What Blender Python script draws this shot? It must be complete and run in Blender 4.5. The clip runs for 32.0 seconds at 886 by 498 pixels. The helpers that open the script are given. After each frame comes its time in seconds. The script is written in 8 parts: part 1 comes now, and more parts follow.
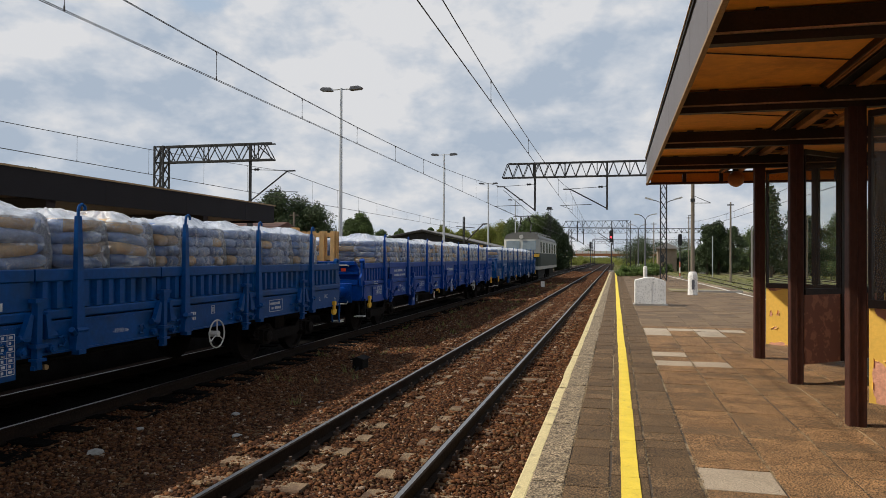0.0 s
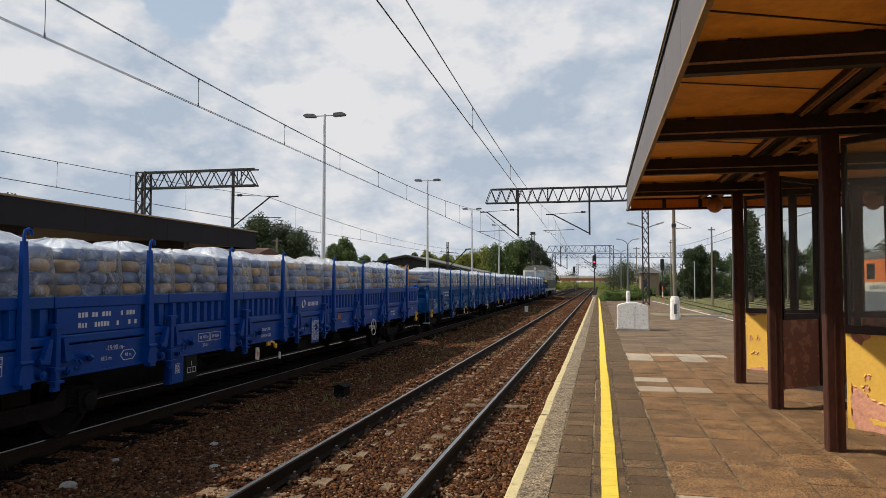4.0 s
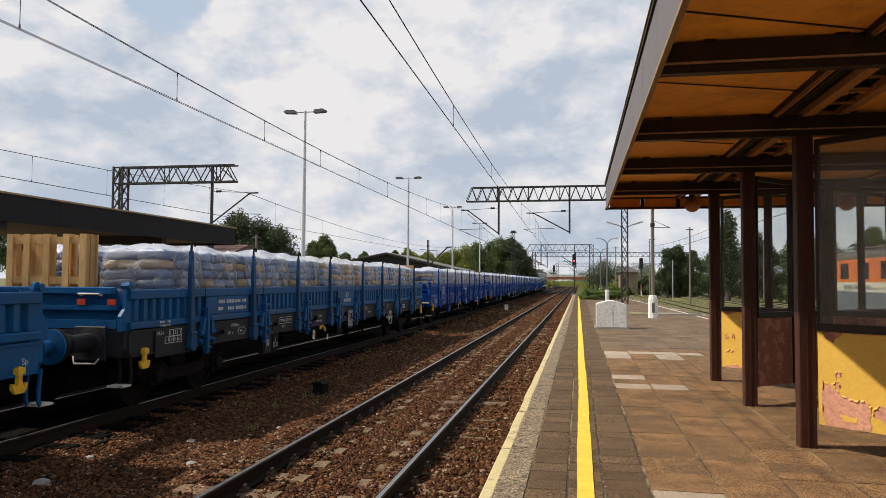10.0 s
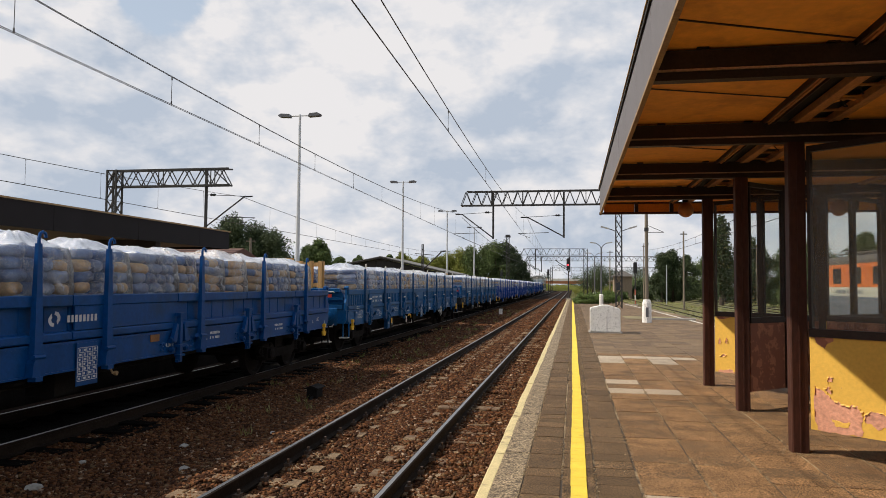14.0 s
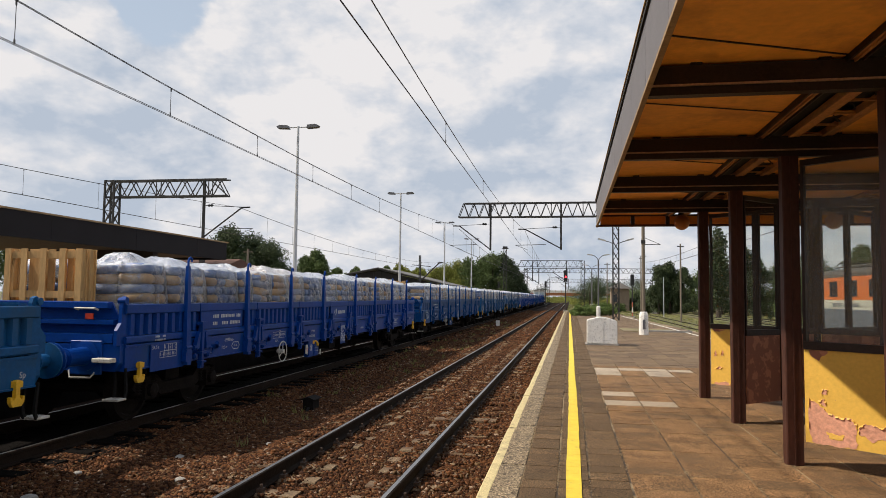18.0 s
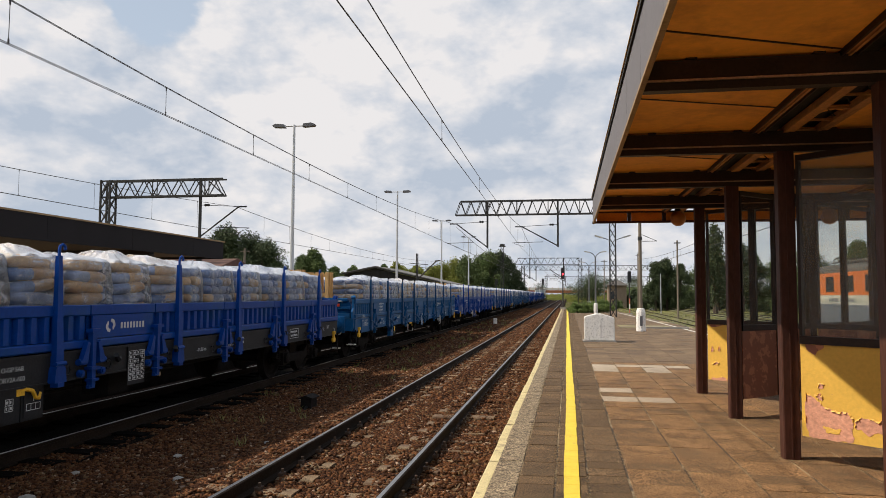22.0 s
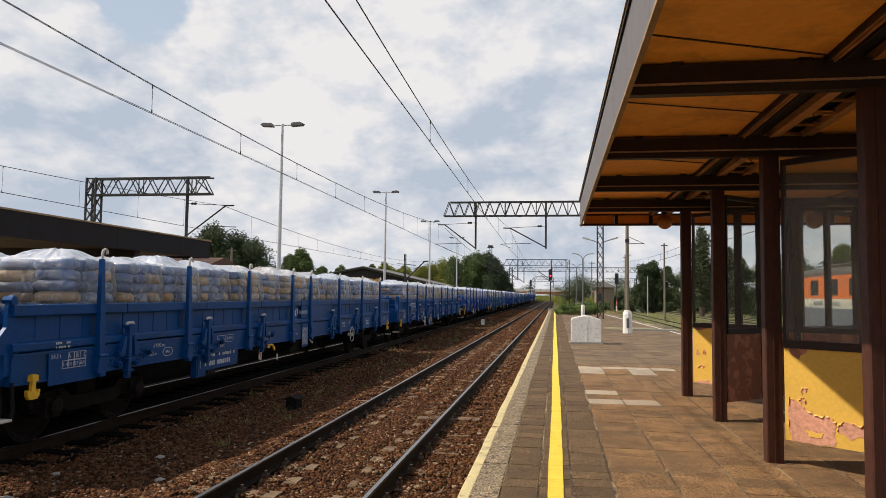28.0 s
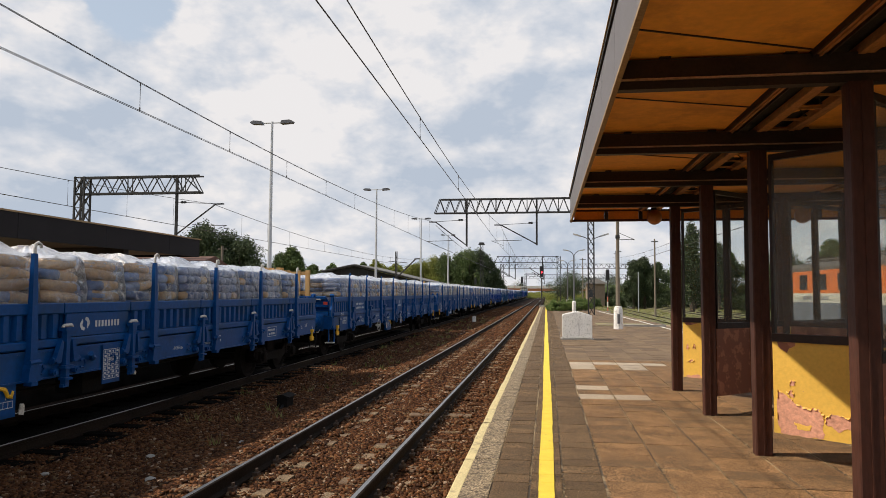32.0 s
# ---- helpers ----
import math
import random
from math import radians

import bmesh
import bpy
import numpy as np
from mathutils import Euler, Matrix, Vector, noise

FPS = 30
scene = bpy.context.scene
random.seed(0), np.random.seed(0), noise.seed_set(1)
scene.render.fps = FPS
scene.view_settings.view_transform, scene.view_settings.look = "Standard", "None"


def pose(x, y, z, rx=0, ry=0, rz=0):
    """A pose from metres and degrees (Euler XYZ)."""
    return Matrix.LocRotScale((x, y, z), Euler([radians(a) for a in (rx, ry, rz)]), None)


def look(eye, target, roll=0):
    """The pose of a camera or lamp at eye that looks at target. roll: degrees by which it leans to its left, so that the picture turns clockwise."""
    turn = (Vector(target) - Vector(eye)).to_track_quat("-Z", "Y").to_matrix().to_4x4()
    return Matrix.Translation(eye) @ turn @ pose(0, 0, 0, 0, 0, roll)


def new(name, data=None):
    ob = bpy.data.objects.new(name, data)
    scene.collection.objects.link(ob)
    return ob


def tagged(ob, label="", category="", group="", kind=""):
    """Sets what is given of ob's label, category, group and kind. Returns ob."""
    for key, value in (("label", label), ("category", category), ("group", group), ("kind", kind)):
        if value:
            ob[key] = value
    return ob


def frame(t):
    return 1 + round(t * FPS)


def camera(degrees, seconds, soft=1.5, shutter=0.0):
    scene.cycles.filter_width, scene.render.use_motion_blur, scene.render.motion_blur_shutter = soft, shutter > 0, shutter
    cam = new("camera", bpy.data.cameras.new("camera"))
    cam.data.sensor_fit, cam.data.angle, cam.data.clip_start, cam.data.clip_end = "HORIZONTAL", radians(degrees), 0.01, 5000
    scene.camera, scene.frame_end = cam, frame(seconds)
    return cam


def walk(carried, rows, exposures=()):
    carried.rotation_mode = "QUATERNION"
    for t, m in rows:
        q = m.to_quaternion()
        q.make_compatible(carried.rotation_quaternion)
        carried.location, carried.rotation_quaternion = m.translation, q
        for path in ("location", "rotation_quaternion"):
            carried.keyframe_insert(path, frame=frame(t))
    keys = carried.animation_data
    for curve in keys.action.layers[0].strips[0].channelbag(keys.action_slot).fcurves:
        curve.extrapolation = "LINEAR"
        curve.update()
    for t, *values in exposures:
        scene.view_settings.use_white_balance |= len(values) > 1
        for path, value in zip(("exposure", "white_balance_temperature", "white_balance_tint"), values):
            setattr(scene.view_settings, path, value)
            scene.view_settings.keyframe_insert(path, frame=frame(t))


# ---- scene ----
cam = camera(63.5, 32.0, 0.5)
PATH = [
    (0, (2.394, 0.021, 1.855), (1.924, 1.965, 1.878), 0.3),
    (0.5, (2.402, 0.03, 1.861), (1.941, 1.976, 1.886), 0.4),
    (1, (2.391, 0.044, 1.866), (1.938, 1.991, 1.903), 0.6),
    (1.5, (2.404, 0.059, 1.873), (1.955, 2.007, 1.926), 0.6),
    (2, (2.411, 0.015, 1.876), (1.968, 1.964, 1.94), 0.5),
    (2.5, (2.423, 0.036, 1.869), (1.986, 1.986, 1.94), 0.4),
    (3, (2.417, 0.017, 1.882), (1.984, 1.968, 1.953), 0.2),
    (3.5, (2.423, 0.034, 1.873), (1.993, 1.986, 1.957), 0.2),
    (5.5, (2.445, 0.025, 1.875), (2.029, 1.978, 1.977), -0.3),
    (6, (2.439, -0.002, 1.88), (2.028, 1.952, 1.988), -0.2),
    (6.5, (2.443, 0.006, 1.883), (2.035, 1.96, 2.002), -0.3),
    (7, (2.441, -0.026, 1.888), (2.035, 1.929, 2.006), -0.3),
    (7.5, (2.455, -0.006, 1.872), (2.052, 1.949, 1.993), -0.2),
    (8, (2.464, -0.015, 1.875), (2.065, 1.941, 1.993), -0.2),
    (8.5, (2.463, -0.006, 1.862), (2.074, 1.952, 1.977), 0.1),
    (9, (2.454, 0.001, 1.867), (2.074, 1.962, 1.972), 0.2),
    (9.5, (2.451, -0.005, 1.871), (2.076, 1.958, 1.961), 0.3),
    (10, (2.451, 0.022, 1.861), (2.077, 1.984, 1.949), 0.4),
    (10.5, (2.458, 0.018, 1.859), (2.085, 1.981, 1.944), 0.4),
    (11, (2.443, 0.004, 1.868), (2.075, 1.968, 1.952), 0.5),
    (11.5, (2.445, 0.015, 1.863), (2.08, 1.98, 1.947), 0.6),
    (12, (2.444, -0.009, 1.867), (2.081, 1.956, 1.949), 0.9),
    (12.5, (2.447, 0.017, 1.87), (2.085, 1.982, 1.951), 0.9),
    (13, (2.453, 0.004, 1.866), (2.092, 1.97, 1.953), 0.6),
    (13.5, (2.457, 0.029, 1.868), (2.096, 1.994, 1.963), 0.5),
    (14, (2.456, 0.007, 1.872), (2.097, 1.972, 1.971), 0.5),
    (14.5, (2.46, 0.001, 1.873), (2.102, 1.966, 1.974), 0.5),
    (16.5, (2.452, 0.016, 1.872), (2.097, 1.982, 1.983), 0.7),
    (17, (2.452, -0.001, 1.878), (2.098, 1.964, 2.004), 0.7),
    (17.5, (2.472, 0.015, 1.878), (2.117, 1.979, 2.009), 0.7),
    (18, (2.47, -0.033, 1.873), (2.118, 1.932, 2.004), 0.7),
    (18.5, (2.471, 0.0, 1.875), (2.121, 1.965, 2.003), 0.5),
    (19, (2.476, 0.01, 1.871), (2.127, 1.975, 2.0), 0.4),
    (19.5, (2.48, -0.011, 1.874), (2.132, 1.954, 2.001), 0.4),
    (20, (2.482, -0.008, 1.875), (2.134, 1.957, 2.002), 0.4),
    (20.5, (2.477, 0.015, 1.872), (2.13, 1.981, 2.001), 0.4),
    (21, (2.468, -0.03, 1.874), (2.122, 1.935, 2.002), 0.4),
    (21.5, (2.471, -0.024, 1.876), (2.127, 1.943, 2.001), 0.4),
    (22, (2.476, -0.032, 1.863), (2.132, 1.934, 1.989), 0.3),
    (22.5, (2.494, -0.024, 1.852), (2.151, 1.943, 1.976), 0.5),
    (23, (2.481, -0.021, 1.861), (2.145, 1.947, 1.968), 0.9),
    (23.5, (2.475, 0.003, 1.869), (2.149, 1.974, 1.976), 0.9),
    (24, (2.477, -0.026, 1.872), (2.154, 1.944, 1.982), 1.0),
    (24.5, (2.479, -0.007, 1.868), (2.163, 1.964, 1.984), 1.0),
    (25, (2.48, -0.005, 1.867), (2.165, 1.966, 1.987), 1.1),
    (25.5, (2.472, 0.019, 1.872), (2.156, 1.99, 1.991), 1.0),
    (27.5, (2.496, -0.01, 1.867), (2.182, 1.961, 1.997), 0.7),
    (28, (2.495, -0.006, 1.875), (2.183, 1.965, 2.003), 0.7),
    (28.5, (2.497, -0.004, 1.877), (2.185, 1.968, 2.004), 0.7),
    (29, (2.495, -0.002, 1.876), (2.186, 1.97, 2.002), 0.7),
    (29.5, (2.499, -0.007, 1.867), (2.191, 1.965, 1.995), 0.8),
    (30, (2.501, -0.017, 1.872), (2.197, 1.956, 1.998), 0.7),
    (30.5, (2.502, -0.023, 1.869), (2.199, 1.95, 1.994), 0.5),
    (31, (2.502, -0.019, 1.868), (2.206, 1.955, 1.993), 0.5),
    (31.5, (2.512, -0.014, 1.859), (2.222, 1.961, 1.984), 0.4),
    (32, (2.509, -0.002, 1.863), (2.221, 1.973, 1.984), 0.3),
]
walk(cam, [(t, look(eye, aim, roll)) for t, eye, aim, roll in PATH], ((0.0, -0.19, 6400, 10), (3.0, -0.15, 6450, 10), (6.0, 0.0, 6500, 11), (12.0, 0.0, 6600, 12), (32.0, 0.02, 6650, 12)))

# ---- light ----
SUN_DIR = Vector((1.0, 0.15, -1.1)).normalized()
CLOUDS = (0.45, 0.2, 0.15)
COVER = 0.40
# direction, radius in degrees, thickness and brightness of the large clouds and the openings between them
CLOUD_HEARTS = (
    ((-.46, .827, .324), 8, -.26, .0), ((-.169, .907, .387), 9, -.2, .0), ((-.537, .777, .327), 7, -.22, .0),
    ((-.637, .723, .265), 8, .2, .24), ((-.595, .778, .203), 11, .2, -.20), ((-.422, .863, .279), 9, .2, .18),
    ((-.285, .916, .282), 10, .2, .13), ((-.347, .905, .244), 2.8, .3, .55), ((-.122, .97, .209), 9, .1, -.15),
    ((-.15, .935, .32), 9, .2, .15), ((-.377, .914, .152), 8, .1, .08), ((-.517, .839, .172), 9, .1, -.08))
world = bpy.data.worlds.new("world")
scene.world = world
world.use_nodes = True


def build_sky():
    nt = world.node_tree
    nt.nodes.clear()
    out = nt.nodes.new("ShaderNodeOutputWorld")
    bg = nt.nodes.new("ShaderNodeBackground")
    sky = nt.nodes.new("ShaderNodeTexSky")
    sky.sky_type = "NISHITA"
    sky.sun_disc = False
    d = -SUN_DIR
    sky.sun_elevation = math.asin(d.z)
    sky.sun_rotation = math.atan2(d.x, d.y)
    tc = nt.nodes.new("ShaderNodeTexCoord")
    sep = nt.nodes.new("ShaderNodeSeparateXYZ")
    nt.links.new(tc.outputs["Generated"], sep.inputs[0])
    # heaped clouds: crowded towards the horizon, scattered overhead
    flat = nt.nodes.new("ShaderNodeMapping")
    flat.inputs["Scale"].default_value = (1.0, 1.0, 1.75)
    flat.inputs["Location"].default_value = CLOUDS
    nt.links.new(tc.outputs["Generated"], flat.inputs["Vector"])

    def cloud_noise(scale, detail, rough, distort, shift):
        n = nt.nodes.new("ShaderNodeTexNoise")
        n.inputs["Scale"].default_value = scale
        n.inputs["Detail"].default_value = detail
        n.inputs["Roughness"].default_value = rough
        n.inputs["Distortion"].default_value = distort
        o = nt.nodes.new("ShaderNodeVectorMath"); o.operation = "ADD"; o.inputs[1].default_value = shift
        nt.links.new(flat.outputs[0], o.inputs[0])
        nt.links.new(o.outputs[0], n.inputs["Vector"])
        return n.outputs[0]

    def calc(op, a, b):
        n = nt.nodes.new("ShaderNodeMath"); n.operation = op
        for i, v in enumerate((a, b)):
            if isinstance(v, (int, float)):
                n.inputs[i].default_value = v
            else:
                nt.links.new(v, n.inputs[i])
        return n.outputs[0]

    def billow(shift):
        """Rounded heaps: small cells on large ones, edges ruffled by fine noise."""
        v = nt.nodes.new("ShaderNodeTexVoronoi"); v.feature = "SMOOTH_F1"; v.normalize = True
        v.inputs["Scale"].default_value = 7.0; v.inputs["Detail"].default_value = 3.0; v.inputs["Roughness"].default_value = 0.55
        v.inputs["Lacunarity"].default_value = 2.3; v.inputs["Smoothness"].default_value = 0.7
        o = nt.nodes.new("ShaderNodeVectorMath"); o.operation = "ADD"; o.inputs[1].default_value = shift
        w = nt.nodes.new("ShaderNodeTexNoise"); w.inputs["Scale"].default_value = 6.0; w.inputs["Detail"].default_value = 4
        sc = nt.nodes.new("ShaderNodeVectorMath"); sc.operation = "MULTIPLY_ADD"; sc.inputs[1].default_value = (0.11, 0.11, 0.11)
        nt.links.new(flat.outputs[0], o.inputs[0]); nt.links.new(o.outputs[0], w.inputs["Vector"])
        nt.links.new(w.outputs["Color"], sc.inputs[0]); nt.links.new(o.outputs[0], sc.inputs[2])
        nt.links.new(sc.outputs[0], v.inputs["Vector"])
        fine = cloud_noise(7.5, 9, 0.6, 0.0, shift)
        return calc("ADD", calc("MULTIPLY", calc("SUBTRACT", 1.0, v.outputs["Distance"]), 0.55), calc("MULTIPLY", fine, 0.42))

    def anchor(d, degrees):
        """One at the heart of a large cloud or opening in the direction d, fading to nought at its rim."""
        n = nt.nodes.new("ShaderNodeVectorMath"); n.operation = "DOT_PRODUCT"; n.inputs[1].default_value = Vector(d).normalized()
        nt.links.new(tc.outputs["Generated"], n.inputs[0])
        r = nt.nodes.new("ShaderNodeMapRange"); r.interpolation_type = "SMOOTHSTEP"
        r.inputs[1].default_value = math.cos(radians(degrees)); r.inputs[2].default_value = 1.0
        nt.links.new(n.outputs["Value"], r.inputs[0])
        return r.outputs[0]

    heap = billow((0, 0, 0))
    lee = billow((-0.03, -0.005, 0.05))
    broad = cloud_noise(2.3, 4, 0.5, 0.0, (4.1, 2.7, 1.3))
    glow_sum = None
    for d, degrees, thick, bright in CLOUD_HEARTS:
        a = anchor(d, degrees)
        if thick:
            broad = calc("ADD", broad, calc("MULTIPLY", a, thick))
        if bright:
            b = calc("MULTIPLY", a, bright)
            glow_sum = b if glow_sum is None else calc("ADD", glow_sum, b)
    open_sky = nt.nodes.new("ShaderNodeMapRange")
    open_sky.inputs[1].default_value = 0.05; open_sky.inputs[2].default_value = 0.62
    open_sky.inputs[3].default_value = -0.11; open_sky.inputs[4].default_value = 0.17
    nt.links.new(sep.outputs[2], open_sky.inputs[0])
    body = calc("SUBTRACT", calc("ADD", calc("MULTIPLY", heap, 0.45), calc("MULTIPLY", broad, 0.55)), open_sky.outputs[0])
    cover = nt.nodes.new("ShaderNodeMapRange"); cover.interpolation_type = "SMOOTHSTEP"
    cover.inputs[1].default_value = COVER; cover.inputs[2].default_value = COVER + 0.045
    nt.links.new(body, cover.inputs[0])
    haze = nt.nodes.new("ShaderNodeMapRange")
    haze.inputs[1].default_value = 0.0; haze.inputs[2].default_value = 0.62
    haze.inputs[3].default_value = 0.97; haze.inputs[4].default_value = 0.66
    nt.links.new(sep.outputs[2], haze.inputs[0])
    pale = nt.nodes.new("ShaderNodeMix"); pale.data_type = "RGBA"
    nt.links.new(haze.outputs[0], pale.inputs[0])
    nt.links.new(sky.outputs[0], pale.inputs[6])
    pale.inputs[7].default_value = (6.1, 7.3, 8.7, 1)
    # faces turned to the sun are white, the lee sides and undersides grey-blue
    lit = calc("ADD", calc("ADD", calc("MULTIPLY", calc("SUBTRACT", heap, lee), 2.4), glow_sum), calc("ADD", calc("MULTIPLY", calc("SUBTRACT", 0.62, heap), -1.3), 0.50))
    tone = nt.nodes.new("ShaderNodeValToRGB")
    tone.color_ramp.elements[0].position = 0.18; tone.color_ramp.elements[0].color = (5.3, 6.2, 7.4, 1)
    tone.color_ramp.elements[1].position = 0.74; tone.color_ramp.elements[1].color = (9.3, 9.3, 9.4, 1)
    e = tone.color_ramp.elements.new(0.48); e.color = (7.3, 7.8, 8.5, 1)
    nt.links.new(lit, tone.inputs[0])
    mix = nt.nodes.new("ShaderNodeMix"); mix.data_type = "RGBA"
    nt.links.new(cover.outputs[0], mix.inputs[0])
    nt.links.new(pale.outputs[2], mix.inputs[6])
    nt.links.new(tone.outputs[0], mix.inputs[7])
    nt.links.new(mix.outputs[2], bg.inputs[0])
    bg.inputs[1].default_value = 0.088
    nt.links.new(bg.outputs[0], out.inputs[0])


build_sky()
sun = new("sun", bpy.data.lights.new("sun", "SUN"))
sun.data.energy = 5.0
sun.data.angle = radians(0.8)
sun.data.color = (1.0, 0.915, 0.78)
sun.matrix_world = Matrix.Translation((-40, -6, 44)) @ SUN_DIR.to_track_quat("-Z", "Y").to_matrix().to_4x4()
scene.view_settings.exposure = 0.0


# ---- mesh helpers ----
def box(bm, x0, x1, y0, y1, z0, z1, m=None):
    vs = [bm.verts.new((x, y, z)) for x in (x0, x1) for y in (y0, y1) for z in (z0, z1)]
    for f in ((0, 1, 3, 2), (4, 6, 7, 5), (0, 4, 5, 1), (2, 3, 7, 6), (0, 2, 6, 4), (1, 5, 7, 3)):
        bm.faces.new([vs[i] for i in f])
    if m is not None:
        bmesh.ops.transform(bm, matrix=m, verts=vs)
    return vs


def prism(bm, pts, y0, y1, axis="y"):
    """Extrudes a closed outline of (a, b) pairs along an axis: y takes (x, z), x takes (y, z), z takes (x, y)."""
    def at(p, c):
        return {"y": (p[0], c, p[1]), "x": (c, p[0], p[1]), "z": (p[0], p[1], c)}[axis]
    a = [bm.verts.new(at(p, y0)) for p in pts]
    b = [bm.verts.new(at(p, y1)) for p in pts]
    n = len(pts)
    bm.faces.new(a)
    bm.faces.new(b[::-1])
    for i in range(n):
        bm.faces.new((a[i], b[i], b[(i + 1) % n], a[(i + 1) % n]))
    return a + b


def tube(bm, p, q, r, n=8, r2=None):
    """A closed round bar from p to q."""
    p, q = Vector(p), Vector(q)
    r2 = r if r2 is None else r2
    d = (q - p).normalized()
    u = d.orthogonal().normalized()
    v = d.cross(u)
    rings = []
    for c, rr in ((p, r), (q, r2)):
        rings.append([bm.verts.new(c + rr * (math.cos(2 * math.pi * i / n) * u + math.sin(2 * math.pi * i / n) * v)) for i in range(n)])
    for i in range(n):
        bm.faces.new((rings[0][i], rings[0][(i + 1) % n], rings[1][(i + 1) % n], rings[1][i]))
    bm.faces.new(rings[0][::-1])
    bm.faces.new(rings[1])


def bar(bm, p, q, w, h=None):
    """A square bar from p to q."""
    h = w if h is None else h
    p, q = Vector(p), Vector(q)
    d = q - p
    m = Matrix.Translation((p + q) / 2) @ d.to_track_quat("Y", "Z").to_matrix().to_4x4()
    return box(bm, -w / 2, w / 2, -d.length / 2, d.length / 2, -h / 2, h / 2, m)


def polytube(bm, pts, r, n=6):
    """A bent round bar through the points, in one piece."""
    pts = [Vector(p) for p in pts]
    u = (pts[1] - pts[0]).orthogonal().normalized()
    rings = []
    for i, p in enumerate(pts):
        d = (pts[min(i + 1, len(pts) - 1)] - pts[max(i - 1, 0)]).normalized()
        u = (u - d * u.dot(d)).normalized()
        v = d.cross(u)
        rings.append([bm.verts.new(p + r * (math.cos(2 * math.pi * k / n) * u + math.sin(2 * math.pi * k / n) * v)) for k in range(n)])
    for a, b in zip(rings, rings[1:]):
        for k in range(n):
            bm.faces.new((a[k], a[(k + 1) % n], b[(k + 1) % n], b[k]))
    bm.faces.new(rings[0][::-1])
    bm.faces.new(rings[-1])


def mesh_of(name, bm, material, smooth=False):
    bmesh.ops.recalc_face_normals(bm, faces=bm.faces)
    me = bpy.data.meshes.new(name)
    bm.to_mesh(me)
    bm.free()
    for m in (material if isinstance(material, (list, tuple)) else [material]):
        me.materials.append(m)
    if smooth:
        for p in me.polygons:
            p.use_smooth = True
    return me


def part(name, bm, material, parent=None, label="", smooth=False):
    ob = new(name, mesh_of(name, bm, material, smooth))
    if parent is not None:
        ob.parent = parent
    return tagged(ob, label)


def thing(name, label, category, m=None, group="", kind=""):
    ob = new(name)
    ob.empty_display_size = 0.2
    if m is not None:
        ob.matrix_basis = m
    return tagged(ob, label, category, group, kind)


def lathe(bm, prof, n=16, m=None):
    """Turns (r, z) pairs about z."""
    vs = []
    rings = []
    for r, z in prof:
        ring = [bm.verts.new((r * math.cos(2 * math.pi * i / n), r * math.sin(2 * math.pi * i / n), z)) for i in range(n)]
        rings.append(ring)
        vs += ring
    for a, b in zip(rings, rings[1:]):
        for i in range(n):
            bm.faces.new((a[i], a[(i + 1) % n], b[(i + 1) % n], b[i]))
    bm.faces.new(rings[0][::-1])
    bm.faces.new(rings[-1])
    if m is not None:
        bmesh.ops.transform(bm, matrix=m, verts=vs)


def ring_wheel(bm, r, t, n=24, m=None, k=6):
    vs = []
    for i in range(n):
        a = 2 * math.pi * i / n
        vs.append([bm.verts.new(((r + t * math.cos(2 * math.pi * j / k)) * math.cos(a), t * math.sin(2 * math.pi * j / k), (r + t * math.cos(2 * math.pi * j / k)) * math.sin(a))) for j in range(k)])
    for i in range(n):
        for j in range(k):
            bm.faces.new((vs[i][j], vs[(i + 1) % n][j], vs[(i + 1) % n][(j + 1) % k], vs[i][(j + 1) % k]))
    if m is not None:
        bmesh.ops.transform(bm, matrix=m, verts=[v for r_ in vs for v in r_])


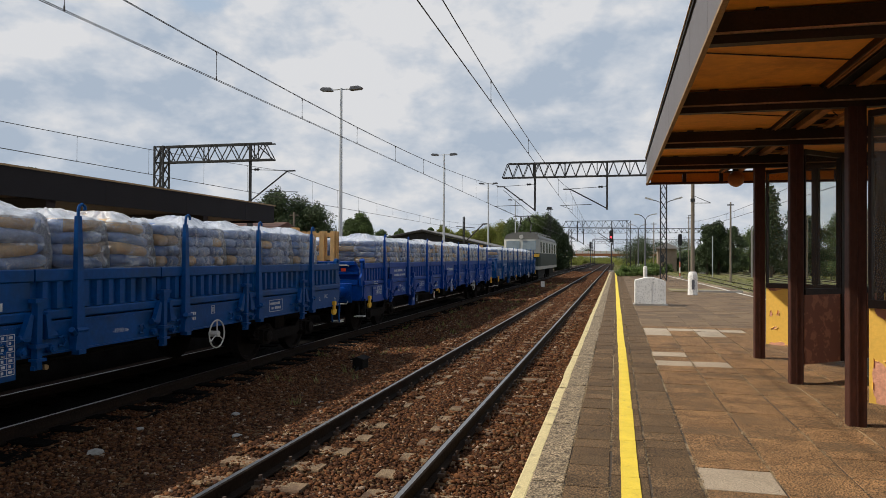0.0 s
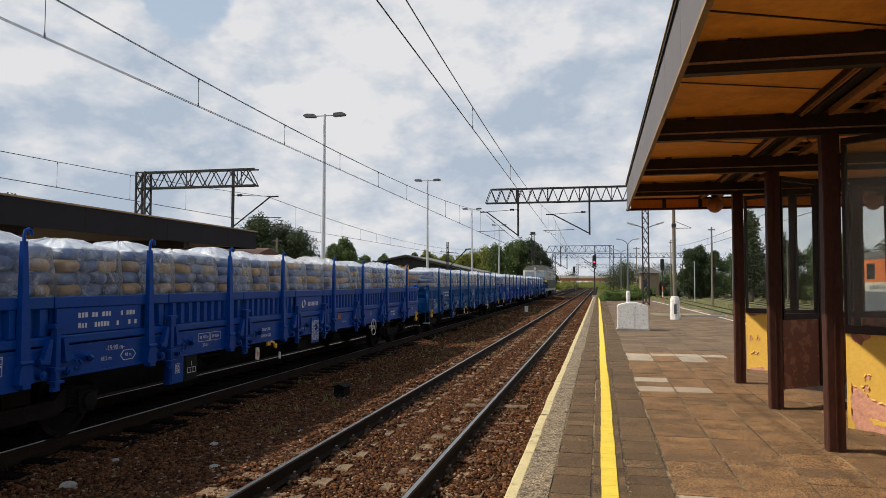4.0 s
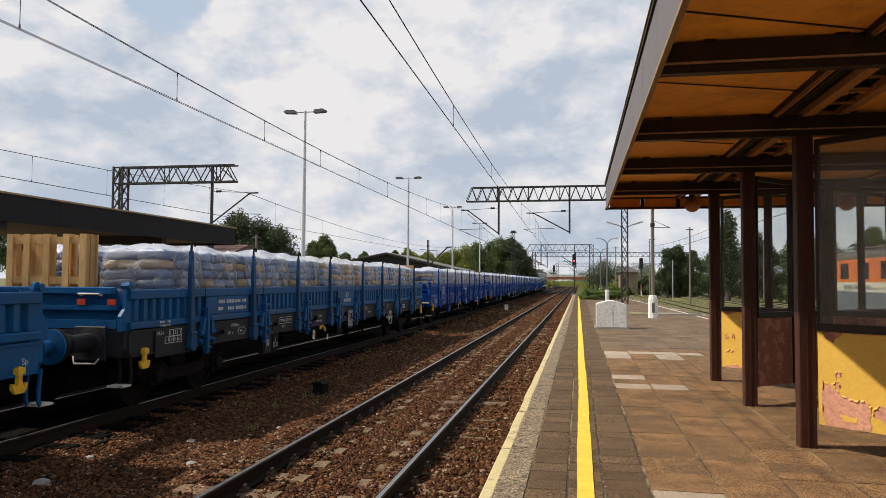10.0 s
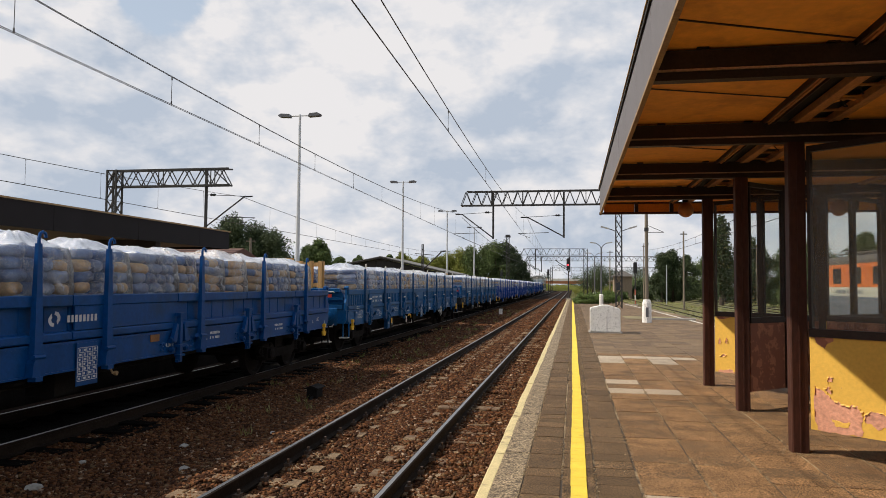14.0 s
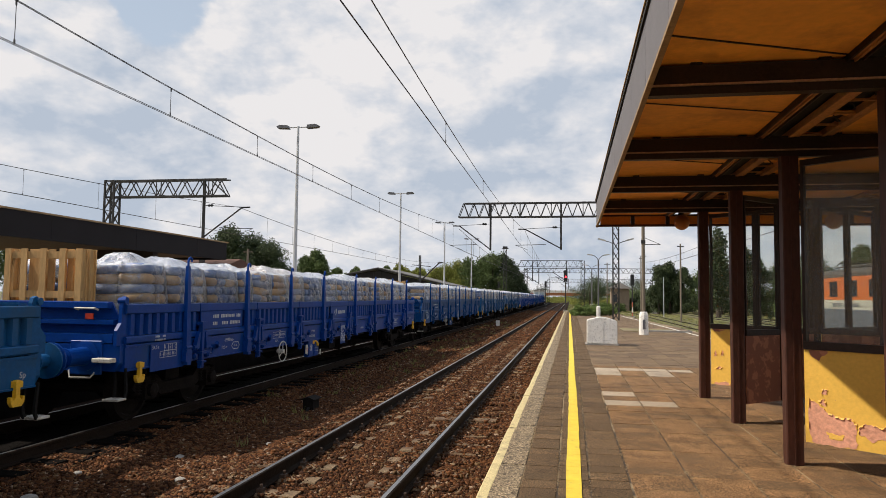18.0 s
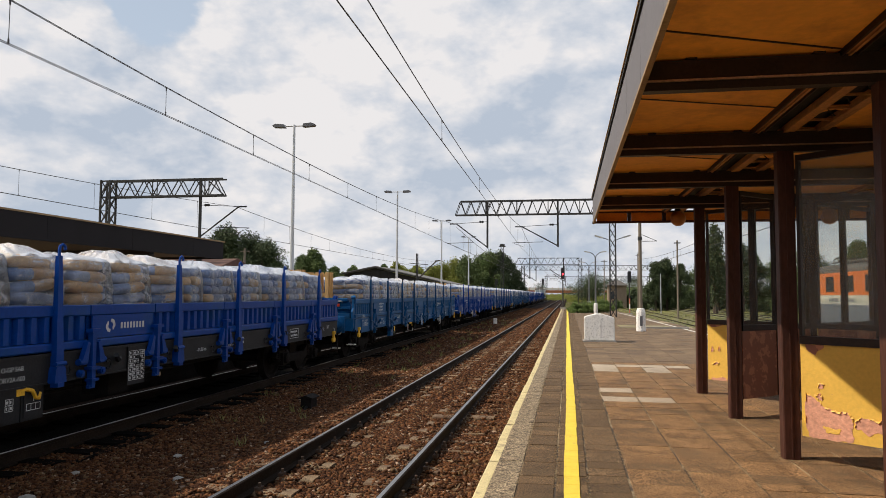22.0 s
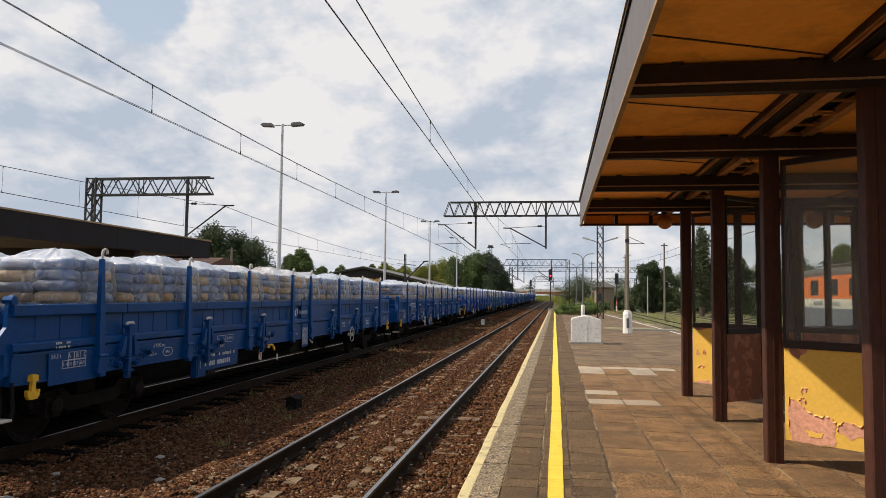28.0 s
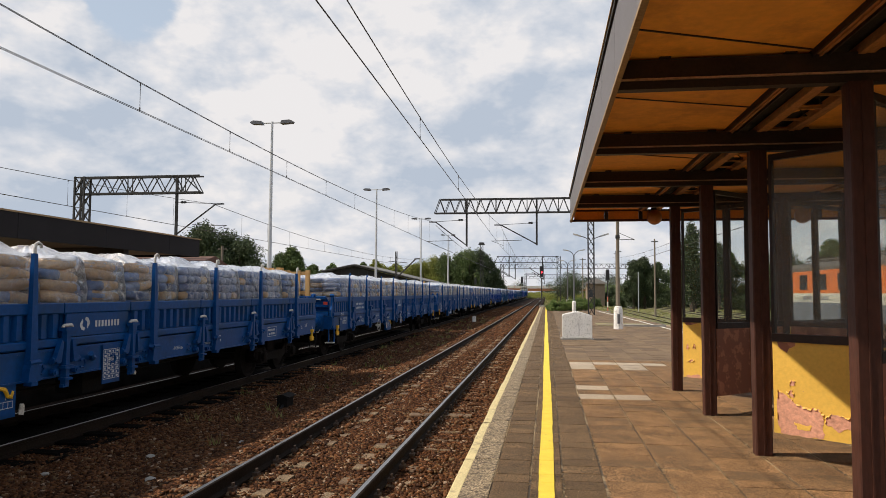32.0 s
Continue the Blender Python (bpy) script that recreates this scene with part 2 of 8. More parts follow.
# ---- materials ----
def material(name, color, rough=0.7, metal=0.0, var=0.25, scale=3.0, fine=40.0, bump=0.15, dirt=None, dirt_amount=0.0, dirt_scale=1.5, spec=0.5, rand=0.0, island=None, edge=0.16, stretch=None, speck=0.0, grain=220.0):
    """A procedural surface: base colour with broad and fine variation, dirt patches, and fine relief."""
    m = bpy.data.materials.new(name)
    m.use_nodes = True
    nt = m.node_tree
    b = nt.nodes["Principled BSDF"]
    tc = nt.nodes.new("ShaderNodeTexCoord")
    vec = tc.outputs["Object"]
    if stretch:
        mp = nt.nodes.new("ShaderNodeMapping")
        mp.inputs["Scale"].default_value = stretch
        nt.links.new(vec, mp.inputs["Vector"])
        vec = mp.outputs[0]
    if rand or island:
        oi = nt.nodes.new("ShaderNodeObjectInfo")
        shift = nt.nodes.new("ShaderNodeVectorMath")
        shift.operation = "MULTIPLY_ADD"
        cx = nt.nodes.new("ShaderNodeCombineXYZ")
        for i in range(3):
            nt.links.new(oi.outputs["Random"], cx.inputs[i])
        shift.inputs[1].default_value = (37.0, 19.0, 23.0)
        nt.links.new(cx.outputs[0], shift.inputs[0])
        nt.links.new(vec, shift.inputs[2])
        vec = shift.outputs[0]
    n1 = nt.nodes.new("ShaderNodeTexNoise"); n1.inputs["Scale"].default_value = scale; n1.inputs["Detail"].default_value = 5
    n2 = nt.nodes.new("ShaderNodeTexNoise"); n2.inputs["Scale"].default_value = fine; n2.inputs["Detail"].default_value = 3
    nt.links.new(vec, n1.inputs["Vector"])
    nt.links.new(vec, n2.inputs["Vector"])
    addn = nt.nodes.new("ShaderNodeMath"); addn.operation = "ADD"
    nt.links.new(n1.outputs[0], addn.inputs[0]); nt.links.new(n2.outputs[0], addn.inputs[1])
    mr = nt.nodes.new("ShaderNodeMapRange")
    mr.inputs[1].default_value = 0.65; mr.inputs[2].default_value = 1.35
    mr.inputs[3].default_value = 1 - var; mr.inputs[4].default_value = 1 + var
    nt.links.new(addn.outputs[0], mr.inputs[0])
    last = mr.outputs[0]
    if rand:
        r = nt.nodes.new("ShaderNodeMapRange"); r.inputs[3].default_value = 1 - rand; r.inputs[4].default_value = 1 + rand
        nt.links.new(oi.outputs["Random"], r.inputs[0])
        mu = nt.nodes.new("ShaderNodeMath"); mu.operation = "MULTIPLY"
        nt.links.new(last, mu.inputs[0]); nt.links.new(r.outputs[0], mu.inputs[1])
        last = mu.outputs[0]
    if speck:
        n4 = nt.nodes.new("ShaderNodeTexNoise"); n4.inputs["Scale"].default_value = grain; n4.inputs["Detail"].default_value = 1
        nt.links.new(vec, n4.inputs["Vector"])
        r4 = nt.nodes.new("ShaderNodeMapRange"); r4.inputs[1].default_value = 0.36; r4.inputs[2].default_value = 0.64
        r4.inputs[3].default_value = 1 - speck; r4.inputs[4].default_value = 1 + speck
        nt.links.new(n4.outputs[0], r4.inputs[0])
        m4 = nt.nodes.new("ShaderNodeMath"); m4.operation = "MULTIPLY"
        nt.links.new(last, m4.inputs[0]); nt.links.new(r4.outputs[0], m4.inputs[1])
        last = m4.outputs[0]
    mul = nt.nodes.new("ShaderNodeVectorMath"); mul.operation = "SCALE"
    mul.inputs[0].default_value = color[:3]
    nt.links.new(last, mul.inputs["Scale"])
    if island:
        geo = nt.nodes.new("ShaderNodeNewGeometry")
        rp = nt.nodes.new("ShaderNodeValToRGB")
        rp.color_ramp.interpolation = "CONSTANT"
        while len(rp.color_ramp.elements) < len(island):
            rp.color_ramp.elements.new(0.5)
        for e, (pos, c) in zip(rp.color_ramp.elements, island):
            e.position = pos
            e.color = (*c, 1)
        sm = nt.nodes.new("ShaderNodeMath"); sm.operation = "ADD"
        wr = nt.nodes.new("ShaderNodeMath"); wr.operation = "FRACT"
        nt.links.new(geo.outputs["Random Per Island"], sm.inputs[0])
        nt.links.new(oi.outputs["Random"], sm.inputs[1])
        nt.links.new(sm.outputs[0], wr.inputs[0])
        nt.links.new(wr.outputs[0], rp.inputs[0])
        nt.links.new(rp.outputs[0], mul.inputs[0])
    col = mul.outputs[0]
    if dirt is not None:
        n3 = nt.nodes.new("ShaderNodeTexNoise"); n3.inputs["Scale"].default_value = dirt_scale; n3.inputs["Detail"].default_value = 8; n3.inputs["Roughness"].default_value = 0.65
        nt.links.new(vec, n3.inputs["Vector"])
        rp = nt.nodes.new("ShaderNodeMapRange")
        rp.inputs[1].default_value = 0.62 - 0.35 * dirt_amount; rp.inputs[2].default_value = 0.62 + edge - 0.35 * dirt_amount
        nt.links.new(n3.outputs[0], rp.inputs[0])
        mx = nt.nodes.new("ShaderNodeMix"); mx.data_type = "RGBA"
        nt.links.new(rp.outputs[0], mx.inputs[0]); nt.links.new(col, mx.inputs[6])
        mx.inputs[7].default_value = (*dirt[:3], 1)
        col = mx.outputs[2]
    nt.links.new(col, b.inputs["Base Color"])
    b.inputs["Roughness"].default_value = rough
    b.inputs["Metallic"].default_value = metal
    b.inputs["Specular IOR Level"].default_value = spec
    if bump:
        bp = nt.nodes.new("ShaderNodeBump"); bp.inputs["Strength"].default_value = bump; bp.inputs["Distance"].default_value = 0.02
        nt.links.new(addn.outputs[0], bp.inputs["Height"])
        nt.links.new(bp.outputs[0], b.inputs["Normal"])
    return m


def film_material():
    """Thin stretch film: mostly clear, milky where it is folded."""
    m = bpy.data.materials.new("stretch_film")
    m.use_nodes = True
    nt = m.node_tree
    out = nt.nodes["Material Output"]
    b = nt.nodes["Principled BSDF"]
    b.inputs["Base Color"].default_value = (0.80, 0.84, 0.92, 1)
    b.inputs["Roughness"].default_value = 0.2
    tr = nt.nodes.new("ShaderNodeBsdfTransparent")
    mx = nt.nodes.new("ShaderNodeMixShader")
    tc = nt.nodes.new("ShaderNodeTexCoord")
    mp = nt.nodes.new("ShaderNodeMapping"); mp.inputs["Scale"].default_value = (1.0, 1.0, 1.3)
    n = nt.nodes.new("ShaderNodeTexNoise"); n.inputs["Scale"].default_value = 5.0; n.inputs["Detail"].default_value = 6; n.inputs["Roughness"].default_value = 0.7
    n.inputs["Distortion"].default_value = 0.8
    nt.links.new(tc.outputs["Object"], mp.inputs["Vector"]); nt.links.new(mp.outputs[0], n.inputs["Vector"])
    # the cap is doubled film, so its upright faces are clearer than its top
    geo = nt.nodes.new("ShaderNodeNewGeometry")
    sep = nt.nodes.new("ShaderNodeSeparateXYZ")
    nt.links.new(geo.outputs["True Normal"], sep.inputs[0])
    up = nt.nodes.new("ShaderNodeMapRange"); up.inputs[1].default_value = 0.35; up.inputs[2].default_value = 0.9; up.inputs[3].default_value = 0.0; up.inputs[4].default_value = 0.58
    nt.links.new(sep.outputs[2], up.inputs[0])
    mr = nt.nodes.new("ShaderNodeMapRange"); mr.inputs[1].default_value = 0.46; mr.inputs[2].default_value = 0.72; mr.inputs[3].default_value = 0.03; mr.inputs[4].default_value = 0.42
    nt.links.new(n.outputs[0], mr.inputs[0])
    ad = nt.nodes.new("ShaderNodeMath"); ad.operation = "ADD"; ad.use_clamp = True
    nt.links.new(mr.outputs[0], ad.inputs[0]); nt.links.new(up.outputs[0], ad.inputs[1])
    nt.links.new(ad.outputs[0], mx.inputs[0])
    nt.links.new(tr.outputs[0], mx.inputs[1]); nt.links.new(b.outputs[0], mx.inputs[2])
    bp = nt.nodes.new("ShaderNodeBump"); bp.inputs["Strength"].default_value = 0.8; bp.inputs["Distance"].default_value = 0.035
    fine = nt.nodes.new("ShaderNodeTexNoise"); fine.inputs["Scale"].default_value = 22.0; fine.inputs["Detail"].default_value = 3; fine.inputs["Distortion"].default_value = 1.5
    nt.links.new(mp.outputs[0], fine.inputs["Vector"])
    both = nt.nodes.new("ShaderNodeMath"); both.operation = "MULTIPLY_ADD"; both.inputs[1].default_value = 0.35
    nt.links.new(fine.outputs[0], both.inputs[0]); nt.links.new(n.outputs[0], both.inputs[2])
    nt.links.new(both.outputs[0], bp.inputs["Height"]); nt.links.new(bp.outputs[0], b.inputs["Normal"])
    gloss = nt.nodes.new("ShaderNodeBsdfGlossy"); gloss.inputs["Roughness"].default_value = 0.3
    nt.links.new(bp.outputs[0], gloss.inputs["Normal"])
    fr = nt.nodes.new("ShaderNodeFresnel"); fr.inputs["IOR"].default_value = 1.38
    nt.links.new(bp.outputs[0], fr.inputs["Normal"])
    top = nt.nodes.new("ShaderNodeMixShader")
    nt.links.new(fr.outputs[0], top.inputs[0])
    nt.links.new(mx.outputs[0], top.inputs[1]); nt.links.new(gloss.outputs[0], top.inputs[2])
    nt.links.new(top.outputs[0], out.inputs[0])
    return m


def pane_material(name, haze):
    """Old glazing: clear sheet with an even share of dust."""
    m = bpy.data.materials.new(name)
    m.use_nodes = True
    nt = m.node_tree
    out = nt.nodes["Material Output"]
    b = nt.nodes["Principled BSDF"]
    b.inputs["Base Color"].default_value = (0.56, 0.50, 0.43, 1)
    b.inputs["Roughness"].default_value = 0.12
    tr = nt.nodes.new("ShaderNodeBsdfTransparent")
    tr.inputs[0].default_value = (0.93, 0.94, 0.93, 1)
    mx = nt.nodes.new("ShaderNodeMixShader")
    tc = nt.nodes.new("ShaderNodeTexCoord")
    n = nt.nodes.new("ShaderNodeTexNoise"); n.inputs["Scale"].default_value = 2.5; n.inputs["Detail"].default_value = 7
    nt.links.new(tc.outputs["Object"], n.inputs["Vector"])
    mr = nt.nodes.new("ShaderNodeMapRange"); mr.inputs[1].default_value = 0.3; mr.inputs[2].default_value = 0.75; mr.inputs[3].default_value = haze * 0.6; mr.inputs[4].default_value = haze * 1.5
    nt.links.new(n.outputs[0], mr.inputs[0])
    nt.links.new(mr.outputs[0], mx.inputs[0])
    nt.links.new(tr.outputs[0], mx.inputs[1]); nt.links.new(b.outputs[0], mx.inputs[2])
    nt.links.new(mx.outputs[0], out.inputs[0])
    return m


def peeling(name, paint, under, amount, scale=1.6):
    """Flaking paint with sharp-edged bare patches."""
    return material(name, paint, 0.65, var=0.10, scale=2.5, fine=30, bump=0.10, dirt=under, dirt_amount=amount, dirt_scale=scale, edge=0.012)


def glow(name, color, strength):
    m = bpy.data.materials.new(name)
    m.use_nodes = True
    b = m.node_tree.nodes["Principled BSDF"]
    b.inputs["Base Color"].default_value = (*color, 1)
    b.inputs["Emission Color"].default_value = (*color, 1)
    b.inputs["Emission Strength"].default_value = strength
    return m


def glass_dark(name, color):
    return material(name, color, 0.08, var=0.2, bump=0.0, spec=0.6)


BALLAST = material("ballast_soil", (0.020, 0.010, 0.0055), 0.95, spec=0.08, var=0.5, scale=2.0, fine=60, bump=0.6)
STONE = material("ballast_stone", (0.13, 0.075, 0.05), 0.9, spec=0.12, var=0.3, scale=6, fine=50, bump=0.3, island=[(0.0, (0.040, 0.0165, 0.008)), (0.3, (0.076, 0.031, 0.0135)), (0.6, (0.140, 0.058, 0.0235)), (0.88, (0.145, 0.086, 0.042)), (0.97, (0.30, 0.21, 0.145))])
RAIL = material("rusty_rail_side", (0.020, 0.013, 0.009), 0.85, spec=0.12, var=0.4, bump=0.3)
RAILTOP = material("polished_rail_head", (0.30, 0.29, 0.28), 0.34, metal=1.0, var=0.15, bump=0.02, stretch=(6, 0.3, 6))
SLEEPER = material("weathered_concrete_sleeper", (0.21, 0.142, 0.078), 0.92, var=0.45, scale=6, bump=0.5, dirt=(0.10, 0.056, 0.030), dirt_amount=0.52, dirt_scale=3, rand=0.2, speck=0.4, grain=110)
CLIP = material("rusty_rail_clip", (0.06, 0.035, 0.022), 0.8, var=0.3)
JOINT = material("sandy_joint_fill", (0.30, 0.225, 0.13), 0.95, var=0.4, scale=3, fine=60, bump=0.4, dirt=(0.045, 0.032, 0.022), dirt_amount=0.55, dirt_scale=0.9, edge=0.1)
SLAB = material("brown_platform_slab", (0.205, 0.114, 0.050), 0.9, spec=0.3, var=0.5, scale=3.2, fine=75, bump=0.6, dirt=(0.088, 0.060, 0.034), dirt_amount=0.42, dirt_scale=1.3, rand=0.13, edge=0.3, speck=0.75, grain=85)
CRUMB = material("sandy_crumbs", (1, 1, 1), 0.95, spec=0.2, var=0.2, bump=0.0, island=[(0.0, (0.24, 0.17, 0.095)), (0.4, (0.34, 0.26, 0.16)), (0.75, (0.14, 0.09, 0.05))])
SLABPALE = material("pale_replacement_slab", (0.36, 0.29, 0.21), 0.9, var=0.15, scale=3, fine=110, bump=0.3, rand=0.1, dirt=(0.2, 0.155, 0.11), dirt_amount=0.25, speck=0.35, grain=85)
BLOCK = material("dark_paving_block", (0.112, 0.069, 0.034), 0.9, spec=0.3, var=0.45, scale=3, fine=75, bump=0.55, dirt=(0.070, 0.048, 0.026), dirt_amount=0.3, rand=0.22, edge=0.3, speck=0.7, grain=85)
SLABFAR = material("distant_slab_paving", (0.13, 0.096, 0.068), 0.9, var=0.25, scale=1.2, fine=60, bump=0.3, island=[(0.0, (0.118, 0.073, 0.038)), (0.4, (0.142, 0.090, 0.047)), (0.75, (0.165, 0.107, 0.056))], speck=0.5, grain=45)
EDGE = material("crumbling_concrete_edge", (0.25, 0.19, 0.118), 0.95, var=0.4, scale=5, fine=45, bump=1.0, dirt=(0.06, 0.041, 0.026), dirt_amount=0.36, dirt_scale=26, edge=0.12, speck=0.7, grain=60)
KERB = material("cream_painted_kerb", (0.55, 0.455, 0.235), 0.85, var=0.18, scale=4, fine=40, bump=0.4, dirt=(0.20, 0.155, 0.10), dirt_amount=0.22, dirt_scale=7, speck=0.18, grain=160)
YLINE = material("yellow_line_paint", (0.74, 0.55, 0.05), 0.75, var=0.14, scale=4, fine=90, bump=0.4, dirt=(0.42, 0.29, 0.06), dirt_amount=0.08, dirt_scale=14)
WLINE = material("white_line_paint", (0.62, 0.60, 0.54), 0.8, var=0.15, bump=0.2)
PLATWALL = material("platform_face_concrete", (0.025, 0.021, 0.018), 0.95, spec=0.05, var=0.4, bump=0.5)

ROYAL = material("royal_blue_wagon_paint", (0.001, 0.043, 0.24), 0.4, spec=0.14, var=0.16, scale=1.4, fine=18, bump=0.05, dirt=(0.006, 0.05, 0.19), dirt_amount=0.3, dirt_scale=1.2)
NAVY = material("deep_blue_wagon_paint", (0.002, 0.056, 0.205), 0.42, spec=0.14, var=0.2, scale=1.4, fine=18, bump=0.05, dirt=(0.008, 0.045, 0.13), dirt_amount=0.35, dirt_scale=1.2)
SLATE = material("worn_slate_stake_paint", (0.009, 0.060, 0.160), 0.5, spec=0.15, var=0.3, scale=2.5, fine=24, bump=0.08, dirt=(0.022, 0.045, 0.075), dirt_amount=0.4, dirt_scale=3.0)
TEAL = material("faded_blue_wagon_paint", (0.0045, 0.080, 0.225), 0.45, spec=0.15, var=0.22, scale=1.4, fine=18, bump=0.06, dirt=(0.014, 0.072, 0.165), dirt_amount=0.45, dirt_scale=1.0)
SOOT = material("grimy_black_underframe", (0.012, 0.0115, 0.0115), 0.8, spec=0.15, var=0.4, scale=3, bump=0.2)
GRIMY = material("grimy_dark_frame_paint", (0.016, 0.017, 0.020), 0.65, spec=0.25, var=0.35, scale=2, bump=0.15)
IRON = material("brown_grimy_iron", (0.013, 0.0105, 0.0095), 0.85, spec=0.1, var=0.4, scale=5, bump=0.2)
MARK = material("white_stencil_paint", (0.48, 0.50, 0.52), 0.7, var=0.2, fine=25, bump=0.0)
PALEM = material("pale_grey_metal", (0.50, 0.48, 0.44), 0.55, var=0.25, bump=0.05)
STEPM = material("worn_white_step_plate", (0.52, 0.49, 0.43), 0.7, var=0.3, scale=6, bump=0.15, dirt=(0.14, 0.10, 0.07), dirt_amount=0.35, dirt_scale=7)
YELHOOK = material("yellow_hook_paint", (0.75, 0.42, 0.02), 0.5, var=0.2)
LABELBOARD = material("brown_label_holder", (0.20, 0.09, 0.03), 0.7, var=0.3)
REDM = material("red_reflector", (0.55, 0.05, 0.02), 0.4, var=0.1)
SACK = material("blue_woven_sacks", (1, 1, 1), 0.45, var=0.3, scale=5, fine=22, bump=0.35, island=[(0.0, (0.085, 0.15, 0.32)), (0.3, (0.14, 0.21, 0.39)), (0.62, (0.22, 0.28, 0.44)), (0.92, (0.05, 0.085, 0.20))])
SACKTAN = material("tan_paper_sacks", (1, 1, 1), 0.6, var=0.25, scale=5, fine=22, bump=0.35, island=[(0.0, (0.50, 0.32, 0.155)), (0.4, (0.40, 0.26, 0.135)), (0.75, (0.54, 0.36, 0.19))])
FILM = film_material()
PINE = material("fresh_pine_board", (0.56, 0.33, 0.125), 0.75, var=0.25, scale=2, fine=25, bump=0.15, stretch=(1, 1, 0.25), rand=0.15)

BROWN = material("brown_steel_paint", (0.062, 0.0225, 0.014), 0.6, spec=0.25, var=0.35, scale=4, fine=30, bump=0.15, dirt=(0.085, 0.026, 0.015), dirt_amount=0.2, dirt_scale=3.0, stretch=(1, 1, 0.35), edge=0.25)
BROWNDARK = material("dark_brown_beam_paint", (0.030, 0.0165, 0.0115), 0.55, spec=0.3, var=0.35, scale=3, bump=0.15, dirt=(0.050, 0.024, 0.014), dirt_amount=0.3, dirt_scale=5, edge=0.3)
LEDGE = material("pale_beam_ledge", (0.42, 0.25, 0.16), 0.8, var=0.4, scale=5, fine=40, bump=0.2)
OCHRE = material("ochre_soffit_board", (0.84, 0.36, 0.05), 0.7, var=0.12, scale=0.9, fine=14, bump=0.1, dirt=(0.38, 0.145, 0.026), dirt_amount=0.34, dirt_scale=1.9, edge=0.34, rand=0.07)
ORANGE = material("orange_translucent_strip", (0.80, 0.26, 0.02), 0.5, var=0.15, bump=0.05)
YELLOWP = peeling("yellow_paint", (0.70, 0.42, 0.065), (0.45, 0.24, 0.12), 0.0, 2.0)
PINKP = material("bare_pink_undercoat", (0.60, 0.29, 0.19), 0.8, var=0.3, scale=4, fine=30, bump=0.3)
CURL = material("curled_paint_flake", (0.74, 0.44, 0.08), 0.6, var=0.1)
REDP = peeling("dull_red_flaking_paint", (0.44, 0.18, 0.095), (0.27, 0.10, 0.055), 0.42, 6.0)
FASCIA = material("grey_fascia_sheet", (0.125, 0.112, 0.113), 0.6, var=0.12, bump=0.05, rand=0.06)
RUSTEDGE = material("rusty_roof_edge", (0.30, 0.19, 0.09), 0.8, var=0.3, scale=6, bump=0.2)
FELT = material("black_roof_felt", (0.018, 0.015, 0.013), 0.9, var=0.3, bump=0.3)
TROUGH = material("brown_cable_trough", (0.46, 0.20, 0.062), 0.7, var=0.35, scale=4, bump=0.2, dirt=(0.10, 0.045, 0.022), dirt_amount=0.34, dirt_scale=3.5, edge=0.25, stretch=(1, 0.4, 1))
PANEHAZE = pane_material("dusty_pane", 0.115)
PANECLEAR = pane_material("thin_clear_pane", 0.03)
LAMPGLASS = material("orange_tinted_globe", (0.40, 0.13, 0.025), 0.35, var=0.15, bump=0.03)

STEEL = material("dark_catenary_steel", (0.03, 0.028, 0.027), 0.7, var=0.3, bump=0.1)
WIRE = material("weathered_copper_wire", (0.045, 0.040, 0.040), 0.6, var=0.2, bump=0.0)
GALV = material("galvanised_steel", (0.50, 0.51, 0.52), 0.5, metal=0.3, var=0.1, bump=0.03)
LUMIN = material("grey_luminaire", (0.11, 0.11, 0.12), 0.5, var=0.1)
WHITE = material("white_limewash", (0.80, 0.78, 0.74), 0.9, var=0.12, scale=3, fine=60, bump=0.5, dirt=(0.36, 0.345, 0.32), dirt_amount=0.32, dirt_scale=16, edge=0.2)
CONC = material("grey_concrete", (0.30, 0.28, 0.25), 0.9, var=0.25, scale=3, bump=0.3)
DARKFASCIA = material("dark_canopy_fascia", (0.020, 0.0165, 0.0165), 0.7, spec=0.12, var=0.18, scale=1, bump=0.04)
SOFFIT = material("dim_brown_soffit", (0.11, 0.07, 0.045), 0.8, var=0.25, bump=0.1)
GRASSM = material("dry_grass_ground", (0.13, 0.13, 0.04), 0.95, var=0.5, scale=0.5, fine=7, bump=0.5, dirt=(0.10, 0.085, 0.055), dirt_amount=0.5, dirt_scale=0.25, edge=0.2)
DRYPATCH = material("dry_trodden_turf", (0.20, 0.17, 0.075), 0.95, var=0.5, scale=1.5, fine=9, bump=0.5, dirt=(0.15, 0.12, 0.075), dirt_amount=0.5, dirt_scale=0.8)
BLADE = material("grass_blades", (1, 1, 1), 0.8, var=0.2, bump=0.0, island=[(0.0, (0.13, 0.15, 0.03)), (0.4, (0.19, 0.19, 0.05)), (0.75, (0.27, 0.23, 0.09))])
BARK = material("rough_bark", (0.07, 0.052, 0.038), 0.95, var=0.35, scale=4, bump=0.5)


def leaves(name, a, b, c):
    return material(name, (1, 1, 1), 0.7, var=0.25, scale=0.7, fine=6, bump=0.0, island=[(0.0, a), (0.35, b), (0.75, c)])


